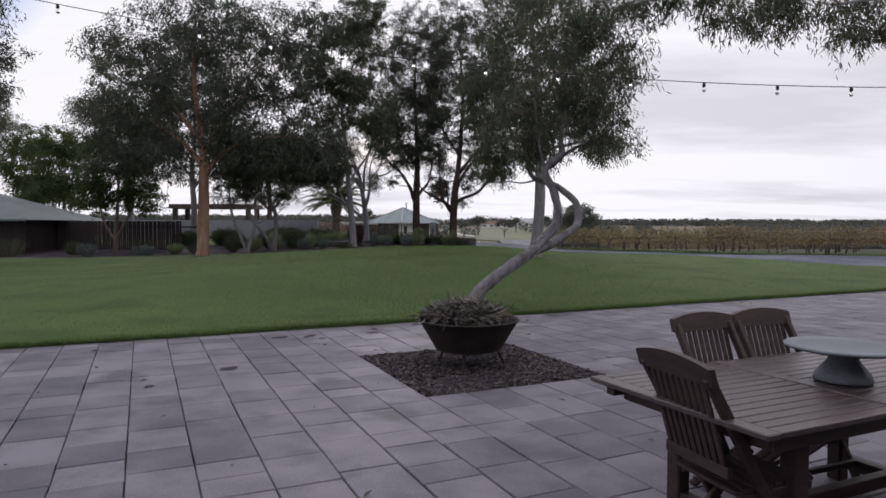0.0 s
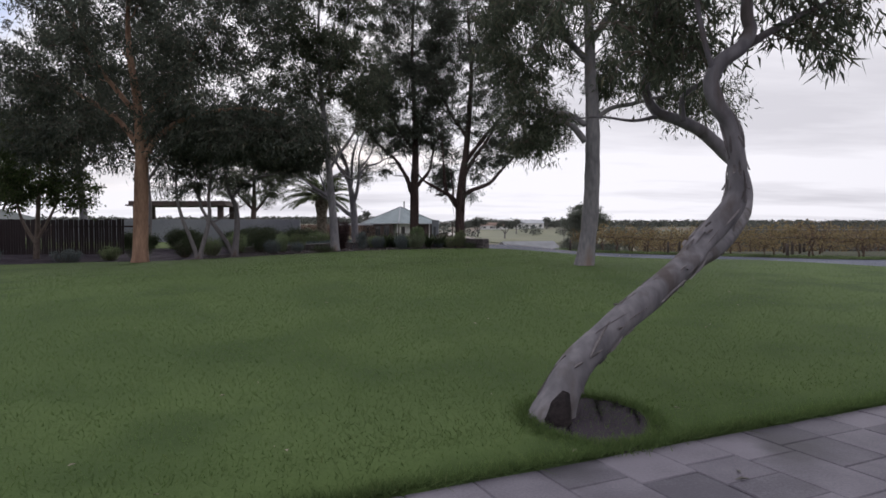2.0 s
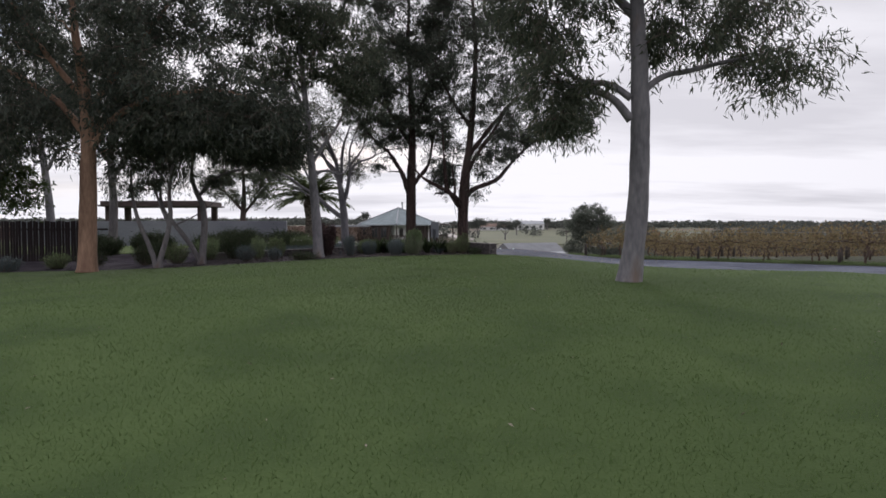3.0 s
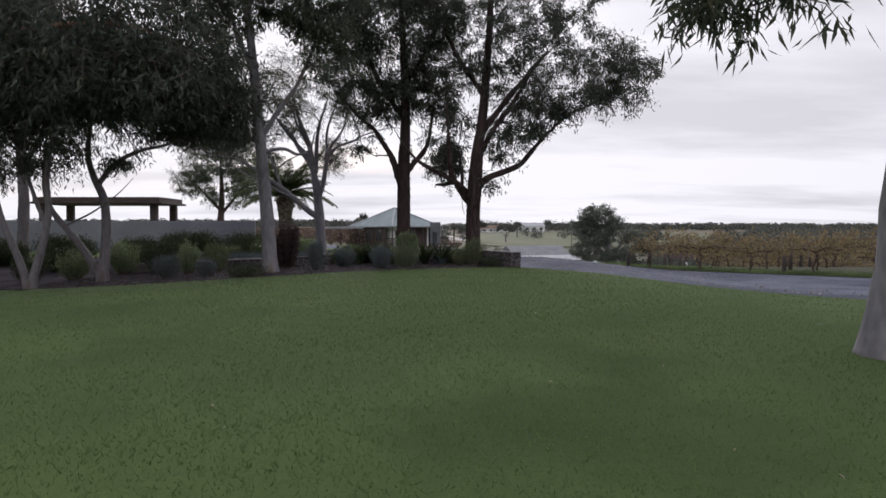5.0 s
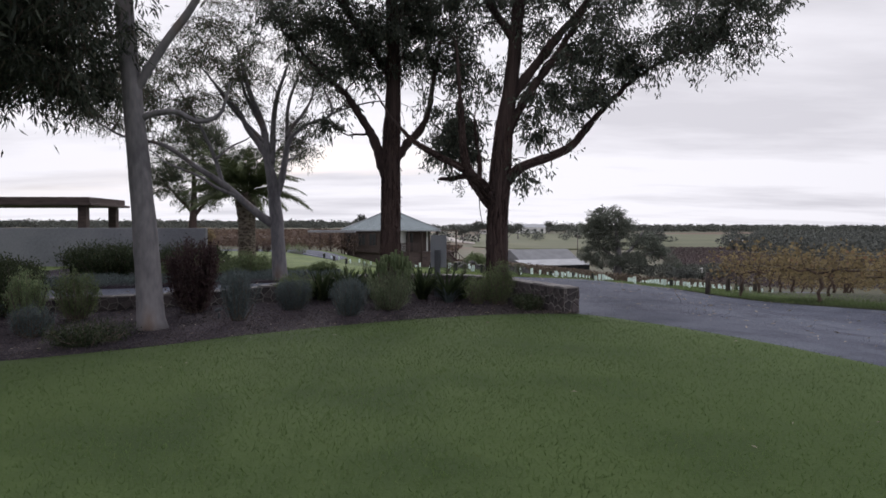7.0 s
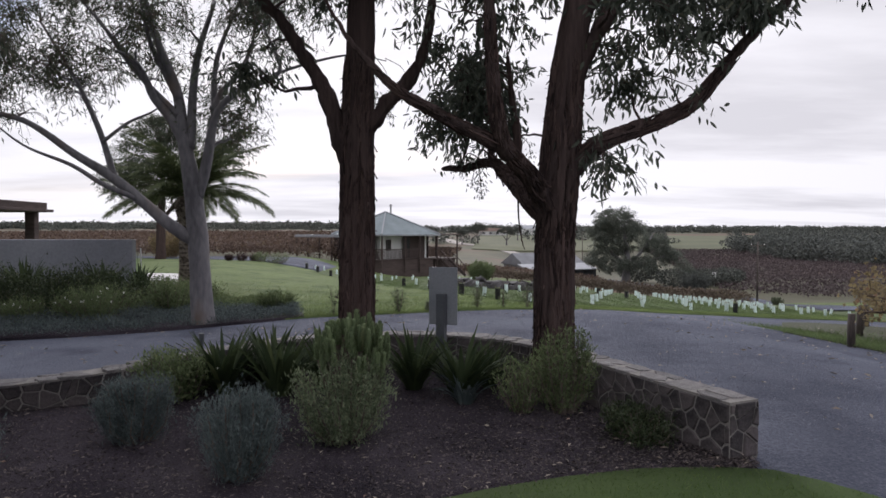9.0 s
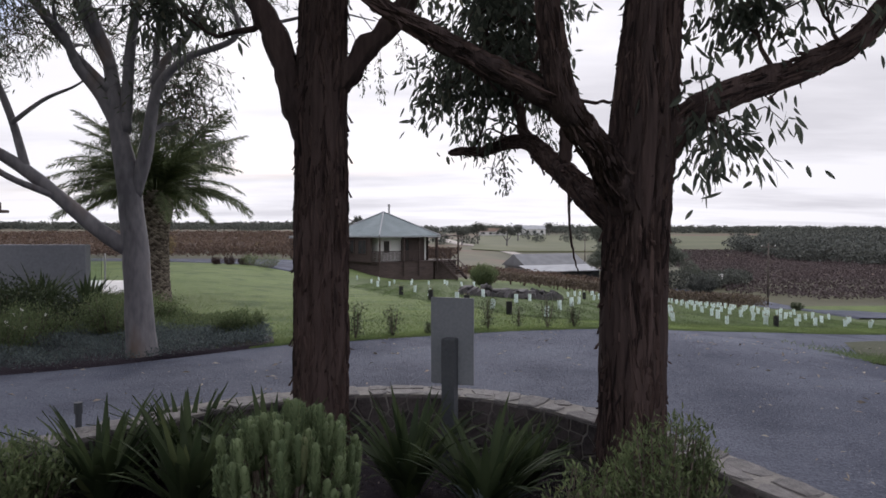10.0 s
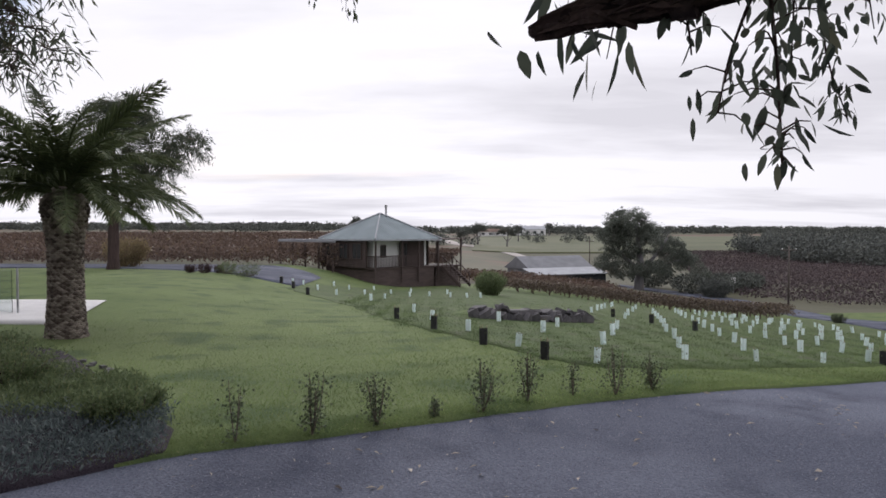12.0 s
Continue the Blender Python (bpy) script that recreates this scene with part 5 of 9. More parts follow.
def palm(place):
    rng = np.random.default_rng(71)
    p = thing("palm_tree", "stout date palm with a scaly trunk and arching fronds", "palm tree", pose(*place))
    H = 2.75
    core = Build()
    core.lathe([(0.41, -0.05), (0.38, 0.15), (0.345, 0.5), (0.32, 1.0), (0.315, 1.8), (0.36, 2.3), (0.42, 2.6), (0.38, 2.9), (0.2, 3.1), (0.0, 3.15)], sides=24)
    stem = part("trunk", core, M_PALM, p, smooth=True)
    scales = Build()
    z, row = 0.05, 0
    while z < H + 0.1:
        r = float(np.interp(z, [0, 0.15, 0.5, 1.0, 1.8, 2.3, 2.6, 2.9], [0.40, 0.38, 0.345, 0.32, 0.315, 0.36, 0.42, 0.39]))
        n = 17
        tall = 0.07 if z < 2.2 else 0.12
        for k in range(n):
            a = 2 * math.pi * (k + 0.5 * (row % 2)) / n + rng.normal() * 0.03
            w = math.pi * r / n * 1.05
            d, t = Vector((math.cos(a), math.sin(a), 0)), Vector((-math.sin(a), math.cos(a), 0))
            c = d * (r - 0.01) + Vector((0, 0, z))
            out = rng.uniform(0.02, 0.045) * (1.6 if z > 2.2 else 1)
            scales.convex([c - t * w, c + Vector((0, 0, -tall * 0.5)), c + t * w, c + Vector((0, 0, tall * 0.6)) + d * out * 0.5, c + d * out + Vector((0, 0, -0.01)) - t * w * 0.5, c + d * out + t * w * 0.5 + Vector((0, 0, -0.01))],
                          [(0, 1, 4), (1, 5, 4), (1, 2, 5), (2, 3, 5), (3, 4, 5), (3, 0, 4), (0, 3, 2, 1)])
        z += tall * 0.62
        row += 1
    part("leaf_base_scale", scales, M_PALM, stem, "rows of worn diamond leaf scales", kind="stuff")
    # one frond, bent in four ways
    shapes = []
    for kind, (rise, sag) in enumerate(((1.08, 0.75), (0.86, 1.0), (0.62, 1.05), (0.38, 0.95))):
        fr = Build()
        L = 2.7
        mid = []
        for i in range(15):
            t = i / 14
            ang = rise - sag * t * 1.15
            step = L / 14
            if i == 0:
                pos = Vector((0.12, 0, 0.0))
            else:
                pos = mid[-1] + Vector((math.cos(ang), 0, math.sin(ang))) * step
            mid.append(pos)
        fr.tube(mid, [0.035 * (1 - i / 15) + 0.004 for i in range(15)], 5, False)
        for i in range(86):
            t = 0.12 + 0.88 * i / 85
            x = t * 14
            k = min(int(x), 13)
            c = mid[k].lerp(mid[k + 1], x - k)
            ln = 0.46 * math.sin(math.pi * min(1, 0.22 + t * 0.72)) + 0.05
            fwd = (mid[k + 1] - mid[k]).normalized()
            for side in (-1, 1):
                dirn = (Vector((0, side, 0)) * 0.66 + fwd * 0.9 + Vector((0, 0, 0.30 - 0.75 * rng.random()))).normalized()
                tip = c + dirn * ln * rng.uniform(0.8, 1.1) + Vector((0, 0, -0.10 * ln))
                w = fwd * 0.016
                m = c.lerp(tip, 0.5) + Vector((0, 0, 0.02))
                fr.add([c - w, m - w * 1.1, tip, m + w * 1.1, c + w], [(0, 1, 3, 4), (1, 2, 3)])
        shapes.append(fr.mesh("frond", M_FROND))
    for i in range(54):
        ring = i / 54
        kind = min(3, int(ring * 4))
        a = i * 137.5 + rng.normal() * 8
        part("frond", shapes[kind], M_FROND, p, at=pose(0, 0, 3.2 - 0.3 * ring, rng.normal() * 10, rng.normal() * 6, a) @ Matrix.Scale(rng.uniform(0.85, 1.08), 4))
    return p


palm(at_base(-8.45, 51.0))


# ---- vineyard beside the drive ----
M_VINE_WOOD = surf("vine_wood", (0.045, 0.032, 0.026), (0.13, 0.095, 0.075), 6, 40, 0.95, 0.6, 0.01)
M_POST = surf("weathered_post", (0.04, 0.034, 0.032), (0.12, 0.10, 0.09), 5, 50, 0.95, 0.5, 0.01, stretch=(1, 1, 0.15))
M_VINE_LEAF = foliage("autumn_vine_leaf", (0.135, 0.108, 0.064), (0.25, 0.20, 0.108), (0.20, 0.115, 0.08), 0.5, 0.85)
M_VINE_RED = foliage("red_vine_leaf", (0.078, 0.055, 0.046), (0.140, 0.098, 0.076), (0.15, 0.115, 0.06), 0.3)
M_VINE_RUST = foliage("rust_vine_leaf", (0.088, 0.064, 0.047), (0.170, 0.126, 0.082), (0.20, 0.165, 0.085), 0.3)
M_VINE_DULL = foliage("dull_autumn_leaf", (0.078, 0.060, 0.050), (0.155, 0.122, 0.094), (0.17, 0.14, 0.085), 0.25)
# cane colour lifted to include the haze over the far slope
M_VINE_BARE = foliage("hazed_bare_vine_cane", (0.072, 0.058, 0.062), (0.120, 0.096, 0.098), (0.12, 0.10, 0.09), 0.12, 0.95)
M_WIRE = surf("fence_wire", (0.16, 0.16, 0.16), (0.3, 0.3, 0.3), 8, 60, 0.5, 0, metal=0.8)


def broad_leaves(name, pos, size, material, rng):
    """Broad five-sided leaves, turned at random."""
    n = len(pos)
    d = rng.normal(size=(n, 3))
    d /= np.linalg.norm(d, axis=1, keepdims=True)
    e = np.cross(d, rng.normal(size=(n, 3)))
    e /= np.linalg.norm(e, axis=1, keepdims=True)
    s = size[:, None]
    verts = np.stack([pos - d * s * 0.5, pos + e * s * 0.5 - d * s * 0.05, pos + d * s * 0.55, pos - e * s * 0.5 - d * s * 0.05], 1).reshape(-1, 3)
    return quick_mesh(name, verts, np.arange(4 * n).reshape(n, 4), material)


def vine_model(seed, leaf, label):
    """A trained vine: crooked trunk, two arms on the wire, autumn leaves on the canes."""
    rng = np.random.default_rng(seed)
    v = thing("grapevine", label, "grapevine", group="grapevines beside the drive")
    wood = Build()
    wob = rng.normal(size=(6, 2)) * 0.045
    wood.tube([(wob[i, 0] * (i > 0), wob[i, 1] * (i > 0), 0.16 * i - 0.05) for i in range(6)], [0.055, 0.045, 0.04, 0.042, 0.045, 0.04], 8)
    pts = []
    canes = Build()
    for side in (-1, 1):
        arm = [(wob[5, 0], wob[5, 1], 0.75)] + [(side * 0.22 * k, rng.normal() * 0.03, 0.85 + rng.normal() * 0.03) for k in range(1, 5)]
        wood.tube(arm, [0.036, 0.03, 0.026, 0.022, 0.016], 6)
        for k in range(5):
            x = side * (0.1 + 0.19 * k)
            top = np.array([x + rng.normal() * 0.15, rng.normal() * 0.22, rng.uniform(1.1, 1.55)])
            low = np.array([x, 0, 0.86])
            mid = (low + top) / 2 + rng.normal(size=3) * 0.07
            canes.tube([low, mid, top, top + rng.normal(size=3) * 0.12 + [0, 0, -0.12]], [0.010, 0.008, 0.006, 0.003], 4, False)
            for t in rng.uniform(-0.45, 1.1, 44):
                pts.append(low + (top - low) * t + rng.normal(size=3) * np.array([0.12, 0.15, 0.10]))
    part("trunk", wood, M_VINE_WOOD, v, smooth=True)
    grown = part("cane_growth", canes, M_VINE_WOOD, v, kind="stuff")
    part("leaf_canopy", broad_leaves("leaf_canopy", np.array(pts), rng.uniform(0.05, 0.115, len(pts)), leaf, rng), leaf, grown, "thin yellow and rust-brown leaves")
    return v


def plant_vines():
    rng = np.random.default_rng(5)
    models = [vine_model(s, M_VINE_LEAF, "old trained grapevine with yellowing autumn leaves") for s in (101, 102, 103, 104)]
    models += [vine_model(s, M_VINE_RUST, "old trained grapevine with rusty red autumn leaves") for s in (105, 106)]
    post_mesh = Build().tube([(0, 0, -0.1), (0.004, 0, 0.3), (0, 0.004, 0.58)], [0.07, 0.066, 0.06], 9).mesh("vine_post", M_POST, True)
    used = set()
    ang = math.degrees(math.atan2(-0.64, 0.77))
    for row in range(8):
        x0, y0 = 6.65 + 1.35 * row, 42.1 + 1.95 * row
        count = 23 if row < 4 else 18
        for k in range(count):
            d = 0.9 + 1.75 * k + rng.normal() * 0.1
            x, y = x0 + 0.77 * d, y0 - 0.64 * d
            i = int(rng.integers(4, 6)) if rng.random() < 0.10 * (k - 4) else int(rng.integers(0, 4))
            m = on_ground(x, y, ang + rng.choice([0, 180]) + rng.normal() * 5, 0, rng.uniform(0.80, 1.06))
            if i not in used:
                used.add(i)
                models[i].matrix_basis = m
            else:
                copy_thing(models[i], m)
            if k % 3 == 0 and row < 4:
                px, py = x0 + 0.77 * (d - 0.85), y0 - 0.64 * (d - 0.85)
                single("vine_post", post_mesh, M_POST, "weathered round timber trellis post", "post", on_ground(px, py, rng.uniform(0, 360)), "trellis posts")
        wires = Build()
        for z in (0.86, 1.2):
            L = 1.75 * count
            wires.tube([(x0 + 0.77 * d, y0 - 0.64 * d, gz(x0 + 0.77 * d, y0 - 0.64 * d) + z) for d in np.linspace(0, L, 24)], [0.004] * 24, 4, False)
        single("trellis_wire", wires, M_WIRE, "thin steel trellis wires strung between posts", "wire", group="trellis wires")


plant_vines()


def vine_field(name, label, start, along, step, rows, length, material, density, size, tall, seed):
    """Distant vine rows: leaf clusters along each row, one mesh."""
    rng = np.random.default_rng(seed)
    P = []
    a, s = np.array(along, float), np.array(step, float)
    a /= np.linalg.norm(a)
    for r in range(rows):
        n = int(length * density)
        d = rng.uniform(0, length, n)
        xy = np.array(start) + s * r + a * d[:, None] + rng.normal(size=(n, 2)) * 0.16
        z = height(xy[:, 0], xy[:, 1]) + tall * (0.2 + 0.8 * rng.beta(1.8, 1.8, n))
        P.append(np.column_stack([xy, z]))
    P = np.concatenate(P)
    ob = new(name, broad_leaves(name, P, size * rng.uniform(0.6, 1.4, len(P)), material, rng))
    tagged(ob, label, "vineyard", kind="stuff")


vine_field("far_vine_rows", "reddish-brown autumn vine rows below the lawn", (3.0, 92.5), (18.5, -11.5), (1.6, 2.5), 6, 22, M_VINE_DULL, 190, 0.13, 1.2, 7)
vine_field("far_vine_rows", "long rust-red vineyard rows beyond the lawn", (-150, 100), (1, -0.055), (0.2, 3.0), 28, 145, M_VINE_RED, 22, 0.31, 1.35, 8)
vine_field("far_vine_rows", "rust-red vineyard rising toward the far woods", (-190, 188), (1, 0.0), (0.4, 6.0), 24, 190, M_VINE_RED, 9, 0.58, 1.5, 9)
vine_field("far_vine_rows", "dark leafless vineyard on the valley side", (43, 131), (1, 0.10), (0.9, 3.2), 44, 130, M_VINE_BARE, 14, 0.33, 0.9, 10)
vine_field("far_vine_rows", "dark leafless vineyard rows below the woodland", (82.6, 271.8), (1, 0.05), (0.7, 3.6), 20, 110, M_VINE_BARE, 13, 0.40, 1.0, 14)
vine_field("far_vine_rows", "dark leafless vine rows beside the valley lane", (49, 119.5), (1, 0.10), (-1.4, 3.2), 4, 90, M_VINE_BARE, 24, 0.26, 0.9, 15)
vine_field("far_vine_rows", "yellowing vine rows beside the left lawn edge", (-46, 86), (1, -0.05), (0.1, 2.6), 3, 34, M_VINE_RED, 60, 0.16, 1.2, 11)
vine_field("far_vine_rows", "brown vine rows behind the farm shed", (-12, 112), (1, 0.0), (0.5, 3.4), 9, 34, M_VINE_RED, 40, 0.24, 1.2, 12)


# vine stems of the nearest far rows
stems = Build()
rv = np.random.default_rng(70)
for r in range(6):
    for k in range(15):
        d = 1.5 * k + rv.normal() * 0.15
        x, y = 3.0 + 1.6 * r + 0.849 * d, 92.5 + 2.5 * r - 0.528 * d
        z = gz(x, y)
        stems.tube([(x, y, z - 0.05), (x + rv.normal() * 0.06, y, z + 0.35), (x + rv.normal() * 0.06, y, z + 0.75)], [0.06, 0.05, 0.04], 5)
tagged(single("vine_stem_rows", stems, M_VINE_WOOD, "", ""), "dark vine stems under the autumn rows", "vineyard", kind="stuff")


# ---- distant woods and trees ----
# woodland leaf raised in tone; the haze is painted into it
M_LEAF_WOOD = foliage("hazed_wood_leaf", (0.066, 0.073, 0.070), (0.122, 0.130, 0.118), (0.12, 0.124, 0.105), 0.12, 0.95)


def woods(name, label, spots, seed, quads=60, leaf=(0.05, 0.11), material=None):
    """A wood of many ragged crowns; spots: x, y, width, height of each crown."""
    rng = np.random.default_rng(seed)
    P, S = [], []
    for x, y, w, h in spots:
        d = rng.normal(size=(quads, 3))
        d /= np.linalg.norm(d, axis=1, keepdims=True)
        c = np.array([x, y, gz(x, y) + h * 0.48])
        P.append(c + d * rng.uniform(0.3, 1, (quads, 1)) ** 0.5 * np.array([w * 0.5, w * 0.5, h * 0.48]))
        S.append(rng.uniform(*leaf, quads) * w)
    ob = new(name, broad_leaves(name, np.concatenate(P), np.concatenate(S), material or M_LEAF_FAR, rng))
    tagged(ob, label, "woods", kind="stuff")


def ridge(x0, x1, y0, y1, n, seed, lo=5, hi=11):
    rng = np.random.default_rng(seed)
    return [(rng.uniform(x0, x1), rng.uniform(y0, y1), rng.uniform(6, 12), rng.uniform(lo, hi)) for _ in range(n)]


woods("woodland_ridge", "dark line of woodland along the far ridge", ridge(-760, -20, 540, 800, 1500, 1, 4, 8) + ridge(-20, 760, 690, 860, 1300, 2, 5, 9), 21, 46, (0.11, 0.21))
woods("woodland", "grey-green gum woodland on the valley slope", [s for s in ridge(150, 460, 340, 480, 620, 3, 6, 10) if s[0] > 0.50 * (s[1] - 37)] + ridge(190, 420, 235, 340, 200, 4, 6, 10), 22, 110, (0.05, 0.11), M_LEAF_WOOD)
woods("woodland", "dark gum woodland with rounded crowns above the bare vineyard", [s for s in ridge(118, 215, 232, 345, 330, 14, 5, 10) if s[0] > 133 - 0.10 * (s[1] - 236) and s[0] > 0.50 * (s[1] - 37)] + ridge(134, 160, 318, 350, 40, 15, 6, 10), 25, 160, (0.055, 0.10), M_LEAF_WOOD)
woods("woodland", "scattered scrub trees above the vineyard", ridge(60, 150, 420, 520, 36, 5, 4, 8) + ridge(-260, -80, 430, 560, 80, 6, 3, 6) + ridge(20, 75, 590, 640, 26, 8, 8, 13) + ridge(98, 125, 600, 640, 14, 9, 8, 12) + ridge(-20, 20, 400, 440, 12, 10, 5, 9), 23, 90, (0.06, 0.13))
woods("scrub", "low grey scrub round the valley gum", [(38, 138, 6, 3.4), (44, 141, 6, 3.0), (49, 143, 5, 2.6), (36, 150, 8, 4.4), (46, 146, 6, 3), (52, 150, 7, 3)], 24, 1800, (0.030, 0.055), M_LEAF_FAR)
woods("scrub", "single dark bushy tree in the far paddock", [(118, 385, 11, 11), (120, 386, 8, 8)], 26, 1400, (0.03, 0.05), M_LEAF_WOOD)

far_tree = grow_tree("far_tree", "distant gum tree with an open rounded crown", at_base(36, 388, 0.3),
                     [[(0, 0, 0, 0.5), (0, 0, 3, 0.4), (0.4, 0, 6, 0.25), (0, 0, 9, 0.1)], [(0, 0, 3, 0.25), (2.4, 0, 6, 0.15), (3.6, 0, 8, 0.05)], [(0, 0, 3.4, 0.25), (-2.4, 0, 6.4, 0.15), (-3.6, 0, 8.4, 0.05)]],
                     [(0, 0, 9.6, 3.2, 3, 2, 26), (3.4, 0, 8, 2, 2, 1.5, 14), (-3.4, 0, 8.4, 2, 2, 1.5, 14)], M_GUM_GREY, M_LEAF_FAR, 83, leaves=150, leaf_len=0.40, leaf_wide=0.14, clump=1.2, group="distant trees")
for x, y, k, a in ((12, 402, 0.8, 130), (22, 420, 1.15, 200), (52, 470, 1.0, 90), (92, 585, 1.0, 60), (-44, 380, 0.8, 77)):
    copy_thing(far_tree, pose(x, y, gz(x, y) - 0.3, 0, 0, a) @ Matrix.Scale(k, 4))

# ---- buildings far off ----
M_ROOF = surf("corrugated_roof", (0.115, 0.145, 0.158), (0.19, 0.228, 0.242), 0.8, 12, 0.45, 0.15, 0.01, stretch=(1, 1, 1), metal=0.35)
M_ROOF_PALE = surf("pale_sheet_roof", (0.24, 0.25, 0.27), (0.36, 0.37, 0.395), 0.6, 12, 0.5, 0.1, metal=0.3)
M_BROWN = surf("brown_timber", (0.048, 0.036, 0.035), (0.098, 0.072, 0.067), 2, 25, 0.8, 0.4, 0.008, stretch=(1, 1, 4))
M_WHITEWALL = surf("white_weatherboard", (0.60, 0.60, 0.60), (0.74, 0.74, 0.73), 0.8, 14, 0.7, 0.15, 0.004)
M_GLASS_DARK = surf("window_pane", (0.02, 0.022, 0.026), (0.05, 0.055, 0.06), 1, 4, 0.06, 0, spec=0.8)
M_STEEL = surf("galvanised_steel", (0.30, 0.30, 0.31), (0.5, 0.5, 0.51), 5, 40, 0.4, 0.1, metal=0.8)
M_CONCRETE = surf("smooth_concrete", (0.17, 0.18, 0.21), (0.25, 0.26, 0.295), 0.5, 14, 0.7, 0.12, 0.003, coords="World")


def cottage():
    """Square timber cottage with a hipped iron roof, raised on a dark skirt, and a verandah with steps."""
    z0 = -0.42
    h = thing("cottage", "small timber cottage with a blue-grey hipped iron roof and verandah", "house", pose(-5.76, 87.8, z0, 0, 0, 46))
    S, E = 7.05, 2.28
    part("skirt", Build().box((S / 2, S / 2, -1.15), (S - 0.7, S - 0.5, 2.3), None, 0.02), M_BROWN, h)
    part("deck", Build().box((S / 2, S / 2, 0.0), (S - 0.4, S - 0.4, 0.14), None, 0.02), M_BROWN, h)
    walls = Build()
    walls.box((S / 2 + 0.2, S / 2 + 0.35, 1.15), (S - 1.2, S - 1.6, 2.2), None, 0.01)
    part("wall", walls, M_WHITEWALL, h, "white weatherboard wall")
    dark = Build()
    dark.box((0.16, S / 2 + 0.6, 1.12), (0.12, S - 1.3, 2.2), None, 0.01)
    side_wall = part("timber_wall", dark, M_BROWN, h, "dark horizontal log cladding")
    log = Build().box((0, 0, 0), (0.05, S - 1.3, 0.12), None, 0.01).mesh("log", M_BROWN)
    for k in range(14):
        part("log", log, M_BROWN, side_wall, at=Matrix.Translation((0.09, S / 2 + 0.6, 0.15 + 0.155 * k)))
    part("end_wall", Build().box((S - 0.165, S / 2 + 0.35, 1.12), (0.06, S - 1.5, 2.2), None, 0.01), M_BROWN, h)
    # white panel with a window on the front, between dark bays
    for cx, w in ((S - 2.1, 2.7),):
        bay = part("timber_bay", Build().box((cx, 1.10, 1.12), (w, 0.10, 2.2), None, 0.01), M_BROWN, h)
        short = Build().box((0, 0, 0), (w, 0.05, 0.12), None, 0.01).mesh("log", M_BROWN)
        for k in range(14):
            part("log", short, M_BROWN, bay, at=Matrix.Translation((cx, 1.04, 0.15 + 0.155 * k)))

    def window(cx, cy, cz, w, hh, face):
        sx, sy = (w, 0.06) if face == "front" else (0.06, w)
        o = (0, -0.05, 0) if face == "front" else (-0.05, 0, 0)
        fr = Build()
        t = 0.06
        for dx, dz, a, b in ((-w / 2, 0, t, hh), (w / 2, 0, t, hh), (0, -hh / 2, w, t), (0, hh / 2, w, t), (0, 0, t * 0.7, hh)):
            if face == "front":
                fr.box((cx + dx, cy + o[1] - 0.02, cz + dz), (a, 0.09, b), None, 0.006)
            else:
                fr.box((cx + o[0] - 0.02, cy + dx, cz + dz), (0.09, a, b), None, 0.006)
        f = part("window", fr, M_BROWN, h, "dark-framed window")
        part("pane", Build().box((cx + o[0], cy + o[1], cz), (sx, sy, hh), None, 0), M_GLASS_DARK, f)

    window(1.75, 1.16, 1.35, 0.5, 0.95, "front")
    window(3.85, 1.02, 1.05, 0.85, 1.95, "front")
    for k in range(3):
        window(0.10, 2.3 + 1.7 * k, 1.35, 1.1, 1.2, "side")
    # roof
    roof = Build()
    c, o, e = S / 2, -0.15, E + 0.02
    A, B, C, D, T = (o, o, e), (S - o, o, e), (S - o, S - o, e), (o, S - o, e), (c, c, E + 2.15)
    for p, q in ((A, B), (B, C), (C, D), (D, A)):
        n = 52
        p, q, t = Vector(p), Vector(q), Vector(T)
        rise = t - (p + q) / 2
        low = [p.lerp(q, k / n) + Vector((0, 0, 0.04 * (k % 2))) for k in range(n + 1)]
        top = [w + rise * (1 - abs(2 * k / n - 1)) for k, w in enumerate(low)]
        roof.add(low + top, [(k, k + 1, n + 2 + k, n + 1 + k) for k in range(n)])
    part("roof", roof, M_ROOF, h, "ribbed blue-grey iron roof")
    caps = Build()
    for p in (A, B, C, D):
        caps.tube([Vector(p) + Vector((0, 0, 0.05)), Vector(T) + Vector((0, 0, 0.05))], [0.07, 0.07], 6)
    part("ridge_cap", caps, M_ROOF_PALE, h, "pale hip capping")
    gut = Build()
    for p, q in ((A, B), (B, C), (C, D), (D, A)):
        gut.beam(Vector(p) - Vector((0, 0, 0.06)), Vector(q) - Vector((0, 0, 0.06)), 0.12, 0.13, 0.01)
    part("gutter", gut, M_ROOF_PALE, h)
    part("ceiling", Build().box((c, c, E - 0.03), (S - 0.1, S - 0.1, 0.05)), M_BROWN, h)
    flue = Build().tube([(c + 1.2, c + 0.6, E + 1.2), (c + 1.2, c + 0.6, E + 2.75)], [0.09, 0.09], 10).tube([(c + 1.2, c + 0.6, E + 2.7), (c + 1.2, c + 0.6, E + 2.95)], [0.12, 0.12], 10)
    part("flue", flue, M_STEEL, h, "steel chimney flue")
    # verandah bay at the right with posts, rail and steps
    X1 = S + 2.9
    part("verandah_deck", Build().box(((S + X1) / 2, 1.7, -0.04), (X1 - S + 0.3, 3.2, 0.16), None, 0.02), M_BROWN, h)
    part("verandah_skirt", Build().box(((S + X1) / 2, 1.8, -1.2), (X1 - S, 2.8, 2.2), None, 0.02), M_BROWN, h)
    part("verandah_roof", Build().box(((S + X1) / 2, 1.6, E + 0.02), (X1 - S + 0.5, 3.6, 0.10), None, 0.02), M_BROWN, h)
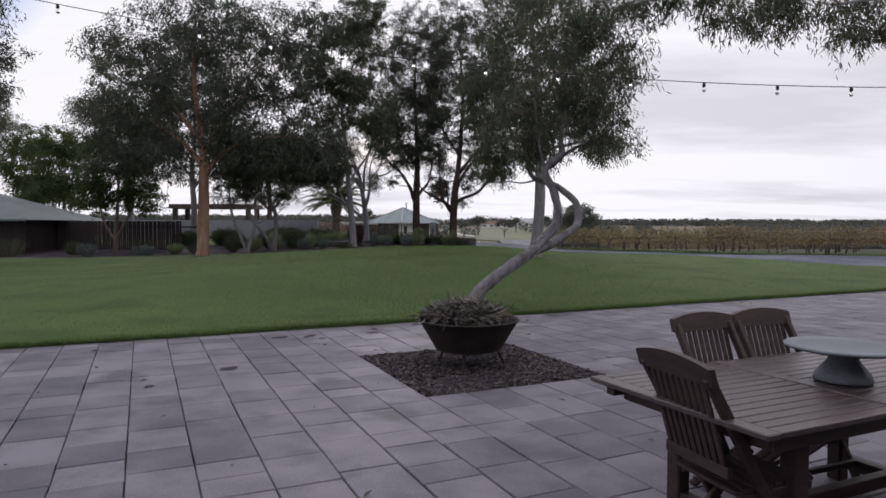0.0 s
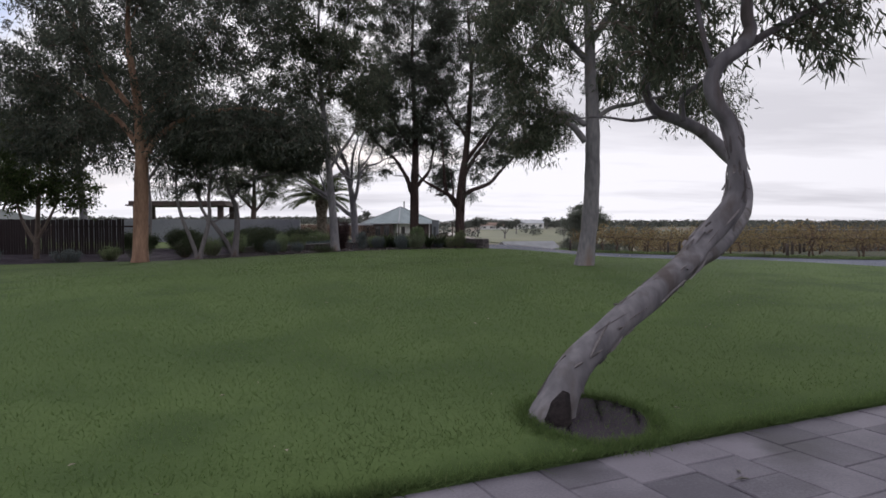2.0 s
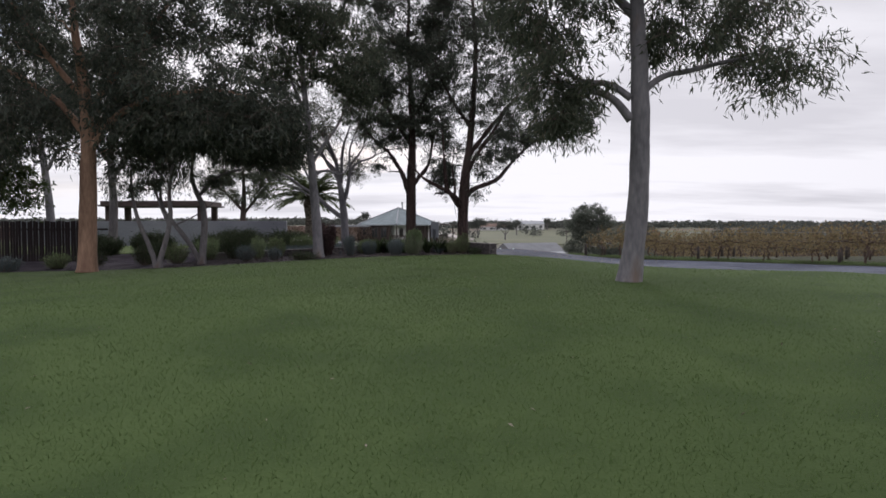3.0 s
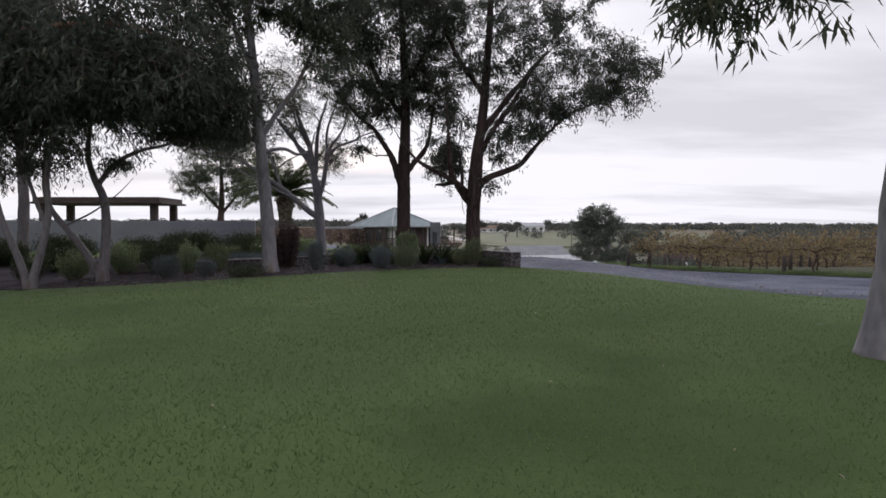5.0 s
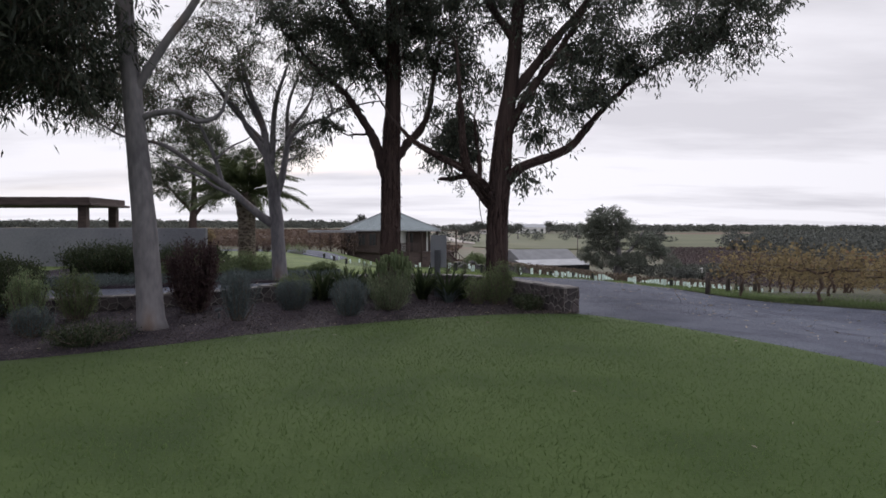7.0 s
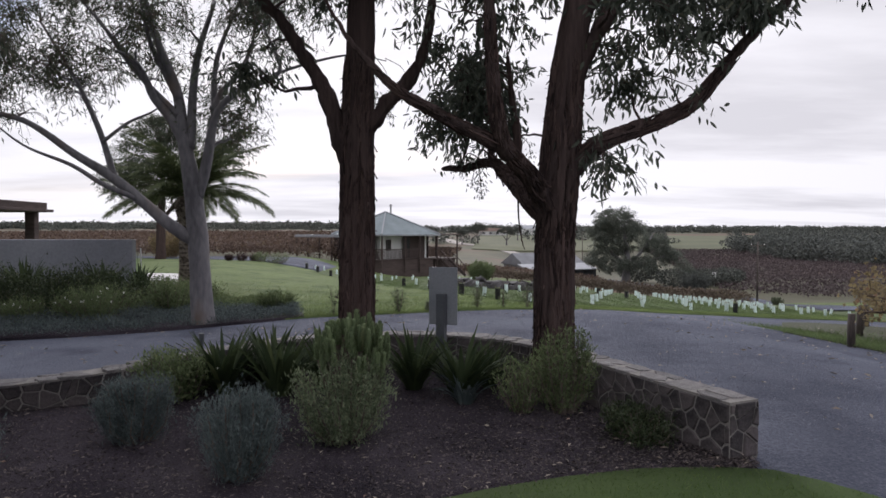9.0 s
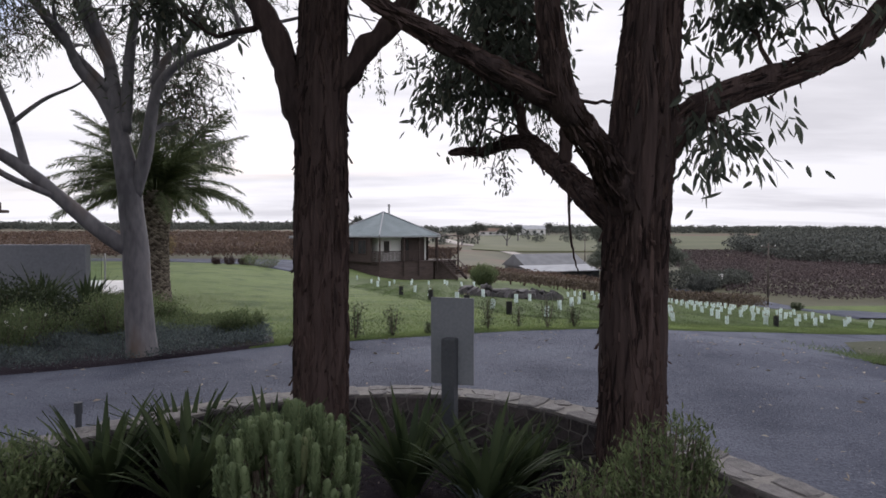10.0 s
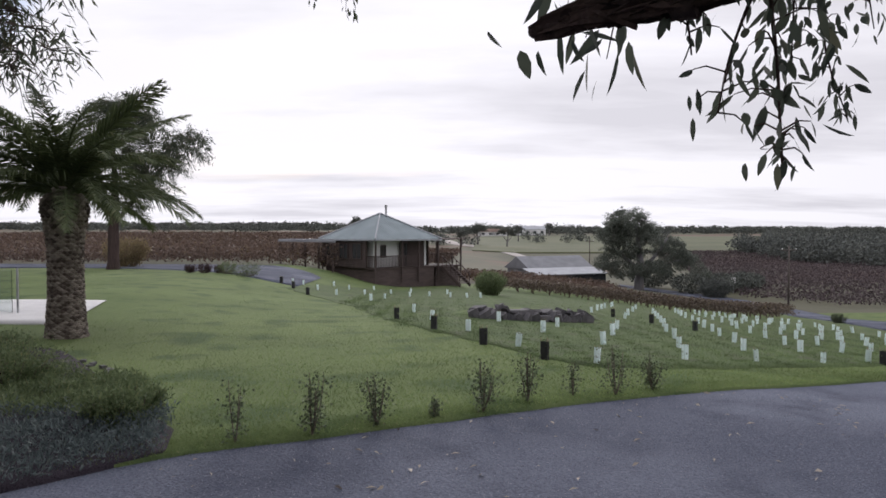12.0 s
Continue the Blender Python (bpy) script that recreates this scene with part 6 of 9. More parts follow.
    for x, y in ((0.1, 0.1), (2.9, 0.1), (S - 2.3, 0.1), (S, 0.1), (X1, 0.15), (X1, 3.1), (0.1, S - 0.1)):
        part("verandah_post", Build().box((x, y, E / 2 - 0.6), (0.12, 0.12, E + 1.2), None, 0.01), M_BROWN, h)
    bal = Build().box((0.055, 0.055, 0.42), (0.05, 0.05, 0.84)).mesh("baluster", M_BROWN)

    def rail(p, q, gap=0.16):
        p, q = Vector(p), Vector(q)
        bar = part("handrail", Build().beam(p + Vector((0, 0, 0.92)), q + Vector((0, 0, 0.92)), 0.09, 0.06), M_BROWN, h)
        n = int((q - p).length / gap)
        for k in range(1, n):
            part("baluster", bal, M_BROWN, bar, at=Matrix.Translation(p.lerp(q, k / n) + Vector((-0.055, -0.055, 0.06))))

    rail((0.1, 0.1, 0.07), (S - 2.3, 0.1, 0.07))
    rail((S - 0.2, 3.2, 0.07), (X1, 3.1, 0.07))
    rail((X1, 0.9, 0.07), (X1, 3.1, 0.07))
    rail((0.1, 0.1, 0.07), (0.1, 1.3, 0.07))
    steps = Build()
    for k in range(8):
        steps.box((S + 0.9, -0.2 - 0.26 * k, -0.1 - 0.18 * k), (1.2, 0.3, 0.05), None, 0.008)
    for x in (S + 0.28, S + 1.52):
        steps.beam((x, -0.05, -0.1), (x, -2.2, -1.6), 0.06, 0.28)
        steps.beam((x, -0.05, 0.85), (x, -2.2, -0.65), 0.07, 0.07)
        for k in range(5):
            steps.box((x, -0.1 - 0.5 * k, 0.35 - 0.36 * k), (0.05, 0.05, 1.0))
    part("stair", steps, M_BROWN, h, "timber steps with rails")
    # arbour along the far side
    for k in range(5):
        part("arbour_post", Build().box((-0.9, 4.2 + 1.9 * k, 0.45), (0.13, 0.13, 3.4), None, 0.01), M_BROWN, h)
    part("arbour_beam", Build().box((-0.9, 8.0, 2.12), (0.14, 8.2, 0.16), None, 0.01), M_ROOF_PALE, h, "pale arbour beam")
    for k in range(16):
        part("arbour_rafter", Build().box((-0.2, 4.2 + 0.5 * k, 2.24), (1.9, 0.06, 0.1)), M_ROOF_PALE, h)
    rng = np.random.default_rng(8)
    q = np.column_stack([rng.normal(-0.9, 0.3, 900), 4.2 + 1.9 * rng.integers(0, 5, 900) + rng.normal(0, 0.28, 900), rng.beta(2, 1.3, 900) * 2.2 - 0.2])
    part("climber", broad_leaves("climber", q, rng.uniform(0.1, 0.22, 900), M_VINE_RED, rng), M_VINE_RED, h, "dark red climbing vine", kind="stuff")
    return h


cottage()


def gable_building(name, label, place, wide, deep, eave, rise, wall, roof, openings=3):
    b = thing(name, label, "building", place)
    wall_part = part("wall", Build().box((0, 0, eave / 2), (wide, deep, eave), None, 0.02), wall, b)
    g = Build()
    o = 0.5
    pts = [(-wide / 2 - o, -deep / 2 - o, eave), (wide / 2 + o, -deep / 2 - o, eave), (wide / 2 + o, deep / 2 + o, eave), (-wide / 2 - o, deep / 2 + o, eave), (-wide / 2 - o, 0, eave + rise), (wide / 2 + o, 0, eave + rise)]
    g.convex(pts, [(0, 1, 5, 4), (2, 3, 4, 5), (0, 4, 3), (1, 2, 5), (0, 3, 2, 1)])
    part("roof", g, roof, b)
    for k in range(openings):
        x = -wide / 2 + wide * (k + 0.5) / openings
        part("window", Build().box((x, -deep / 2 - 0.03, eave * 0.55), (wide / openings * 0.4, 0.1, eave * 0.45), None, 0.02), M_GLASS_DARK, wall_part)
    return b


M_SHED_ROOF = surf("dull_shed_roof", (0.125, 0.13, 0.142), (0.20, 0.205, 0.22), 0.6, 12, 0.6, 0.1, metal=0.2)
shed = gable_building("farm_shed", "low farm shed with pale sheet roof and lean-to", pose(19.5, 158, -6.7, 0, 0, 24), 13, 8, 2.6, 2.2, surf("grey_sheet_wall", (0.17, 0.18, 0.2), (0.27, 0.28, 0.3), 0.6, 8, 0.6, 0.1), M_SHED_ROOF)
lean = Build().convex([(-8.5, -9, 2.0), (6.5, -9, 2.0), (6.5, -4.5, 2.9), (-8.5, -4.5, 2.9), (-8.5, -9, 1.85), (6.5, -9, 1.85), (6.5, -4.5, 2.75), (-8.5, -4.5, 2.75)], [(0, 1, 2, 3), (4, 5, 6, 7), (0, 1, 5, 4), (1, 2, 6, 5), (2, 3, 7, 6), (3, 0, 4, 7)])
part("lean_to_roof", lean, M_ROOF_PALE, shed)
part("lean_to_wall", Build().box((-1, -6.7, 0.9), (14.4, 4.0, 1.9), None, 0.02), M_GLASS_DARK, shed)
gable_building("farm_house", "white farm building on the far hill", pose(80, 617, gz(80, 617) - 0.3, 0, 0, 8), 26, 12, 5.2, 3.2, M_WHITEWALL, M_ROOF_PALE, 4)
gable_building("farm_house", "long brown-roofed farmhouse on the far hill", pose(46, 600, gz(46, 600) - 0.3, 0, 0, 4), 24, 10, 3.4, 3.0, M_WHITEWALL, surf("brown_roof", (0.16, 0.11, 0.09), (0.24, 0.17, 0.14), 0.5, 8, 0.8, 0.1), 4)

# farm track up the hill and the lane in the valley
M_TRACK = surf("pale_track", (0.24, 0.22, 0.20), (0.36, 0.33, 0.31), 0.2, 6, 0.95, 0.2, 0.02, coords="World")
v, f = loft([(30, 300), (24, 360), (6, 420), (-6, 520)], [(36, 300), (31, 362), (14, 424), (4, 524)], 40, 4, 0.25, 0.1)
tagged(new("track", quick_mesh("track", v, f, M_TRACK, True)), "pale dirt track climbing the far hill", "road", kind="structure")
v, f = loft([(20.5, 66), (23, 75), (30, 92), (38.5, 113), (38, 130), (29, 146)], [(24.5, 66), (27, 75), (33.8, 91), (42.3, 112), (42, 133), (31, 152)], 60, 5, 0.10, 0.1)
tagged(new("lane", quick_mesh("lane", v, f, M_GRAVEL, True)), "grey lane along the valley fence", "road", kind="structure")
M_PADDOCK = surf("green_paddock", (0.058, 0.068, 0.034), (0.10, 0.104, 0.056), 0.03, 0.6, 0.95, 0.2, 0.1, coords="World")
v, f = loft([(14, 330), (60, 330), (170, 335)], [(30, 560), (80, 590), (300, 560)], 40, 30, 0.3, 0.1)
tagged(new("paddock", quick_mesh("paddock", v, f, M_PADDOCK, True)), "pale green paddock below the farmhouse", "field", kind="structure")
# gravel lane at the left behind the lawn
v, f = loft([(-60, 84), (-26, 81), (-17, 77.6), (-10.9, 71.5), (-8.0, 70.5)], [(-60, 90), (-24, 88), (-15, 86), (-10, 84), (-8.5, 80)], 40, 8, 0.045, 0.05)
tagged(new("lane", quick_mesh("lane", v, f, M_GRAVEL, True)), "gravel lane behind the lawn", "road", kind="structure")


def power_pole(x, y, tall):
    p = thing("power_pole", "tall timber power pole with a crossarm", "power pole", on_ground(x, y))
    part("pole", Build().tube([(0, 0, -0.2), (0, 0, tall)], [0.13, 0.08], 10), M_POST, p, smooth=True)
    arm = part("crossarm", Build().box((0, 0, tall - 0.5), (1.8, 0.1, 0.12), None, 0.01), M_POST, p)
    for k in (-0.8, 0.0, 0.8):
        part("insulator", Build().lathe([(0, 0), (0.05, 0), (0.07, 0.06), (0.04, 0.14), (0, 0.16)], (k, 0, tall - 0.44), 10), M_WHITEWALL, arm)


power_pole(38.8, 111.2, 7.6)
power_pole(31, 175, 8.5)
sign_far = thing("lane_sign", "small white lane sign on a steel post", "sign", on_ground(45.5, 139.8))
part("post", Build().tube([(0, 0, -0.1), (0, 0, 2.4)], [0.05, 0.05], 8), M_STEEL, sign_far)
part("board", Build().box((0, -0.06, 2.0), (0.7, 0.04, 0.9), None, 0.01), M_WHITEWALL, sign_far)


# ---- garden bed ----
M_STONE = surf("dark_fieldstone", (0.030, 0.027, 0.030), (0.10, 0.086, 0.088), 4, 40, 0.9, 0.6, 0.012, vary=0.9)
M_CAP = surf("flat_cap_stone", (0.085, 0.080, 0.084), (0.225, 0.212, 0.212), 4, 45, 0.85, 0.6, 0.01, vary=0.6)
M_MORTAR = surf("pale_mortar", (0.15, 0.14, 0.134), (0.27, 0.255, 0.24), 5, 50, 0.95, 0.6, 0.008, coords="World")


def clip_cell(poly, p, q):
    """The part of a convex polygon that lies nearer to p than to q."""
    mid, d = (p + q) / 2, q - p
    out = []
    for k in range(len(poly)):
        a, b = poly[k - 1], poly[k]
        fa, fb = np.dot(a - mid, d), np.dot(b - mid, d)
        if (fa < 0) != (fb < 0):
            out.append(a + (b - a) * fa / (fa - fb))
        if fb < 0:
            out.append(b)
    return out


def stone_cells(rng, length, tall, rows, wide):
    """Irregular close-fitting stones over a strip: lists of corners (along, up)."""
    seeds = []
    for r in range(rows):
        s = rng.uniform(-0.1, 0.1)
        while s < length + 0.2:
            seeds.append(np.array([s, tall * (r + 0.5) / rows + rng.normal() * tall * 0.09]))
            s += wide * rng.uniform(0.6, 1.5)
    cells = []
    for p in seeds:
        poly = [np.array(c) for c in ((0.0, 0.0), (length, 0.0), (length, tall), (0.0, tall))]
        for q in seeds:
            if q is not p and abs(q[0] - p[0]) < 0.9 and poly:
                poly = clip_cell(poly, p, q)
        if len(poly) > 2:
            c = sum(poly) / len(poly)
            size = max(np.linalg.norm(a - c) for a in poly)
            if size > 0.035:
                cells.append([c + (a - c) * (1 - 0.0095 / max(size, 0.05) * 1.3) for a in poly])
    return cells


def garden_wall():
    rng = np.random.default_rng(91)
    line = rounded(WALL, 120)
    H, T = 0.44, 0.29
    w = thing("garden_wall", "low curved wall of dark fieldstone with pale mortar and flat capping", "stone wall", kind="structure")
    tang = np.gradient(line, axis=0)
    tang /= np.linalg.norm(tang, axis=1, keepdims=True)
    nor = np.stack([tang[:, 1], -tang[:, 0]], -1)
    core = Build()
    rings = []
    far_s = np.concatenate([[0], np.cumsum(np.linalg.norm(np.diff(line, axis=0), axis=1))])
    sunk = 0.17 * sm(6.0, 9.0, far_s)
    for i, (p, n) in enumerate(zip(line, nor)):
        z = gz(*p) - sunk[i]
        a, b = p + n * T / 2, p - n * T / 2
        rings.append([(a[0], a[1], z - 0.1), (a[0], a[1], z + H), (b[0], b[1], z + H), (b[0], b[1], z - 0.1)])
    verts = [q for r in rings for q in r]
    faces = [(4 * i + k, 4 * i + (k + 1) % 4, 4 * i + 4 + (k + 1) % 4, 4 * i + 4 + k) for i in range(len(rings) - 1) for k in range(4)]
    faces += [(0, 1, 2, 3), (4 * len(rings) - 1, 4 * len(rings) - 2, 4 * len(rings) - 3, 4 * len(rings) - 4)]
    core.add(verts, faces)
    part("mortar_core", core, M_MORTAR, w)
    d = np.concatenate([[0], np.cumsum(np.linalg.norm(np.diff(line, axis=0), axis=1))])
    inner = 1 if np.dot(nor[60], np.array([-1.2, 36.0]) - line[60]) > 0 else -1

    def lay(cell, at_face):
        """One stone: its rim in the mortar, its face proud, slightly domed."""
        n = len(cell)
        c = sum(cell) / n
        proud = 0.008 + 0.012 * rng.random()
        rim = [at_face(a, -0.03) for a in cell] + [at_face(a, 0.004) for a in cell] + [at_face(c + (a - c) * 0.86, proud * rng.uniform(0.7, 1.2)) for a in cell]
        faces = [tuple(range(2 * n, 3 * n))] + [(r * n + k, r * n + (k + 1) % n, (r + 1) * n + (k + 1) % n, (r + 1) * n + k) for r in (0, 1) for k in range(n)]
        mid = sum((Vector(p) for p in rim), Vector()) / len(rim)
        part("stone", Build().convex([tuple(Vector(p) - mid) for p in rim], faces), M_STONE, w, at=Matrix.Translation(mid))

    def side_face(side):
        def at_face(a, out):
            p = [float(np.interp(a[0], d, line[:, q])) for q in (0, 1)]
            n = [float(np.interp(a[0], d, nor[:, q])) * side for q in (0, 1)]
            low = float(np.interp(a[0], d, sunk))
            return (p[0] + n[0] * (T / 2 + out), p[1] + n[1] * (T / 2 + out), gz(*p) - low + a[1])
        return at_face

    for side, reach in ((inner, 12.0), (-inner, 2.0)):
        for cell in stone_cells(rng, reach, H - 0.012, 4, 0.165):
            lay(cell, side_face(side))
    # the end pier
    p0, t0 = line[0], -tang[0]

    def end_face(a, out):
        u = a[0] - T / 2
        x, y = p0[0] - t0[1] * u + t0[0] * out, p0[1] + t0[0] * u + t0[1] * out
        return (x, y, gz(*p0) + a[1])

    for cell in stone_cells(rng, T, H - 0.012, 4, 0.17):
        lay(cell, end_face)
    # capping
    caps = []
    for k in range(8):
        n = int(rng.integers(6, 9))
        rim = []
        for q in range(n):
            a = 2 * math.pi * (q + rng.uniform(-0.25, 0.25)) / n
            c, sn = math.cos(a), math.sin(a)
            r = min(0.5 / max(abs(c), abs(sn)), 0.64) * rng.uniform(0.90, 1.06)
            rim.append((c * r, sn * r))
        verts = [(x, y, -0.5) for x, y in rim] + [(x, y, 0.2) for x, y in rim] + [(x * 0.93, y * 0.93, 0.5 + rng.uniform(-0.14, 0.05)) for x, y in rim]
        caps.append(Build().convex(verts, [tuple(range(2 * n, 3 * n))] + [(r * n + q, r * n + (q + 1) % n, (r + 1) * n + (q + 1) % n, (r + 1) * n + q) for r in (0, 1) for q in range(n)]).mesh("cap_stone", M_CAP))
    s = 0.02
    while s < 13:
        L = rng.uniform(0.14, 0.38)
        i = min(int(np.searchsorted(d, s + L / 2)), len(line) - 1)
        p, t = line[i], tang[i]
        cut = rng.uniform(-0.07, 0.07)
        rows = ((0.0, 0.32),) if rng.random() < 0.3 else (((cut - 0.16) / 2, cut + 0.16), ((cut + 0.16) / 2, 0.16 - cut))
        for off, wide in rows:
            q = Vector((p[0] + nor[i][0] * off, p[1] + nor[i][1] * off, gz(*p) - sunk[i] + H - 0.007 + rng.normal() * 0.003))
            m = Matrix.Translation(q) @ Matrix.Rotation(math.atan2(t[1], t[0]) + rng.normal() * 0.02, 4, "Z") @ Matrix.Rotation(rng.normal() * 0.015, 4, "X")
            part("cap_stone", caps[int(rng.integers(0, 8))], M_CAP, w, at=m @ Matrix.Diagonal((L * rng.uniform(0.98, 1.06), wide * rng.uniform(0.96, 1.06), 0.034, 1)))
        s += L + 0.012
    return w


M_SH_GREY = foliage("silver_shrub_leaf", (0.062, 0.082, 0.084), (0.128, 0.158, 0.158), (0.15, 0.165, 0.15), 0.25)
M_SH_GREEN = foliage("green_shrub_leaf", (0.075, 0.105, 0.050), (0.165, 0.205, 0.100), (0.18, 0.19, 0.09), 0.35)
M_SH_LIGHT = foliage("fresh_shoot_leaf", (0.12, 0.165, 0.085), (0.23, 0.29, 0.155), (0.22, 0.24, 0.13), 0.45)
M_SH_SOFT = foliage("soft_grey_green_leaf", (0.105, 0.138, 0.082), (0.21, 0.25, 0.155), (0.22, 0.23, 0.14), 0.4)
M_SH_DARK = foliage("dark_shrub_leaf", (0.018, 0.028, 0.014), (0.050, 0.068, 0.030), (0.09, 0.09, 0.045), 0.2)
M_SH_SAP = foliage("sapling_leaf", (0.05, 0.068, 0.040), (0.11, 0.13, 0.078), (0.15, 0.15, 0.09), 0.3)
M_SH_PURPLE = foliage("purple_shrub_leaf", (0.030, 0.018, 0.020), (0.070, 0.042, 0.044), (0.08, 0.06, 0.045), 0.25)
M_STRAP = foliage("strap_leaf", (0.028, 0.044, 0.022), (0.07, 0.094, 0.043), (0.11, 0.13, 0.06), 0.25, 0.8)
M_FLOWER = foliage("white_flower", (0.55, 0.55, 0.52), (0.75, 0.75, 0.72), (0.7, 0.7, 0.6), 0.2)


def shrub(name, label, x, y, wide, tall, leaf, seed, n=2600, length=0.06, leaf_wide=0.012, upright=0.8, stems=34, flowers=0, group=""):
    """A rounded shrub: stems fan out from the base, small leaves crowd along their outer parts."""
    rng = np.random.default_rng(seed)
    s = thing(name, label, "shrub", on_ground(x, y), group)
    wood = Build()
    base, axis = [], []
    for k in range(stems):
        a, u = rng.uniform(0, 2 * math.pi), math.sqrt(rng.random())
        tip = np.array([math.cos(a) * u * wide / 2, math.sin(a) * u * wide / 2, tall * (0.55 + 0.45 * math.sqrt(max(0.0, 1 - u * u))) * rng.uniform(0.85, 1.06)])
        foot = np.array([math.cos(a) * u * wide * 0.16, math.sin(a) * u * wide * 0.16, 0.0])
        mid = foot * 0.4 + tip * np.array([0.62, 0.62, 0.45]) + rng.normal(size=3) * 0.02
        wood.tube([foot, mid, tip], [0.012, 0.008, 0.003], 4, False)
        m = 2 * n // stems
        t = rng.uniform(0.06, 1.05, m) ** 0.75
        line = np.where(t[:, None] < 0.5, foot + (mid - foot) * (t[:, None] * 2), mid + (tip - mid) * (t[:, None] * 2 - 1))
        d = (tip - mid) / (np.linalg.norm(tip - mid) + 1e-6)
        base.append(line + rng.normal(size=(m, 3)) * wide * 0.055)
        ax = d * upright + rng.normal(size=(m, 3)) * 0.55 + np.array([0, 0, 0.25])
        axis.append(ax / np.linalg.norm(ax, axis=1, keepdims=True))
    base, axis = np.concatenate(base), np.concatenate(axis)
    base[:, 2] = np.maximum(base[:, 2], 0.02)
    part("stem", wood, M_TWIG, s)
    k = len(base)
    part("leaf_mass", leaf_mesh("leaf_mass", base, axis, length * rng.uniform(0.6, 1.3, k), leaf_wide * rng.uniform(0.7, 1.3, k), leaf, rng), leaf, s)
    if flowers:
        i = rng.integers(0, k, flowers)
        q = base[i] * np.array([1.05, 1.05, 1.0]) + np.array([0, 0, 0.06])
        q = q[q[:, 2] > tall * 0.6]
        part("flower", broad_leaves("flower", np.repeat(q, 4, 0) + rng.normal(size=(4 * len(q), 3)) * 0.012, np.full(4 * len(q), 0.035), M_FLOWER, rng), M_FLOWER, s, "small white flowers", kind="stuff")
    return s


def candle_bush(x, y, wide, tall, seed):
    """A bush of upright finger-like shoots densely set with needles."""
    rng = np.random.default_rng(seed)
    s = thing("candle_bush", "pale green bush of upright finger-like shoots", "shrub", on_ground(x, y))
    wood = Build()
    B, A = [], []
    core = Build()
    for k in range(95):
        a, u = rng.uniform(0, 2 * math.pi), 0.8 * math.sqrt(rng.random())
        top = tall * (0.34 + 0.66 * math.sqrt(max(0.0, 1 - 0.9 * u * u))) * rng.uniform(0.82, 1.04)
        tip = np.array([math.cos(a) * u * wide / 2, math.sin(a) * u * wide / 2, top])
        L = rng.uniform(0.13, 0.24)
        lean = np.array([math.cos(a) * u * 0.16, math.sin(a) * u * 0.16, 1.0])
        lean /= np.linalg.norm(lean)
        low = tip - lean * L
        wood.tube([np.array([0, 0, 0.0]), low * np.array([0.7, 0.7, 0.5]), low, tip - lean * 0.03], [0.012, 0.009, 0.008, 0.006], 4, False)
        core.tube([low, low + lean * L * 0.3, tip - lean * 0.05, tip - lean * 0.012, tip], [0.010, 0.017, 0.020, 0.016, 0.006], 7)
        m = 150
        t, g = rng.uniform(0, 1, m), rng.uniform(0, 2 * math.pi, m)
        e1 = np.cross(lean, [1, 0, 0.1])
        e1 /= np.linalg.norm(e1)
        e2 = np.cross(lean, e1)
        rad = np.cos(g)[:, None] * e1 + np.sin(g)[:, None] * e2
        B.append(low + lean * (t * (L - 0.02))[:, None] + rad * 0.015)
        ax = rad * (0.8 - 0.5 * t[:, None]) + lean * (0.8 + 0.4 * t[:, None])
        A.append(ax / np.linalg.norm(ax, axis=1, keepdims=True))
    B, A = np.concatenate(B), np.concatenate(A)
    part("stem", wood, M_TWIG, s)
    part("shoot_core", core, M_SH_LIGHT, s, smooth=True, kind="stuff")
    k = len(B)
    part("shoot", leaf_mesh("shoot", B, A, 0.027 * rng.uniform(0.7, 1.3, k), np.full(k, 0.007), M_SH_LIGHT, rng, 0.1), M_SH_LIGHT, s, "dense soft needle shoots", kind="stuff")
    return s


def strap_plant(x, y, spread, tall, seed, blades=60, leaf=None, name="strap_leaf_plant", label="clump of dark arching strap leaves"):
    """A tuft of long arching blades."""
    rng = np.random.default_rng(seed)
    s = thing(name, label, "plant", on_ground(x, y), "strap-leaved clumps" if name == "strap_leaf_plant" else "")
    V, F = [], []
    for k in range(blades):
        a, out = rng.uniform(0, 2 * math.pi), rng.uniform(0.15, 1.0)
        L, w = tall * rng.uniform(0.8, 1.35), rng.uniform(0.048, 0.074) * tall / 0.6
        d, t = np.array([math.cos(a), math.sin(a), 0]), np.array([-math.sin(a), math.cos(a), 0])
        p, o = d * rng.uniform(0, 0.08), len(V)
        ang = 1.52 - 0.62 * out
        for i in range(7):
            k2 = i / 6
            ww = w * (1 - k2 ** 3.2) + 0.001
            V += [p - t * ww / 2, p + np.array([0, 0, -0.004]) + d * 0.003, p + t * ww / 2]
            ang -= (0.03 + 0.26 * out * k2) * spread
            p = p + (d * math.cos(ang) + np.array([0, 0, math.sin(ang)])) * L / 6
            p[2] = max(p[2], 0.02)
        for i in range(6):
            F += [(o + 3 * i, o + 3 * i + 1, o + 3 * i + 4, o + 3 * i + 3), (o + 3 * i + 1, o + 3 * i + 2, o + 3 * i + 5, o + 3 * i + 4)]
    part("leaf_blade", quick_mesh("leaf_blade", np.array(V), np.array(F), leaf or M_STRAP), leaf or M_STRAP, s)
    return s


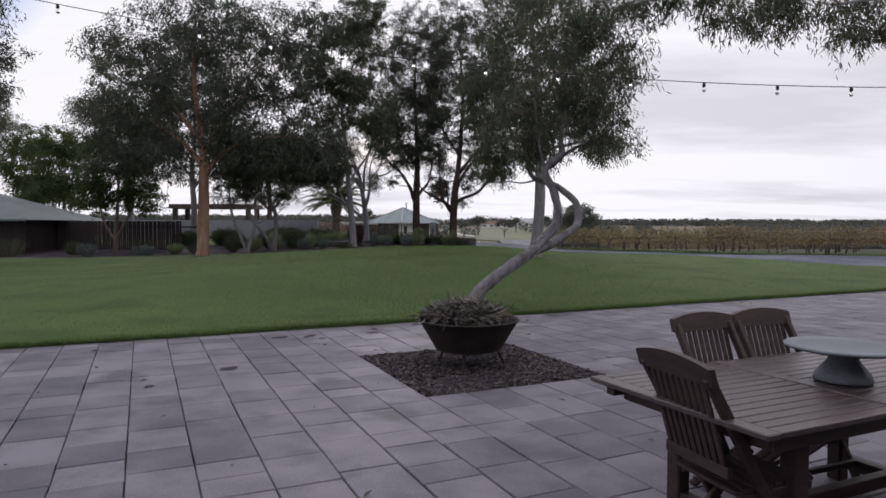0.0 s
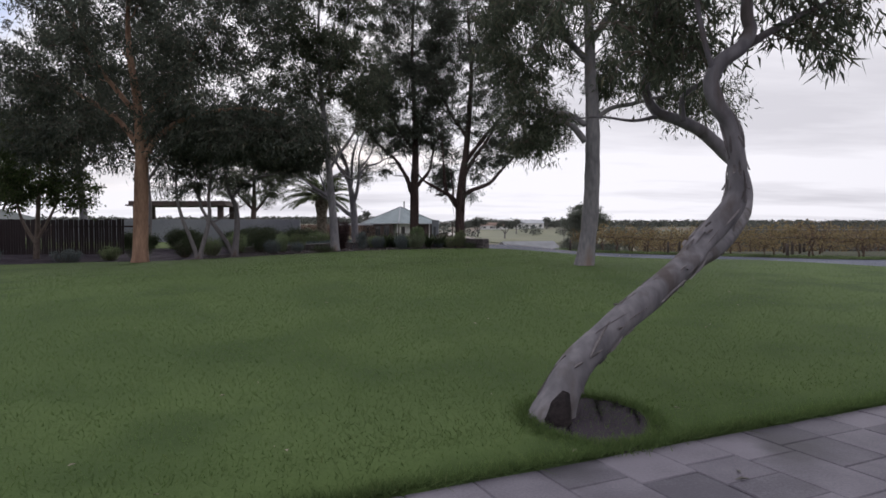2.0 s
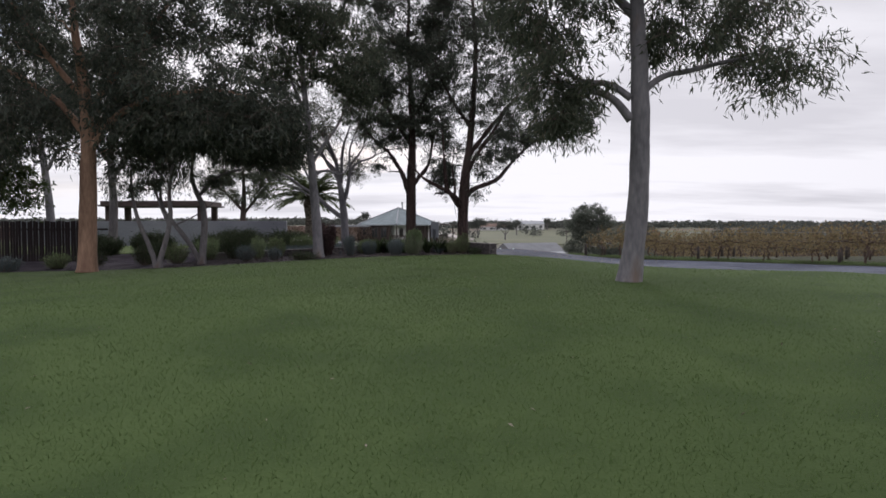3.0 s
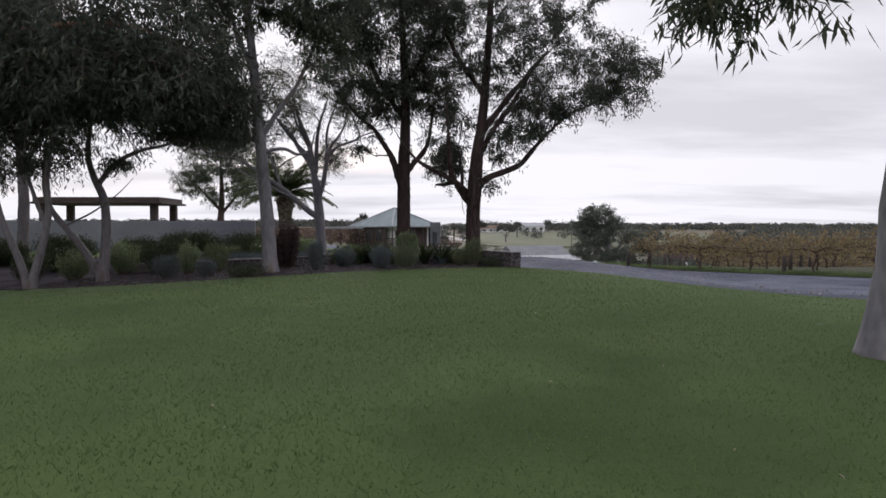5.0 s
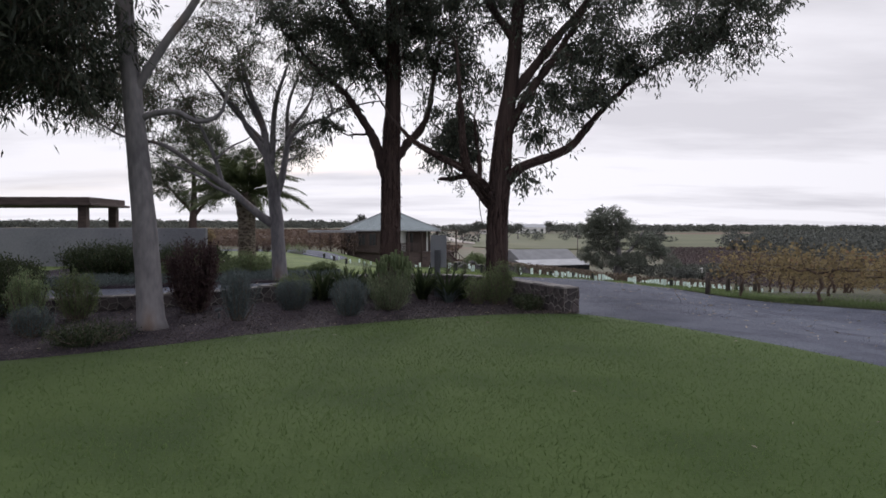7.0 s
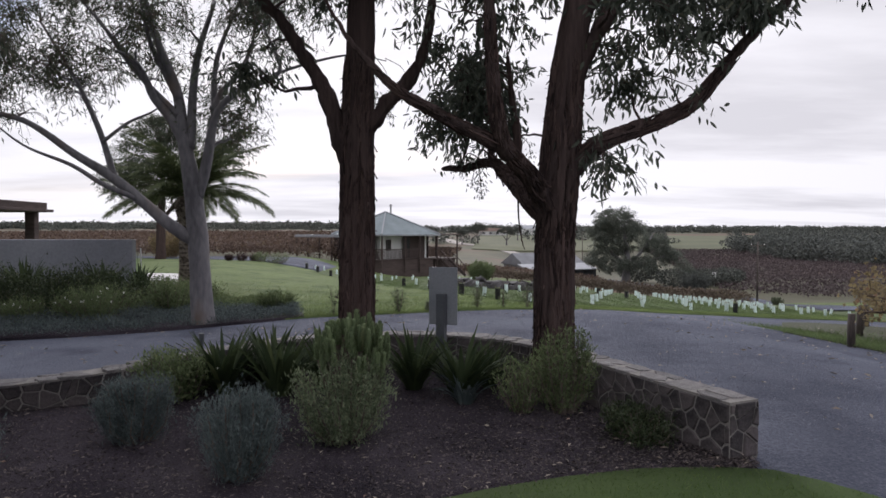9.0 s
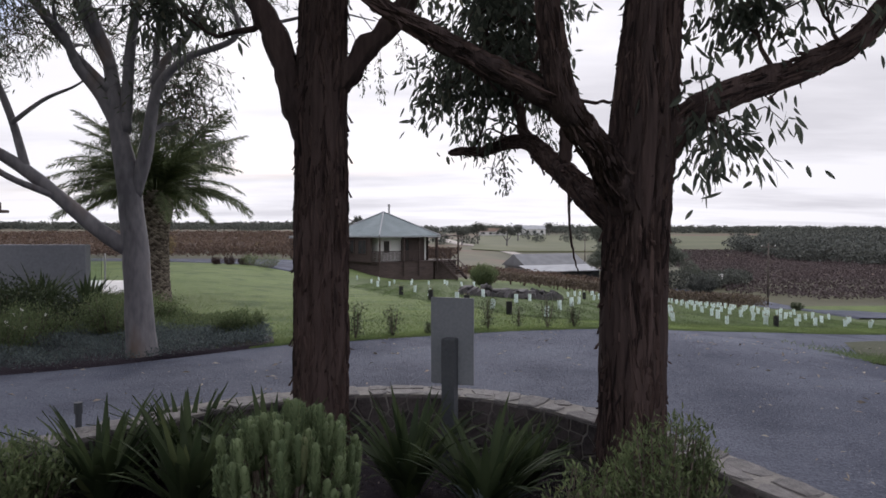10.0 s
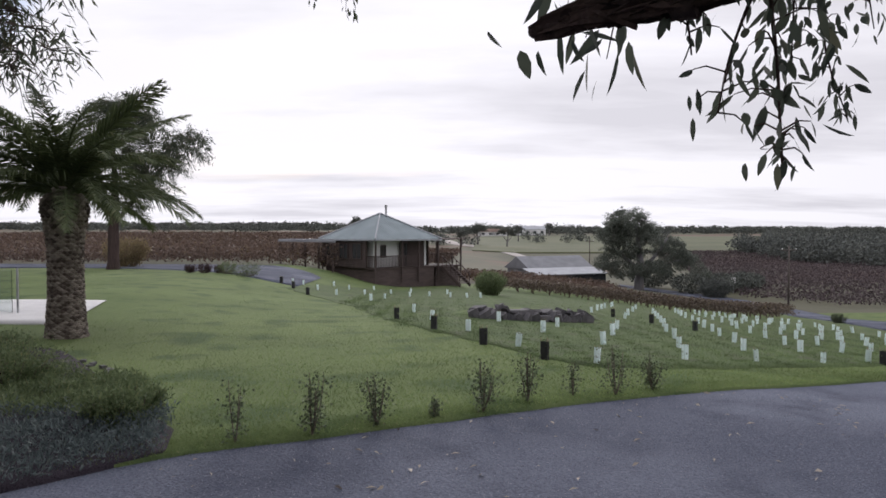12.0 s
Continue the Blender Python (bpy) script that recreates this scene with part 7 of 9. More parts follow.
garden_wall()
shrub("silver_shrub", "round silver-grey shrub on bare mulch", -3.15, 35.95, 0.6, 0.52, M_SH_GREY, 201, 6800, 0.036, 0.0065)
shrub("silver_shrub", "round silver-grey shrub with upright tips", -2.08, 35.15, 0.64, 0.58, M_SH_GREY, 202, 8200, 0.036, 0.0065, 1.2)
candle_bush(-1.42, 36.2, 0.84, 1.06, 203)
shrub("green_shrub", "loose grey-green shrub in front of the candle bush", -1.46, 35.95, 0.84, 0.66, M_SH_SOFT, 204, 5200, 0.04, 0.010)
shrub("green_shrub", "bushy bright green shrub at the trunk's foot", 0.50, 36.75, 0.58, 0.80, M_SH_GREEN, 205, 2600, 0.042, 0.012)
shrub("green_shrub", "open grey-green shrub against the stone wall", 0.10, 36.8, 0.55, 0.52, M_SH_GREEN, 206, 1000, 0.045, 0.012)
shrub("low_shrub", "low dark spreading shrub below the stone wall", 0.95, 35.95, 0.72, 0.24, M_SH_DARK, 207, 2000, 0.04, 0.012, 0.3)
shrub("green_shrub", "low leafy shrub beside the garden wall", -3.4, 37.3, 0.75, 0.5, M_SH_GREEN, 208, 2200, 0.05, 0.016)
for i, (x, y, sp, h) in enumerate(((-2.95, 37.5, 1.0, 0.62), (-2.35, 37.4, 1.0, 0.66), (-1.9, 37.7, 1.0, 0.6), (-0.95, 37.7, 1.0, 0.6), (-0.45, 37.35, 1.15, 0.62), (-0.15, 37.8, 1.0, 0.45), (-2.6, 38.0, 1.0, 0.6))):
    strap_plant(x, y, sp, h * 0.98, 220 + i, 75)
strap_plant(-0.42, 37.1, 1.5, 0.32, 231, 40, M_SH_GREY, "dead_leaf_tuft", "collapsed tuft of pale dead leaves")
shrub("silver_shrub", "round blue-grey shrub in the mulched bed", -3.7, 34.6, 0.62, 0.72, M_SH_GREY, 240, 6000, 0.038, 0.007, 1.2)
shrub("green_shrub", "rounded green shrub near the pale gum", -6.6, 35.3, 0.66, 0.78, M_SH_GREEN, 241, 2600, 0.05, 0.013)
shrub("green_shrub", "upright green shrub with pale new tips", -7.2, 35.0, 0.6, 0.85, M_SH_LIGHT, 242, 2600, 0.05, 0.012, 1.2)
shrub("purple_shrub", "tall dusky purple-leaved shrub", -4.8, 35.75, 0.95, 1.2, M_SH_PURPLE, 243, 5200, 0.06, 0.02, 0.8, 40)
shrub("silver_shrub", "small silver shrub along the lawn edge", -6.2, 33.5, 0.5, 0.42, M_SH_GREY, 244, 1700, 0.05, 0.010)
shrub("silver_shrub", "silver shrub with flower stalks in the bed", -7.3, 33.9, 0.75, 0.55, M_SH_GREY, 245, 2400, 0.05, 0.010)
shrub("low_shrub", "low dark spreading shrub at the lawn edge", -5.0, 32.7, 1.0, 0.24, M_SH_DARK, 246, 2000, 0.04, 0.012, 0.3)
shrub("green_shrub", "rounded dark green shrub beside the path", -8.4, 36.2, 1.3, 0.95, M_SH_DARK, 247, 3400, 0.06, 0.02)
shrub("green_shrub", "upright light green shrub behind the bed", -9.4, 36.0, 0.9, 0.9, M_SH_LIGHT, 248, 2400, 0.06, 0.016)
for i, (x, y, w, h, leaf, label) in enumerate(((-20.4, 30.4, 1.7, 0.85, M_SH_DARK, "dark rounded shrub at the lawn edge"), (-17.0, 30.9, 0.9, 0.6, M_SH_GREY, "small grey shrub in the long bed"),
                                               (-15.0, 32.4, 1.1, 0.45, M_SH_GREY, "low grey shrub under the gum trees"), (-13.9, 33.6, 0.9, 0.5, M_SH_GREEN, "low green shrub under the gum trees"),
                                               (-13.0, 34.2, 1.2, 0.6, M_SH_DARK, "dark shrub in front of the fence"), (-11.2, 34.6, 0.9, 0.7, M_SH_DARK, "dark leafy shrub in the bed"),
                                               (-10.2, 34.9, 0.9, 0.75, M_SH_GREEN, "bushy green shrub in the bed"), (-18.6, 32.6, 1.0, 0.7, M_SH_DARK, "dark shrub beside the shed"))):
    shrub("bed_shrub", label, x, y, w, h, leaf, 350 + i, 1500, 0.06, 0.018, 0.7, 34)
for i, (x, y, w, h) in enumerate(((-8.5, 44.6, 2.8, 0.72), (-10.8, 44.3, 2.4, 0.85), (-10.5, 39.4, 1.6, 0.8), (-13.4, 40.0, 2.0, 0.9), (-15.5, 39.6, 1.8, 0.8), (-12.0, 37.6, 1.3, 0.6))):
    shrub("clipped_hedge", "broad clipped dark green hedge in front of the wall", x, y, w, h, M_SH_DARK, 260 + i, 9500, 0.07, 0.03, 0.4, 100, group="clipped hedges")
shrub("flowering_shrub", "domed green shrub dotted with white flowers", -7.2, 43.1, 1.5, 0.66, M_SH_GREEN, 270, 5200, 0.05, 0.014, 0.6, 44, 40)
shrub("flowering_shrub", "low green shrub with white flowers", -8.6, 43.0, 0.9, 0.45, M_SH_GREEN, 271, 2600, 0.05, 0.014, 0.6, 34, 24)
for i, (x, y, w, h) in enumerate(((-6.3, 44.3, 1.3, 0.7), (-4.2, 44.6, 0.8, 0.42), (-6.8, 46.6, 1.6, 0.5), (-8.0, 48.2, 1.2, 0.45))):
    shrub("low_shrub", "soft grey-green low shrub at the lawn edge", x, y, w, h, M_SH_GREEN, 280 + i, 2600, 0.06, 0.02, 0.6, 40)
for i, (x, y, h) in enumerate(((-9.4, 47.4, 1.0), (-8.5, 47.6, 0.85), (-11.2, 47.2, 1.0), (-9.6, 36.9, 0.8), (-10.2, 37.4, 0.9))):
    strap_plant(x, y, 0.8, h, 290 + i, 50, M_STRAP, "cordyline", "spiky rosette of dark sword-like leaves")


shrub("rounded_hedge", "dense rounded green hedge beside the cottage steps", 2.4, 79.2, 1.9, 1.45, M_SH_GREEN, 310, 6000, 0.10, 0.045, 0.6, 70)
for i, (x, y, w, h) in enumerate(((-14.6, 73.8, 0.7, 0.42), (-13.6, 73.2, 0.8, 0.5), (-12.9, 73.4, 0.6, 0.4), (-12.2, 72.8, 1.4, 0.62), (-11.0, 72.0, 1.5, 0.7))):
    shrub("lane_shrub", "dark purplish shrub beside the gravel lane", x, y, w, h, M_SH_PURPLE if i < 3 else M_SH_GREEN, 320 + i, 500, 0.08, 0.03, 0.6, 30, group="shrubs by the lane")
shrub("lane_shrub", "lone dark bush beside the valley lane", 39.5, 132.5, 4.4, 2.4, M_LEAF_WOOD, 330, 4000, 0.26, 0.11, 0.6, 60, group="shrubs by the lane")
shrub("lane_shrub", "small round bush beside the valley lane", 24.0, 78.0, 0.8, 0.55, M_SH_SAP, 331, 1200, 0.08, 0.03, 0.6, 30, group="shrubs by the lane")
shrub("yellow_shrub", "yellow autumn shrub at the end of the vines", -22.0, 82.0, 3.0, 1.9, M_VINE_LEAF, 332, 2400, 0.14, 0.08, 0.6, 40)


def ground_cover(name, label, near, far, n, leaf, seed, length, wide, tall):
    """A low carpet of tiny leaves between two curves, as stuff."""
    rng = np.random.default_rng(seed)
    A, B = rounded(near, 200), rounded(far, 200)
    i, t = rng.integers(0, 200, n), rng.uniform(0, 1, (n, 1))
    xy = A[i] * (1 - t) + B[i] * t + rng.normal(size=(n, 2)) * 0.05
    lump = np.array([noise.noise(Vector((p[0] * 1.7, p[1] * 1.7, 3.0))) for p in xy]) * 0.5 + 0.6
    z = height(xy[:, 0], xy[:, 1]) + 0.02 + tall * np.clip(lump, 0.1, 1.2) * rng.uniform(0.1, 1.0, n)
    ax = rng.normal(size=(n, 3)) * 0.6 + np.array([0, 0, 0.7])
    ax /= np.linalg.norm(ax, axis=1, keepdims=True)
    ob = new(name, leaf_mesh(name, np.column_stack([xy, z]), ax, length * rng.uniform(0.6, 1.3, n), wide * rng.uniform(0.7, 1.3, n), leaf, rng))
    tagged(ob, label, "ground cover", kind="stuff")


v, f = loft([(-14, 40.35), (-9, 41.0), (-7.2, 41.32), (-5.4, 42.0), (-3.95, 43.15), (-3.4, 43.72)], [(-14, 49), (-10, 49.5), (-8.0, 49.8), (-6.9, 48.6), (-4.8, 45.9), (-3.6, 44.4)], 60, 14, 0.035, 0.08)
tagged(new("garden_bed", quick_mesh("garden_bed", v, f, M_MULCH, True)), "mulched bed round the spreading gum", "garden bed", kind="structure")
ground_cover("ground_cover", "grey-green matted ground cover spilling to the drive", [(-12, 40.55), (-7.2, 41.35), (-5.4, 42.0), (-3.45, 43.6)], [(-12, 42.2), (-8, 43.4), (-5.6, 44.9), (-3.9, 45.0)], 36000, M_SH_GREY, 301, 0.06, 0.014, 0.30)
ground_cover("ground_cover", "dark low ground cover under the spreading gum", [(-9, 43.6), (-6.5, 44.6), (-4.05, 45.05)], [(-9.5, 47.5), (-7.4, 47.7), (-4.9, 46.5)], 25000, M_SH_GREEN, 302, 0.07, 0.018, 0.30)

# dark rocks along the bed's rim
M_ROCK = surf("slate_rock", (0.045, 0.043, 0.048), (0.125, 0.118, 0.122), 2, 25, 0.85, 0.6, 0.02, vary=0.8)


def rock_mesh(rng, name="rock"):
    """An angular slab: a box with skewed corners and broken edges."""
    pts, n = [], 0
    for x in (-0.5, 0.5):
        for y in (-0.5, 0.5):
            for z in (-0.5, 0.5):
                pts.append(Vector((x * rng.uniform(0.7, 1.1), y * rng.uniform(0.7, 1.1), z * rng.uniform(0.65, 1.1))))
    b = bmesh.new()
    for p in pts:
        for k in range(3):
            q = p.copy()
            q[k] *= rng.uniform(0.62, 0.88)
            b.verts.new(q)
    bmesh.ops.convex_hull(b, input=b.verts[:])
    loose = [q for q in b.verts if not q.link_faces]
    bmesh.ops.delete(b, geom=loose, context="VERTS")
    me = bpy.data.meshes.new(name)
    b.to_mesh(me)
    b.free()
    me.materials.append(M_ROCK)
    return me

rng = np.random.default_rng(17)
ROCKS = [rock_mesh(rng) for _ in range(6)]
for k in range(8):
    t = k / 7
    x, y = -6.7 + 1.3 * t + 0.08 * math.sin(k * 2.2), 48.4 - 1.2 * t
    single("edging_rock", ROCKS[k % 6], M_ROCK, "small dark edging rock round the bed's tip", "rock", on_ground(x, y, rng.uniform(0, 360), 0.02) @ Matrix.Diagonal((rng.uniform(0.07, 0.15), rng.uniform(0.08, 0.15), rng.uniform(0.06, 0.12), 1)), "edging rocks")
# rock outcrop holding a grassy mound on the lower lawn
for k in range(30):
    row = k // 15
    t = (k % 15 + 0.5 * row) / 14.5
    x, y = 0.15 + 3.75 * t, 56.75 + 1.95 * t + 0.22 * row - 0.35 * math.sin(t * math.pi)
    s = rng.uniform(0.26, 0.62)
    tall = rng.uniform(0.26, 0.44) if row == 0 else rng.uniform(0.10, 0.2)
    single("outcrop_rock", ROCKS[int(rng.integers(0, 6))], M_ROCK, "dark slate rock in a low retaining outcrop", "rock", on_ground(x, y, 27 + rng.uniform(-40, 40), 0.08 + 0.19 * row) @ Matrix.Rotation(rng.normal() * 0.45, 4, "Y") @ Matrix.Diagonal((s, 0.42, tall, 1)), "outcrop rocks")
mound = Build()
for i in range(9):
    for j in range(24):
        a, r = 2 * math.pi * j / 24, i / 8
        x, y = 2.1 + r * 3.2 * math.cos(a) * (0.6 if math.sin(a) < 0 else 0.95), 59.0 + 0.45 * r * 3.2 * math.cos(a) + r * (1.35 if math.sin(a) < 0 else 4.0) * math.sin(a)
        mound.v.append((x, y, gz(x, y) - 0.03 + 0.34 * (1 - r * r) ** 1.2 * (1 if r < 1 else 0)))
mound.f = [(i * 24 + j, (i + 1) * 24 + j, (i + 1) * 24 + (j + 1) % 24, i * 24 + (j + 1) % 24) for i in range(8) for j in range(24)]
single("grass_mound", mound, M_LAWN_BACK, "low grassy mound behind the rocks", "mound", smooth=True, kind="structure")

# ---- small tree guards on the lower lawn ----
M_GUARD = surf("white_tree_guard", (0.62, 0.76, 0.75), (0.78, 0.88, 0.87), 3, 20, 0.6, 0.1, vary=0.3)
M_BLACKPOT = surf("black_tree_guard", (0.012, 0.012, 0.014), (0.035, 0.035, 0.038), 3, 20, 0.6, 0.1)
M_STAKE = surf("bamboo_stake", (0.20, 0.17, 0.10), (0.32, 0.28, 0.18), 5, 40, 0.8, 0.1)


def guard_model(dark):
    g = thing("tree_guard", "black plastic tree guard round a seedling" if dark else "white plastic tree guard on stakes round a seedling", "tree guard", group="tree guards on the lower lawn")
    b = Build()
    n, R, H = 3, (0.080 if not dark else 0.085), (0.37 if not dark else 0.33)
    ring = []
    for k in range(3):
        a = 2 * math.pi * k / 3 + 0.5
        for da in (-0.28, 0.28):
            ring.append((math.cos(a + da) * R, math.sin(a + da) * R))
    m = len(ring)
    verts = [(x, y, 0.0) for x, y in ring] + [(x * 1.04, y * 1.04, H) for x, y in ring] + [(x * 0.95, y * 0.95, H) for x, y in ring] + [(x * 0.91, y * 0.91, 0.0) for x, y in ring]
    b.add(verts, [(r * m + k, r * m + (k + 1) % m, (r + 1) * m + (k + 1) % m, (r + 1) * m + k) for r in range(3) for k in range(m)])
    part("sleeve", b, M_BLACKPOT if dark else M_GUARD, g)
    st = Build()
    for k in range(3):
        a = 2 * math.pi * k / 3 + 0.5
        st.tube([(math.cos(a) * R * 0.88, math.sin(a) * R * 0.88, -0.03), (math.cos(a) * R * 0.9, math.sin(a) * R * 0.9, H + 0.06)], [0.008, 0.007], 5)
    part("stake", st, M_STAKE, g)
    sp = np.column_stack([rng.normal(size=60) * 0.03, rng.normal(size=60) * 0.03, rng.uniform(0.1, H + 0.01, 60)])
    part("seedling", broad_leaves("seedling", sp, np.full(60, 0.05), M_SH_GREEN, rng), M_SH_GREEN, g, kind="stuff")
    return g


def set_guards():
    rg = np.random.default_rng(33)
    spots = [(-3.9, 66.6), (-3.5, 69.1), (-5.8, 69.0), (-7.0, 70.6), (-8.1, 72.4), (-8.6, 72.2), (-7.0, 75.7), (-6.0, 74.9), (-4.8, 72.1), (-5.0, 79.1), (-3.7, 75.9), (-2.6, 77.7), (-2.4, 72.0), (-1.4, 72.7), (-0.4, 75.2), (-0.3, 71.0), (0.6, 71.8), (1.4, 73.4), (-1.7, 59.0), (-1.1, 55.8), (-0.2, 53.0), (0.8, 56.1), (1.7, 53.9), (2.4, 55.8), (0.7, 50.8)]
    spots += [(1.9, 49.2), (2.8, 52.3), (3.6, 54.5), (5.7, 65.7), (6.6, 68.4), (7.4, 70.8), (8.1, 72.9), (9.2, 75.7), (9.7, 77.3), (4.3, 56.7), (6.3, 62.8), (7.3, 65.8), (8.9, 70.5), (10.6, 75.6)]
    for row, x0 in enumerate((4.0, 5.9, 7.7, 9.2, 10.5, 11.6, 13.0, 14.4, 15.8)):
        y0, slope, step = 50.7 + 0.75 * row, 0.29 - 0.014 * row, 2.1 if row == 0 else 1.8
        for k in range(9 if row == 0 else 12):
            d = step * k * (1 + 0.025 * k) + rg.normal() * 0.12
            if rg.random() > 0.06:
                spots.append((x0 + slope * d + rg.normal() * 0.05, y0 + 0.96 * d))
    white, black = guard_model(False), guard_model(True)
    first = True
    for x, y in spots:
        m = on_ground(x, y, rg.uniform(0, 360), 0.02) @ Matrix.Rotation(rg.normal() * 0.10, 4, "X") @ Matrix.Scale(rg.uniform(0.76, 0.94), 4)
        if first:
            white.matrix_basis, first = m, False
        else:
            copy_thing(white, m)
    first = True
    for x, y in ((-7.9, 69.1), (-6.7, 66.6), (-8.9, 70.9), (-2.1, 56.2), (-1.0, 53.4), (0.0, 50.8), (1.0, 49.3), (6.8, 61.2), (6.0, 63.4), (7.4, 58.7), (9.4, 52.7)):
        m = on_ground(x, y, rg.uniform(0, 360), 0.02)
        if first:
            black.matrix_basis, first = m, False
        else:
            copy_thing(black, m)


set_guards()


# ---- saplings along the drive ----
def sapling(x, y, tall, wide, seed):
    rs = np.random.default_rng(seed)
    s = thing("sapling", "young leafy sapling at the edge of the gravel drive", "sapling", on_ground(x, y, 0, 0.015), "saplings along the drive")
    wood = Build()
    P = []
    for k in range(3 if wide < 0.4 else 7):
        a = rs.uniform(0, 2 * math.pi)
        tip = np.array([math.cos(a) * wide * 0.4 * rs.random(), math.sin(a) * wide * 0.4 * rs.random(), tall * rs.uniform(0.7, 1.0)])
        wood.tube([(0, 0, -0.02), tip * np.array([0.7, 0.7, 0.5]), tip], [0.008, 0.006, 0.003], 5, False)
        for t in rs.uniform(0.12, 1.0, 62):
            P.append(tip * np.array([t, t, t]) + rs.normal(size=3) * np.array([wide * 0.17, wide * 0.17, 0.03]))
    part("stem", wood, M_TWIG, s, kind="stuff")
    P = np.array(P)
    P[:, 2] = np.maximum(P[:, 2], 0.03)
    part("leaf_mass", broad_leaves("leaf_mass", P, rs.uniform(0.018, 0.038, len(P)), M_SH_SAP, rs), M_SH_SAP, s, kind="stuff")


for i, (x, y, h, w) in enumerate(((-2.85, 44.0, 0.62, 0.3), (-2.16, 44.25, 0.66, 0.42), (-1.55, 44.6, 0.55, 0.4), (-0.95, 44.95, 0.2, 0.2), (-0.39, 45.2, 0.62, 0.45), (0.2, 45.75, 0.62, 0.4), (0.84, 46.15, 0.5, 0.35), (1.44, 46.3, 0.62, 0.75), (2.07, 46.75, 0.5, 0.4))):
    sapling(x, y, h, w, 400 + i)


# ---- sign, bollards, walls and pergola ----
M_SIGN = surf("grey_painted_metal", (0.20, 0.215, 0.245), (0.29, 0.305, 0.335), 1.5, 40, 0.5, 0.1, 0.002)
M_SIGNPOST = surf("charcoal_post", (0.06, 0.066, 0.078), (0.10, 0.108, 0.122), 3, 40, 0.6, 0.1)
sg = thing("entrance_sign", "back of a plain grey metal sign on a dark post", "sign", on_ground(-0.655, 38.28, -20, -0.04))
part("panel", Build().box((0, 0.06, 1.0), (0.355, 0.012, 0.68), None, 0.003), M_SIGN, sg)
part("post", Build().box((0, 0, 0.5), (0.105, 0.10, 1.06), None, 0.006), M_SIGNPOST, sg)
for x, y in ((-3.35, 37.95), (-4.1, 34.9)):
    b = thing("garden_light", "small dark bollard garden light", "garden light", on_ground(x, y))
    part("stem", Build().tube([(0, 0, -0.05), (0, 0, 0.5)] if y > 36 else [(0, 0, -0.05), (0, 0, 0.10)], [0.022, 0.022], 10), M_SIGNPOST, b)
    part("head", Build().tube([(0, 0, 0.5), (0, 0, 0.58)] if y > 36 else [(-0.05, 0, 0.13), (0.05, -0.03, 0.17)], [0.03, 0.03], 12), M_SIGNPOST, b)

# rendered wall with a pergola behind it
single("rendered_wall", Build().box((0, 0, 0.75), (16.0, 0.25, 1.6), None, 0.01), M_CONCRETE, "long smooth grey rendered garden wall", "wall", pose(-17.65, 49.6, gz(-12, 49) - 0.05, 0, 0, 1.5), kind="structure")
pg = thing("pergola", "dark steel pergola with a flat roof beam", "pergola", pose(-18.6, 53.4, gz(-16, 53), 0, 0, 1))
part("roof", Build().box((0, 0, 2.62), (6.6, 3.2, 0.36), None, 0.02), M_BROWN, pg)
part("fascia", Build().box((0, 0, 2.50), (6.9, 3.5, 0.10), None, 0.01), M_BROWN, pg)
for x in (-2.9, 2.9):
    for y in (-1.3, 1.3):
        part("column", Build().box((x, y, 1.2), (0.36, 0.30, 2.5), None, 0.02), M_BROWN, pg)
# pool fence and paving by the palm
M_PALEPAVE = surf("pale_paving", (0.40, 0.39, 0.39), (0.55, 0.54, 0.53), 1.2, 20, 0.7, 0.2, 0.004, coords="World")
v, f = loft([(-14, 52.2), (-10.4, 52.3), (-9.4, 52.6)], [(-14, 57), (-11.8, 57.2), (-10.9, 57.4)], 20, 8, 0.05, 0.06)
tagged(new("pavement", quick_mesh("pavement", v, f, M_PALEPAVE, True)), "pale stone paving by the glass fence", "paving", kind="structure")
M_POOLGLASS = glass_mat("fence_glass")
pf = thing("glass_fence", "frameless glass fence panels on pale paving", "fence", pose(-11.45, 54.2, gz(-11, 54) + 0.05))
for k in range(5):
    part("panel", Build().box((-0.75 * k - 0.4, 0.0 + 0.5 * k, 0.55), (0.012, 0.9, 1.05), Matrix.Rotation(1.0, 3, "Z"), 0.002), M_POOLGLASS, pf)
part("end_post", Build().box((0.02, -0.1, 0.56), (0.04, 0.04, 1.12), None, 0.004), M_STEEL, pf)

# dark shed and fence at the left
M_SHEDWALL = surf("dark_red_cladding", (0.014, 0.010, 0.012), (0.038, 0.026, 0.029), 1, 20, 0.7, 0.3, 0.006, stretch=(6, 6, 0.4))
M_OLDROOF = surf("dull_green_iron", (0.075, 0.090, 0.092), (0.12, 0.138, 0.142), 0.8, 12, 0.7, 0.15, 0.01)
sh = thing("dark_shed", "dark timber shed under a grey-green hipped roof", "shed", pose(-27.6, 37.0, gz(-25, 36) - 0.38, 0, 0, 2))
part("wall", Build().box((0, 0, 1.0), (11.5, 7, 2.05), None, 0.02), M_SHEDWALL, sh)
shed_post = Build().box((0, 0, 1.0), (0.14, 0.12, 2.0), None, 0.01).mesh("post", M_SHEDWALL)
for k in range(7):
    part("post", shed_post, M_SHEDWALL, sh, at=pose(-5.6 + 1.9 * k, -3.62, 0))
rf = Build().convex([(-6.4, -4.4, 2.05), (6.4, -4.4, 2.05), (6.4, 4.4, 2.05), (-6.4, 4.4, 2.05), (-1.5, 0, 3.55), (2.4, 0, 3.55)], [(0, 1, 5, 4), (2, 3, 4, 5), (0, 4, 3), (1, 2, 5), (0, 3, 2, 1)])
part("roof", rf, M_OLDROOF, sh, "grey-green iron roof")
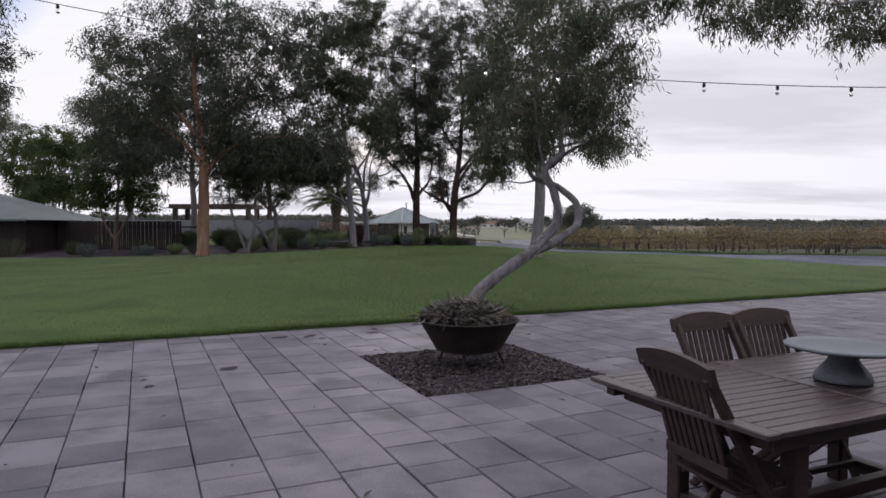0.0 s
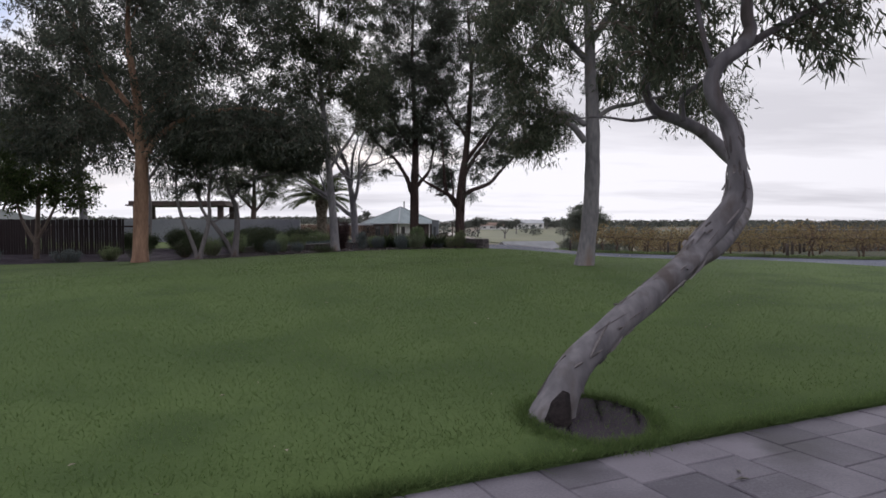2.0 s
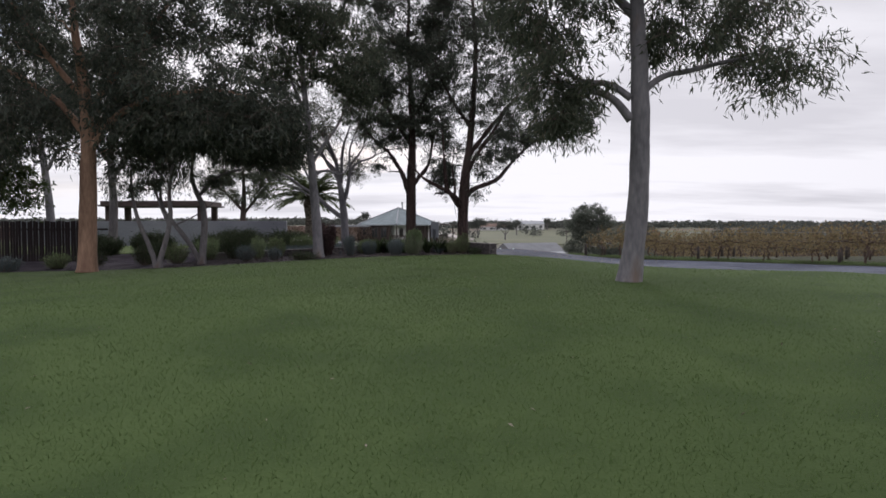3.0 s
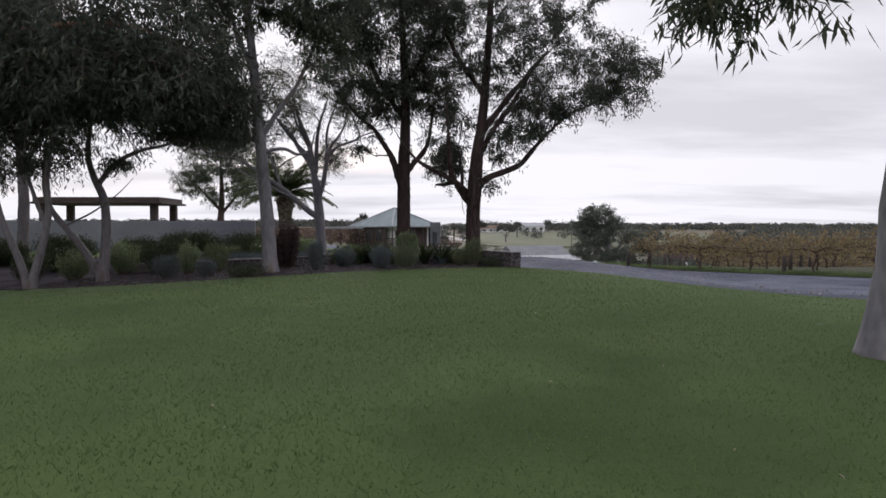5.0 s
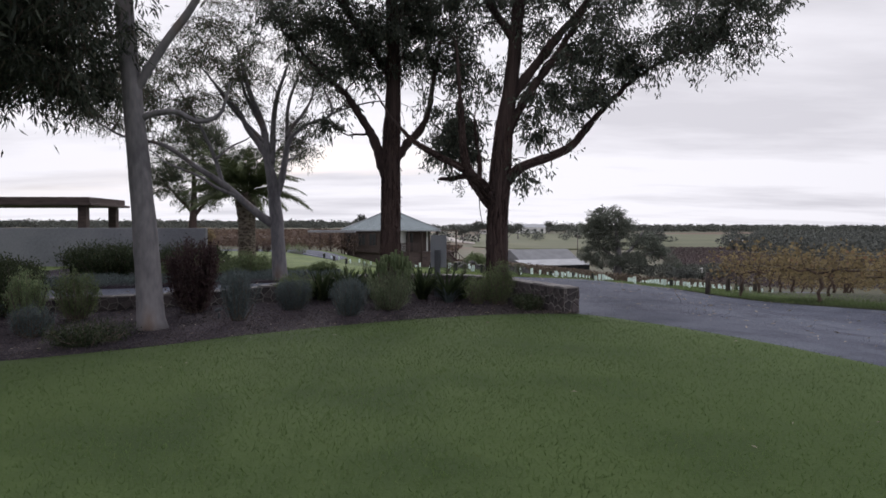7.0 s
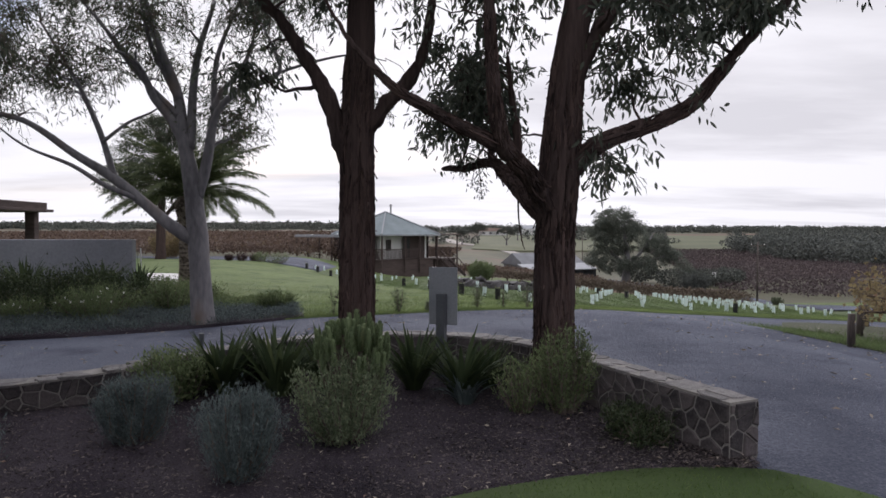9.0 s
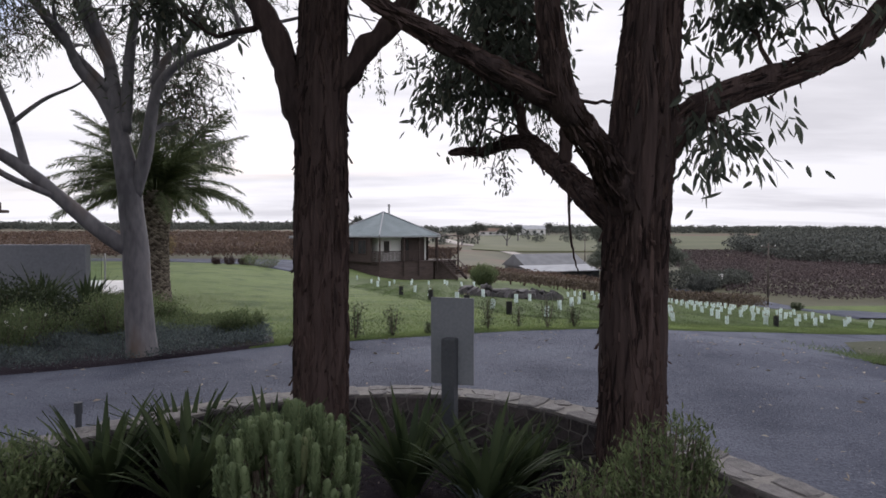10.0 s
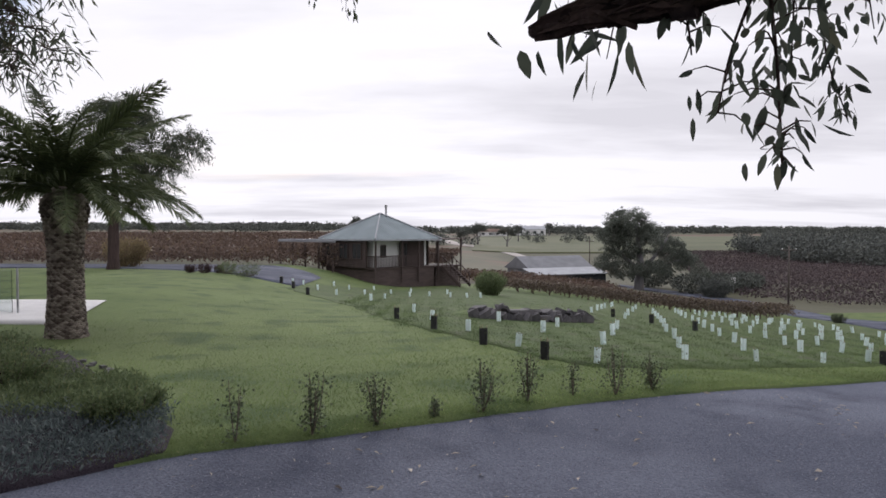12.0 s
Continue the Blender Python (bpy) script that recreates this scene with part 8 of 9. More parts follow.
part("gutter", Build().beam((-6.4, -4.42, 2.03), (6.4, -4.42, 2.03), 0.12, 0.1), M_OLDROOF, sh)
fn = thing("dark_fence", "dark timber paling fence behind the garden bed", "fence", pose(-16.7, 36.6, gz(-17, 36.6) - 0.12), kind="structure")
pal = Build().box((0, 0, 0.85), (0.10, 0.022, 1.75), None, 0.004).mesh("paling", M_SHEDWALL)
for k in range(66):
    part("paling", pal, M_SHEDWALL, fn, at=pose(-5.6 + 0.115 * k, 0.01 * math.sin(k * 2.1), 0.02 * math.sin(k * 1.3), 0, 0.4 * math.sin(k * 3.3), 0))
part("fence_rail", Build().box((-1.3, 0.04, 1.4), (8.7, 0.05, 0.08)), M_SHEDWALL, fn)


# ---- patio ----
PV, PU = Vector((0.9067, 0.4217, 0)), Vector((0.4217, -0.9067, 0))
PATIO = Matrix(((PV.x, -PU.x, 0, 0), (PV.y, -PU.y, 0, 10.45), (0, 0, 1, 0), (0, 0, 0, 1)))  # x along the lawn's edge, -y toward the terrace


def patio_point(a, b, z=0.0):
    return PATIO @ Vector((a, -b, z))


base = Build().box((0, -9.0, -0.07), (44, 18.2, 0.06))
tagged(single("patio", base, M_JOINT, "", "", PATIO), "patio bed of dark sand showing in the paver joints", "paving", kind="structure")
BA, BB = (-2.12, -0.12), (2.2, 4.2)

M_WOOD_DARK = surf("dark_stained_teak", (0.022, 0.014, 0.014), (0.058, 0.037, 0.034), 3, 45, 0.55, 0.35, 0.004, stretch=(1, 8, 8))
M_WOOD_TOP = surf("weathered_table_slat", (0.022, 0.015, 0.017), (0.075, 0.052, 0.053), 3, 40, 0.34, 0.35, 0.004, stretch=(0.6, 10, 10), vary=0.5, spec=0.5)


def table():
    L, W, z = 2.12, 1.06, 0.745
    a0 = PATIO.inverted() @ Vector((0.76, 3.36, 0))
    t = thing("dining_table", "weathered dark-stained slatted outdoor dining table", "table", PATIO @ Matrix.Translation(a0 - Vector((0, W, 0))))
    n = 15
    w = W / n
    for k in range(n):
        part("slat", Build().box((L / 2, w * (k + 0.5), z - 0.012), (L - 0.16, w - 0.008, 0.024), None, 0.003), M_WOOD_TOP, t)
    for x in (0.04, L - 0.04):
        part("end_board", Build().box((x, W / 2, z - 0.012), (0.078, W, 0.026), None, 0.005), M_WOOD_TOP, t)
    part("cross_board", Build().box((L * 0.42, W / 2, z - 0.009), (0.085, W, 0.028), None, 0.004), M_WOOD_TOP, t, "paler board across the slats")
    ap = Build()
    for y in (0.1, W - 0.1):
        ap.box((L / 2, y, z - 0.07), (L - 0.3, 0.03, 0.09), None, 0.004)
    for x in (0.16, L - 0.16):
        ap.box((x, W / 2, z - 0.07), (0.03, W - 0.2, 0.09), None, 0.004)
    part("apron", ap, M_WOOD_DARK, t)
    part("bracket", Build().box((0.10, W - 0.10, z - 0.055), (0.10, 0.06, 0.05), None, 0.006), M_WOOD_DARK, t)
    for x in (0.42, L - 0.42):
        for y in (0.2, W - 0.2):
            part("leg", Build().box((x, y, (z - 0.03) / 2), (0.085, 0.085, z - 0.03), None, 0.008), M_WOOD_DARK, t)
        part("brace", Build().beam((x, 0.2, 0.12), (x, W - 0.2, 0.12), 0.06, 0.07), M_WOOD_DARK, t)
        part("brace", Build().beam((x, 0.25, 0.15), (x, W - 0.25, z - 0.12), 0.045, 0.05), M_WOOD_DARK, t)
    part("stretcher", Build().beam((0.42, W / 2, 0.13), (L - 0.42, W / 2, 0.13), 0.06, 0.07), M_WOOD_DARK, t)
    return a0


def chair_model():
    """Folding slatted chair; the sitter faces +y, the back stands at y = 0."""
    c = thing("folding_chair", "dark-stained wooden folding chair with a curved slatted back", "chair", group="chairs round the table")
    W = 0.46

    def back(x, h):
        return (x, 0.04 - 0.17 * (h - 0.42) / 0.55, h)

    for s in (-1, 1):
        part("back_post", Build().beam((s * (W / 2 - 0.02), 0.42, 0.0), back(s * (W / 2 - 0.02), 0.93), 0.034, 0.046, 0.006), M_WOOD_DARK, c)
        part("leg", Build().beam((s * (W / 2 - 0.06), -0.02, 0.0), (s * (W / 2 - 0.06), 0.46, 0.46), 0.032, 0.044, 0.006), M_WOOD_DARK, c)
        part("arm_stay", Build().beam((s * (W / 2 - 0.04), 0.08, 0.40), (s * (W / 2 - 0.04), 0.44, 0.43), 0.03, 0.04, 0.005), M_WOOD_DARK, c)
    rail = Build()
    verts, n = [], 12
    for k in range(n + 1):
        x = -W / 2 - 0.014 + (W + 0.028) * k / n
        arch = 0.032 * (1 - (2 * k / n - 1) ** 2)
        for dz, dy in ((0.0, -0.016), (0.075 + arch, -0.016), (0.075 + arch, 0.016), (0.0, 0.016)):
            q = back(x, 0.895 + dz)
            verts.append((q[0], q[1] + dy, q[2]))
    faces = [(4 * i + k, 4 * i + (k + 1) % 4, 4 * i + 4 + (k + 1) % 4, 4 * i + 4 + k) for i in range(n) for k in range(4)] + [(3, 2, 1, 0), (4 * n, 4 * n + 1, 4 * n + 2, 4 * n + 3)]
    top = part("top_rail", rail.add(verts, faces), M_WOOD_DARK, c)
    part("low_rail", Build().beam(back(-W / 2 + 0.03, 0.52), back(W / 2 - 0.03, 0.52), 0.03, 0.05, 0.004), M_WOOD_DARK, c)
    for k in range(9):
        x = -W / 2 + 0.06 + (W - 0.12) * k / 8
        part("back_slat", Build().beam(back(x, 0.52), back(x, 0.91), 0.029, 0.012, 0.002), M_WOOD_DARK, top)
    for k in range(8):
        part("seat_slat", Build().box((0, 0.06 + 0.052 * k, 0.445 - 0.004 * abs(k - 4)), (W - 0.06, 0.044, 0.018), None, 0.003), M_WOOD_DARK, c)
    for y in (0.02, 0.38):
        part("stretcher", Build().beam((-W / 2 + 0.04, y, 0.14 if y > 0.2 else 0.05), (W / 2 - 0.04, y, 0.14 if y > 0.2 else 0.05), 0.03, 0.034, 0.004), M_WOOD_DARK, c)
    return c


TA = table()
chair = chair_model()
# one at the head of the table, two on the far side
chair.matrix_basis = PATIO @ pose(TA.x + 0.09, TA.y - 0.63, -0.012, 0, 0, -97)
for a, b, turn in ((TA.x + 1.00, TA.y + 0.08, 180), (TA.x + 1.49, TA.y + 0.07, 178)):
    copy_thing(chair, PATIO @ pose(a, b, 0, 0, 0, turn))

M_DISH = surf("blue_grey_ceramic", (0.075, 0.088, 0.105), (0.14, 0.155, 0.18), 2, 60, 0.55, 0.25, 0.003, spec=0.4)
dish = Build().lathe([(0.0, 0.0), (0.155, 0.0), (0.160, 0.012), (0.150, 0.045), (0.115, 0.085), (0.085, 0.125), (0.078, 0.15), (0.12, 0.168), (0.24, 0.178), (0.318, 0.196), (0.325, 0.206), (0.318, 0.214), (0.24, 0.205), (0.12, 0.196), (0.0, 0.194)], sides=56)
single("pedestal_dish", dish, M_DISH, "wide blue-grey pedestal dish standing on the dining table", "dish", pose(2.02, 3.27, 0.748) @ Matrix.Scale(0.84, 4), smooth=True)

# ---- fire pit on its square of mulch ----
v = []
M_RUST = surf("dark_rusted_steel", (0.016, 0.013, 0.013), (0.045, 0.034, 0.031), 5, 50, 0.75, 0.4, 0.004, metal=0.4)
mulch_bed = Build()
N = 24
for i in range(N + 1):
    for j in range(N + 1):
        a, b = BA[0] + 2.0 * i / N, BB[0] + 2.0 * j / N
        q = patio_point(a, b)
        e = min(i, j, N - i, N - j)
        mulch_bed.v.append((q.x, q.y, -0.035 + 0.02 * min(e, 3) / 3 + 0.018 * noise.noise(Vector((a * 3, b * 3, 1)))))
mulch_bed.f = [(i * (N + 1) + j, i * (N + 1) + j + 1, (i + 1) * (N + 1) + j + 1, (i + 1) * (N + 1) + j) for i in range(N) for j in range(N)]
single("mulch_square", mulch_bed, M_MULCH, "square of dark bark mulch let into the paving", "mulch", smooth=True, kind="structure")


def chips(name, label, spots, lift, seed, lo, hi, material, category="mulch", flat=0.35):
    """Loose chips and leaves lying about, as stuff."""
    rc = np.random.default_rng(seed)
    n = len(spots)
    ax = rc.normal(size=(n, 3)) * np.array([1, 1, flat * 0.4])
    ax /= np.linalg.norm(ax, axis=1, keepdims=True)
    side = np.cross(ax, np.array([0, 0, 1.0]) + rc.normal(size=(n, 3)) * flat)
    side /= np.linalg.norm(side, axis=1, keepdims=True)
    L, W = rc.uniform(lo, hi, (n, 1)), rc.uniform(0.18, 0.4, (n, 1))
    p = np.column_stack([spots, lift])
    up = np.cross(side, ax) * L * 0.12
    verts = np.stack([p - ax * L / 2, p + side * L * W / 2 + up, p + ax * L / 2, p - side * L * W / 2 + up], 1).reshape(-1, 3)
    ob = new(name, quick_mesh(name, verts, np.arange(4 * n).reshape(n, 4), material))
    tagged(ob, label, category, kind="stuff")


rc = np.random.default_rng(55)
n = 5200
ab = rc.uniform(0, 2, (n, 2))
xy = np.array([[BA[0] + a, BB[0] + b] for a, b in ab])
xyw = np.column_stack([xy[:, 0] * PV.x + xy[:, 1] * PU.x, 10.45 + xy[:, 0] * PV.y + xy[:, 1] * PU.y])
chips("mulch_chip_layer", "loose bark chips on the mulch square", xyw, rc.uniform(-0.02, 0.012, n), 56, 0.02, 0.075, M_CHIP)


def fire_pit():
    c = Vector((0.27, 7.08, 0))
    p = thing("fire_pit", "dark steel fire bowl on three legs", "fire pit", pose(c.x, c.y, -0.02))
    bowl = Build().lathe([(0.0, 0.195), (0.33, 0.195), (0.355, 0.205), (0.37, 0.23), (0.45, 0.365), (0.53, 0.50), (0.55, 0.515), (0.557, 0.525), (0.547, 0.535), (0.52, 0.505), (0.44, 0.365), (0.36, 0.235), (0.0, 0.215)], sides=64)
    bowl_part = part("bowl", bowl, M_RUST, p, smooth=True)
    for k in range(3):
        a = 2 * math.pi * k / 3 + 0.35
        d = Vector((math.cos(a), math.sin(a), 0))
        part("leg", Build().tube([d * 0.36 + Vector((0, 0, 0.27)), d * 0.345 + Vector((0, 0, 0.17)), d * 0.39 + Vector((0, 0, 0.08)), d * 0.44 + Vector((0, 0, -0.01))], [0.013, 0.013, 0.013, 0.013], 8), M_RUST, bowl_part)
    part("ring", Build().tube([Vector((math.cos(2 * math.pi * k / 32) * 0.355, math.sin(2 * math.pi * k / 32) * 0.355, 0.21)) for k in range(33)], [0.01] * 33, 6, False), M_RUST, p)
    # heap of dry gum leaves and twigs in the bowl
    rp = np.random.default_rng(77)
    heap = thing("leaf_heap", "heap of dry grey-green gum leaves and twigs filling the fire bowl", "leaf heap", pose(c.x, c.y, 0.44))
    core = Build().lathe([(0.0, 0.225), (0.15, 0.205), (0.30, 0.14), (0.42, 0.06), (0.47, 0.0), (0.3, -0.08), (0.0, -0.1)], sides=28)
    part("litter_core", core, M_MULCH, heap, smooth=True)
    n = 4600
    a, r = rp.uniform(0, 2 * math.pi, n), 0.40 * np.sqrt(rp.random(n)) + (rp.random(n) < 0.07) * 0.12
    z = np.interp(r, [0, 0.15, 0.3, 0.42, 0.5, 0.6], [0.235, 0.215, 0.17, 0.105, 0.10, 0.12]) + rp.normal(size=n) * 0.02
    pos = np.column_stack([np.cos(a) * r - 0.05, np.sin(a) * r, z])
    out = np.column_stack([np.cos(a), np.sin(a), np.zeros(n)])
    ax = out * rp.uniform(-0.3, 0.35, (n, 1)) + rp.normal(size=(n, 3)) * np.array([0.8, 0.8, 0.13]) + np.array([0, 0, -0.08])
    over = r > 0.5
    ax[over] += out[over] * 0.7 + np.array([0, 0, -1.1])
    ax /= np.linalg.norm(ax, axis=1, keepdims=True)
    part("dry_leaf", leaf_mesh("dry_leaf", pos, ax, rp.uniform(0.06, 0.15, n), rp.uniform(0.018, 0.036, n), M_DRYLEAF, rp, 0.5), M_DRYLEAF, heap)
    tw = Build()
    for k in range(30):
        a, r = rp.uniform(0, 2 * math.pi), rp.uniform(0.05, 0.5)
        q = Vector((math.cos(a) * r, math.sin(a) * r, float(np.interp(r, [0, 0.3, 0.5], [0.2, 0.15, 0.11]))))
        e = Vector(rp.normal(size=3)) * 0.12
        e.z = abs(e.z) * 0.7
        tw.tube([q - e * 0.5, q + e * 0.5 + Vector((0, 0, 0.02)), q + e * 1.2 + Vector(rp.normal(size=3) * 0.03)], [0.005, 0.004, 0.002], 5, False)
    part("dry_twig", tw, M_TWIG, heap, kind="stuff")


M_DRYLEAF = foliage("dry_gum_leaf", (0.050, 0.046, 0.042), (0.150, 0.140, 0.124), (0.19, 0.145, 0.11), 0.15, 0.6)
fire_pit()

# ---- unseen wall and ceiling, added to keep skylight off the patio ----
M_RENDER = surf("shade_wall_render", (0.16, 0.14, 0.13), (0.24, 0.215, 0.20), 1, 20, 0.85, 0.2, 0.004, coords="World")
single("wall_south", Build().box((0, -14.2, 1.6), (34, 0.3, 3.3), None, 0.01), M_RENDER, "plain rendered wall closing the terrace, unseen, added for shade", "wall", PATIO, kind="structure")
single("ceiling", Build().box((0, -12.5, 3.1), (34, 3.6, 0.14), None, 0.01), M_BROWN, "unseen timber ceiling slab added to shade the near paving", "ceiling", PATIO, kind="structure")

# ---- festoon lights ----
M_CABLE = surf("black_cable", (0.012, 0.012, 0.013), (0.03, 0.03, 0.032), 5, 40, 0.6, 0)
M_BULB = glass_mat("bulb_glass", (0.95, 0.93, 0.9), 0.05)


def festoon():
    a, b = Vector((-5.0, 6.25, 3.90)), Vector((6.45, 6.0, 2.85))
    f = thing("festoon_light_string", "black festoon cable with unlit clear bulbs", "string lights", Matrix())
    pts = []
    for k in range(41):
        t = k / 40
        q = a.lerp(b, t)
        q.z -= 0.40 * 4 * t * (1 - t)
        pts.append(q)
    part("cable", Build().tube(pts, [0.004] * 41, 5), M_CABLE, f)
    holder = Build().lathe([(0.0, 0.0), (0.016, -0.002), (0.02, -0.02), (0.018, -0.055), (0.0, -0.06)], sides=10).mesh("lamp_holder", M_CABLE, True)
    glass = Build().lathe([(0.0, -0.05), (0.014, -0.055), (0.024, -0.085), (0.022, -0.108), (0.0, -0.122)], sides=12).mesh("bulb", M_BULB, True)
    for k in range(1, 17):
        x = k / 17 * 40
        q = pts[int(x)].lerp(pts[min(int(x) + 1, 40)], x - int(x))
        h = part("lamp_holder", holder, M_CABLE, f, at=Matrix.Translation(q) @ Matrix.Scale(0.75, 4))
        part("bulb", glass, M_BULB, h)
    for q in (a, b):
        p = thing("light_pole", "slim steel pole holding the festoon lights", "pole", pose(q.x, q.y, 0), "festoon poles")
        part("pole", Build().tube([(0, 0, -0.05), (0, 0, q.z + 0.05)], [0.03, 0.03], 12), M_STEEL, p)


festoon()

# soil ring at the foot of the leaning gum
v, f = loft([(0.28, 11.25), (0.5, 10.98), (0.72, 10.84), (0.95, 10.9), (1.15, 11.12)], [(0.30, 11.38), (0.55, 11.72), (0.85, 11.84), (1.05, 11.6), (1.17, 11.2)], 40, 8, 0.030, 0.05, 0.035)
tagged(new("soil_patch", quick_mesh("soil_patch", v, f, M_MULCH, True)), "bare soil with litter at the leaning gum's foot", "soil", kind="structure")


# ---- grass blades, litter and leaves on the ground ----
def blades(name, label, n, pick, seed, tall, wide, material=None):
    """Short blades of mown grass, thickest near the camera's line."""
    rb = np.random.default_rng(seed)
    xy = pick(rb, n)
    n = len(xy)
    base = np.column_stack([xy, height(xy[:, 0], xy[:, 1]) + 0.02])
    ax = rb.normal(size=(n, 3)) * 0.55 + np.array([0, 0, 1.0])
    ax /= np.linalg.norm(ax, axis=1, keepdims=True)
    side = np.cross(ax, rb.normal(size=(n, 3)))
    side /= np.linalg.norm(side, axis=1, keepdims=True)
    L = tall * rb.uniform(0.6, 1.4, (n, 1))
    tip = base + ax * L + rb.normal(size=(n, 3)) * np.array([0.3, 0.3, 0]) * L
    verts = np.stack([base - side * wide / 2, base + side * wide / 2, tip], 1).reshape(-1, 3)
    ob = new(name, quick_mesh(name, verts, np.arange(3 * n).reshape(n, 3), material or M_BLADE))
    tagged(ob, label, "grass", kind="stuff")


FAR = rounded(LAWN_FAR, 400)


def in_front_lawn(xy):
    ok = xy[:, 1] > EDGE(xy[:, 0]) + 0.0
    order = np.argsort(FAR[:, 0])
    lim = np.interp(xy[:, 0], FAR[order, 0], FAR[order, 1])
    return xy[ok & (xy[:, 1] < lim - 0.02)]


blades("lawn_grass", "short mown grass blades of the front lawn", 430000, lambda r, n: in_front_lawn(np.column_stack([r.normal(size=n) * 3.4 - 0.3, 8.5 + 27.5 * r.random(n)])), 61, 0.030, 0.005)
blades("lawn_grass", "coarser grass blades along the lawn's far parts", 160000, lambda r, n: in_front_lawn(np.column_stack([r.uniform(-18, 14, n), 5 + 31 * r.random(n)])), 62, 0.036, 0.008)


def edge_fringe(r, n):
    x = r.uniform(-9, 13, n)
    return np.column_stack([x, EDGE(x) + np.abs(r.normal(size=n)) * 0.05 - 0.02])


blades("grass_fringe", "ragged grass fringe along the patio's edge", 30000, edge_fringe, 63, 0.07, 0.006)


def soil_rim(r, n):
    a = r.uniform(0, 2 * math.pi, n)
    k = 1 + np.abs(r.normal(size=n)) * 0.16 - 0.14
    return np.column_stack([0.72 + 0.45 * k * np.cos(a), 11.33 + 0.48 * k * np.sin(a)])


blades("grass_fringe", "ragged grass round the leaning gum's bare soil", 5000, soil_rim, 68, 0.055, 0.006)


def back_lawn(r, n):
    E = rounded(BACK_EDGE, 300)
    x = r.uniform(-9, 16, n)
    y = np.interp(x, E[:, 0], E[:, 1]) + 4.5 * r.exponential(1.0, n)
    q = np.column_stack([x, y])
    rough = np.interp(q[:, 0], *np.array(ROUGH_EDGE).T)
    return q[~((q[:, 0] < -4.2) & (q[:, 1] < 46.5)) & (q[:, 1] < rough + r.normal(size=n) * 0.25)]


def rough_lawn(r, n):
    x = r.uniform(-5, 17, n)
    tuft = r.random(n) < 0.5
    y = np.interp(x, *np.array(ROUGH_EDGE).T) + 7.0 * r.exponential(1.0, n)
    x, y = np.where(tuft, np.round(x / 0.9) * 0.9 + r.normal(size=n) * 0.16, x), np.where(tuft, np.round(y / 0.8) * 0.8 + r.normal(size=n) * 0.13, y)
    return np.column_stack([x, y])


blades("lawn_grass", "short uneven grass of the lower lawn", 150000, back_lawn, 64, 0.040, 0.007, M_BLADE_BACK)
blades("rough_grass_blade", "uneven tufts of longer grass round the tree guards", 80000, rough_lawn, 66, 0.075, 0.010, M_BLADE_ROUGH)


def vine_verge(r, n):
    E = rounded(VINE_EDGE, 200)
    i = r.integers(0, 120, n)
    return E[i] + np.column_stack([r.normal(size=n) * 0.12 + r.exponential(0.9, n) * 0.65 - 0.12, r.exponential(0.9, n) * 0.75 - 0.12])


blades("rough_grass_blade", "ragged weedy grass along the vineyard's edge", 40000, vine_verge, 67, 0.075, 0.012, M_BLADE_ROUGH)


def bed_litter(r, n):
    E = rounded(BED_EDGE[4:], 300)
    W = rounded([(-9.5, 36.4)] + WALL[::-1], 300)
    i, t = r.integers(0, 300, n), r.random((n, 1))
    return E[i] * (1 - t) + W[i] * t + r.normal(size=(n, 2)) * 0.035


q = bed_litter(rc, 60000)
chips("mulch_chip_layer", "bark chips and dry leaf litter on the garden bed", q, height(q[:, 0], q[:, 1]) + 0.018 + rc.uniform(0, 0.012, len(q)), 57, 0.010, 0.042, M_CHIP)
M_PALELEAF = foliage("fallen_pale_leaf", (0.17, 0.135, 0.11), (0.34, 0.30, 0.25), (0.30, 0.17, 0.11), 0.1)
q = bed_litter(rc, 480)
chips("fallen_leaf_scatter", "pale fallen gum leaves on the mulch", q, height(q[:, 0], q[:, 1]) + 0.036, 58, 0.02, 0.07, M_PALELEAF, "fallen leaves")
q = np.column_stack([rc.uniform(-9, 9, 1500), rc.uniform(29, 47, 1500)])
lim = np.interp(q[:, 0], *[k for k in np.array(sorted(map(tuple, rounded(BACK_EDGE, 200)))).T])
wl = rounded(WALL[::-1], 200)
q = q[(q[:, 1] < lim - 0.1) & ((q[:, 1] > np.interp(q[:, 0], wl[:, 0], wl[:, 1]) + 0.5) & (q[:, 0] < 1.6) | (q[:, 0] > 2.0) & (q[:, 1] > 37.2 - q[:, 0] * 1.6 + 3))]
chips("fallen_leaf_scatter", "fallen leaves and bark on the gravel drive", q, height(q[:, 0], q[:, 1]) + 0.004, 59, 0.04, 0.11, M_PALELEAF, "fallen leaves")
q = np.column_stack([np.abs(rc.normal(size=90000)) * 3.2 * rc.choice([-1, 1.25], 90000) - 0.2, 33.5 + 14 * rc.random(90000)])
q = q[(q[:, 0] > 2.2) | (q[:, 1] > 39.2)]
q = q[(q[:, 1] > 37.0 - 0.6 * np.maximum(q[:, 0] - 1.8, 0) * 1.6) & (q[:, 0] < 5.8)]
lim = np.interp(q[:, 0], *[k for k in np.array(sorted(map(tuple, rounded(BACK_EDGE, 200)))).T])
q = q[q[:, 1] < lim + 0.15]
M_PEBBLE = surf("gravel_pebble", (0.095, 0.097, 0.125), (0.25, 0.25, 0.295), 20, 60, 0.9, 0, island=1.2)
chips("gravel_pebbles", "loose grey pebbles on the drive", q, height(q[:, 0], q[:, 1]) - 0.006 + rc.uniform(0, 0.006, len(q)), 65, 0.010, 0.026, M_PEBBLE, "gravel", 0.35)
q = np.column_stack([rc.uniform(-7, 7, 260), rc.uniform(1, 14, 260)])
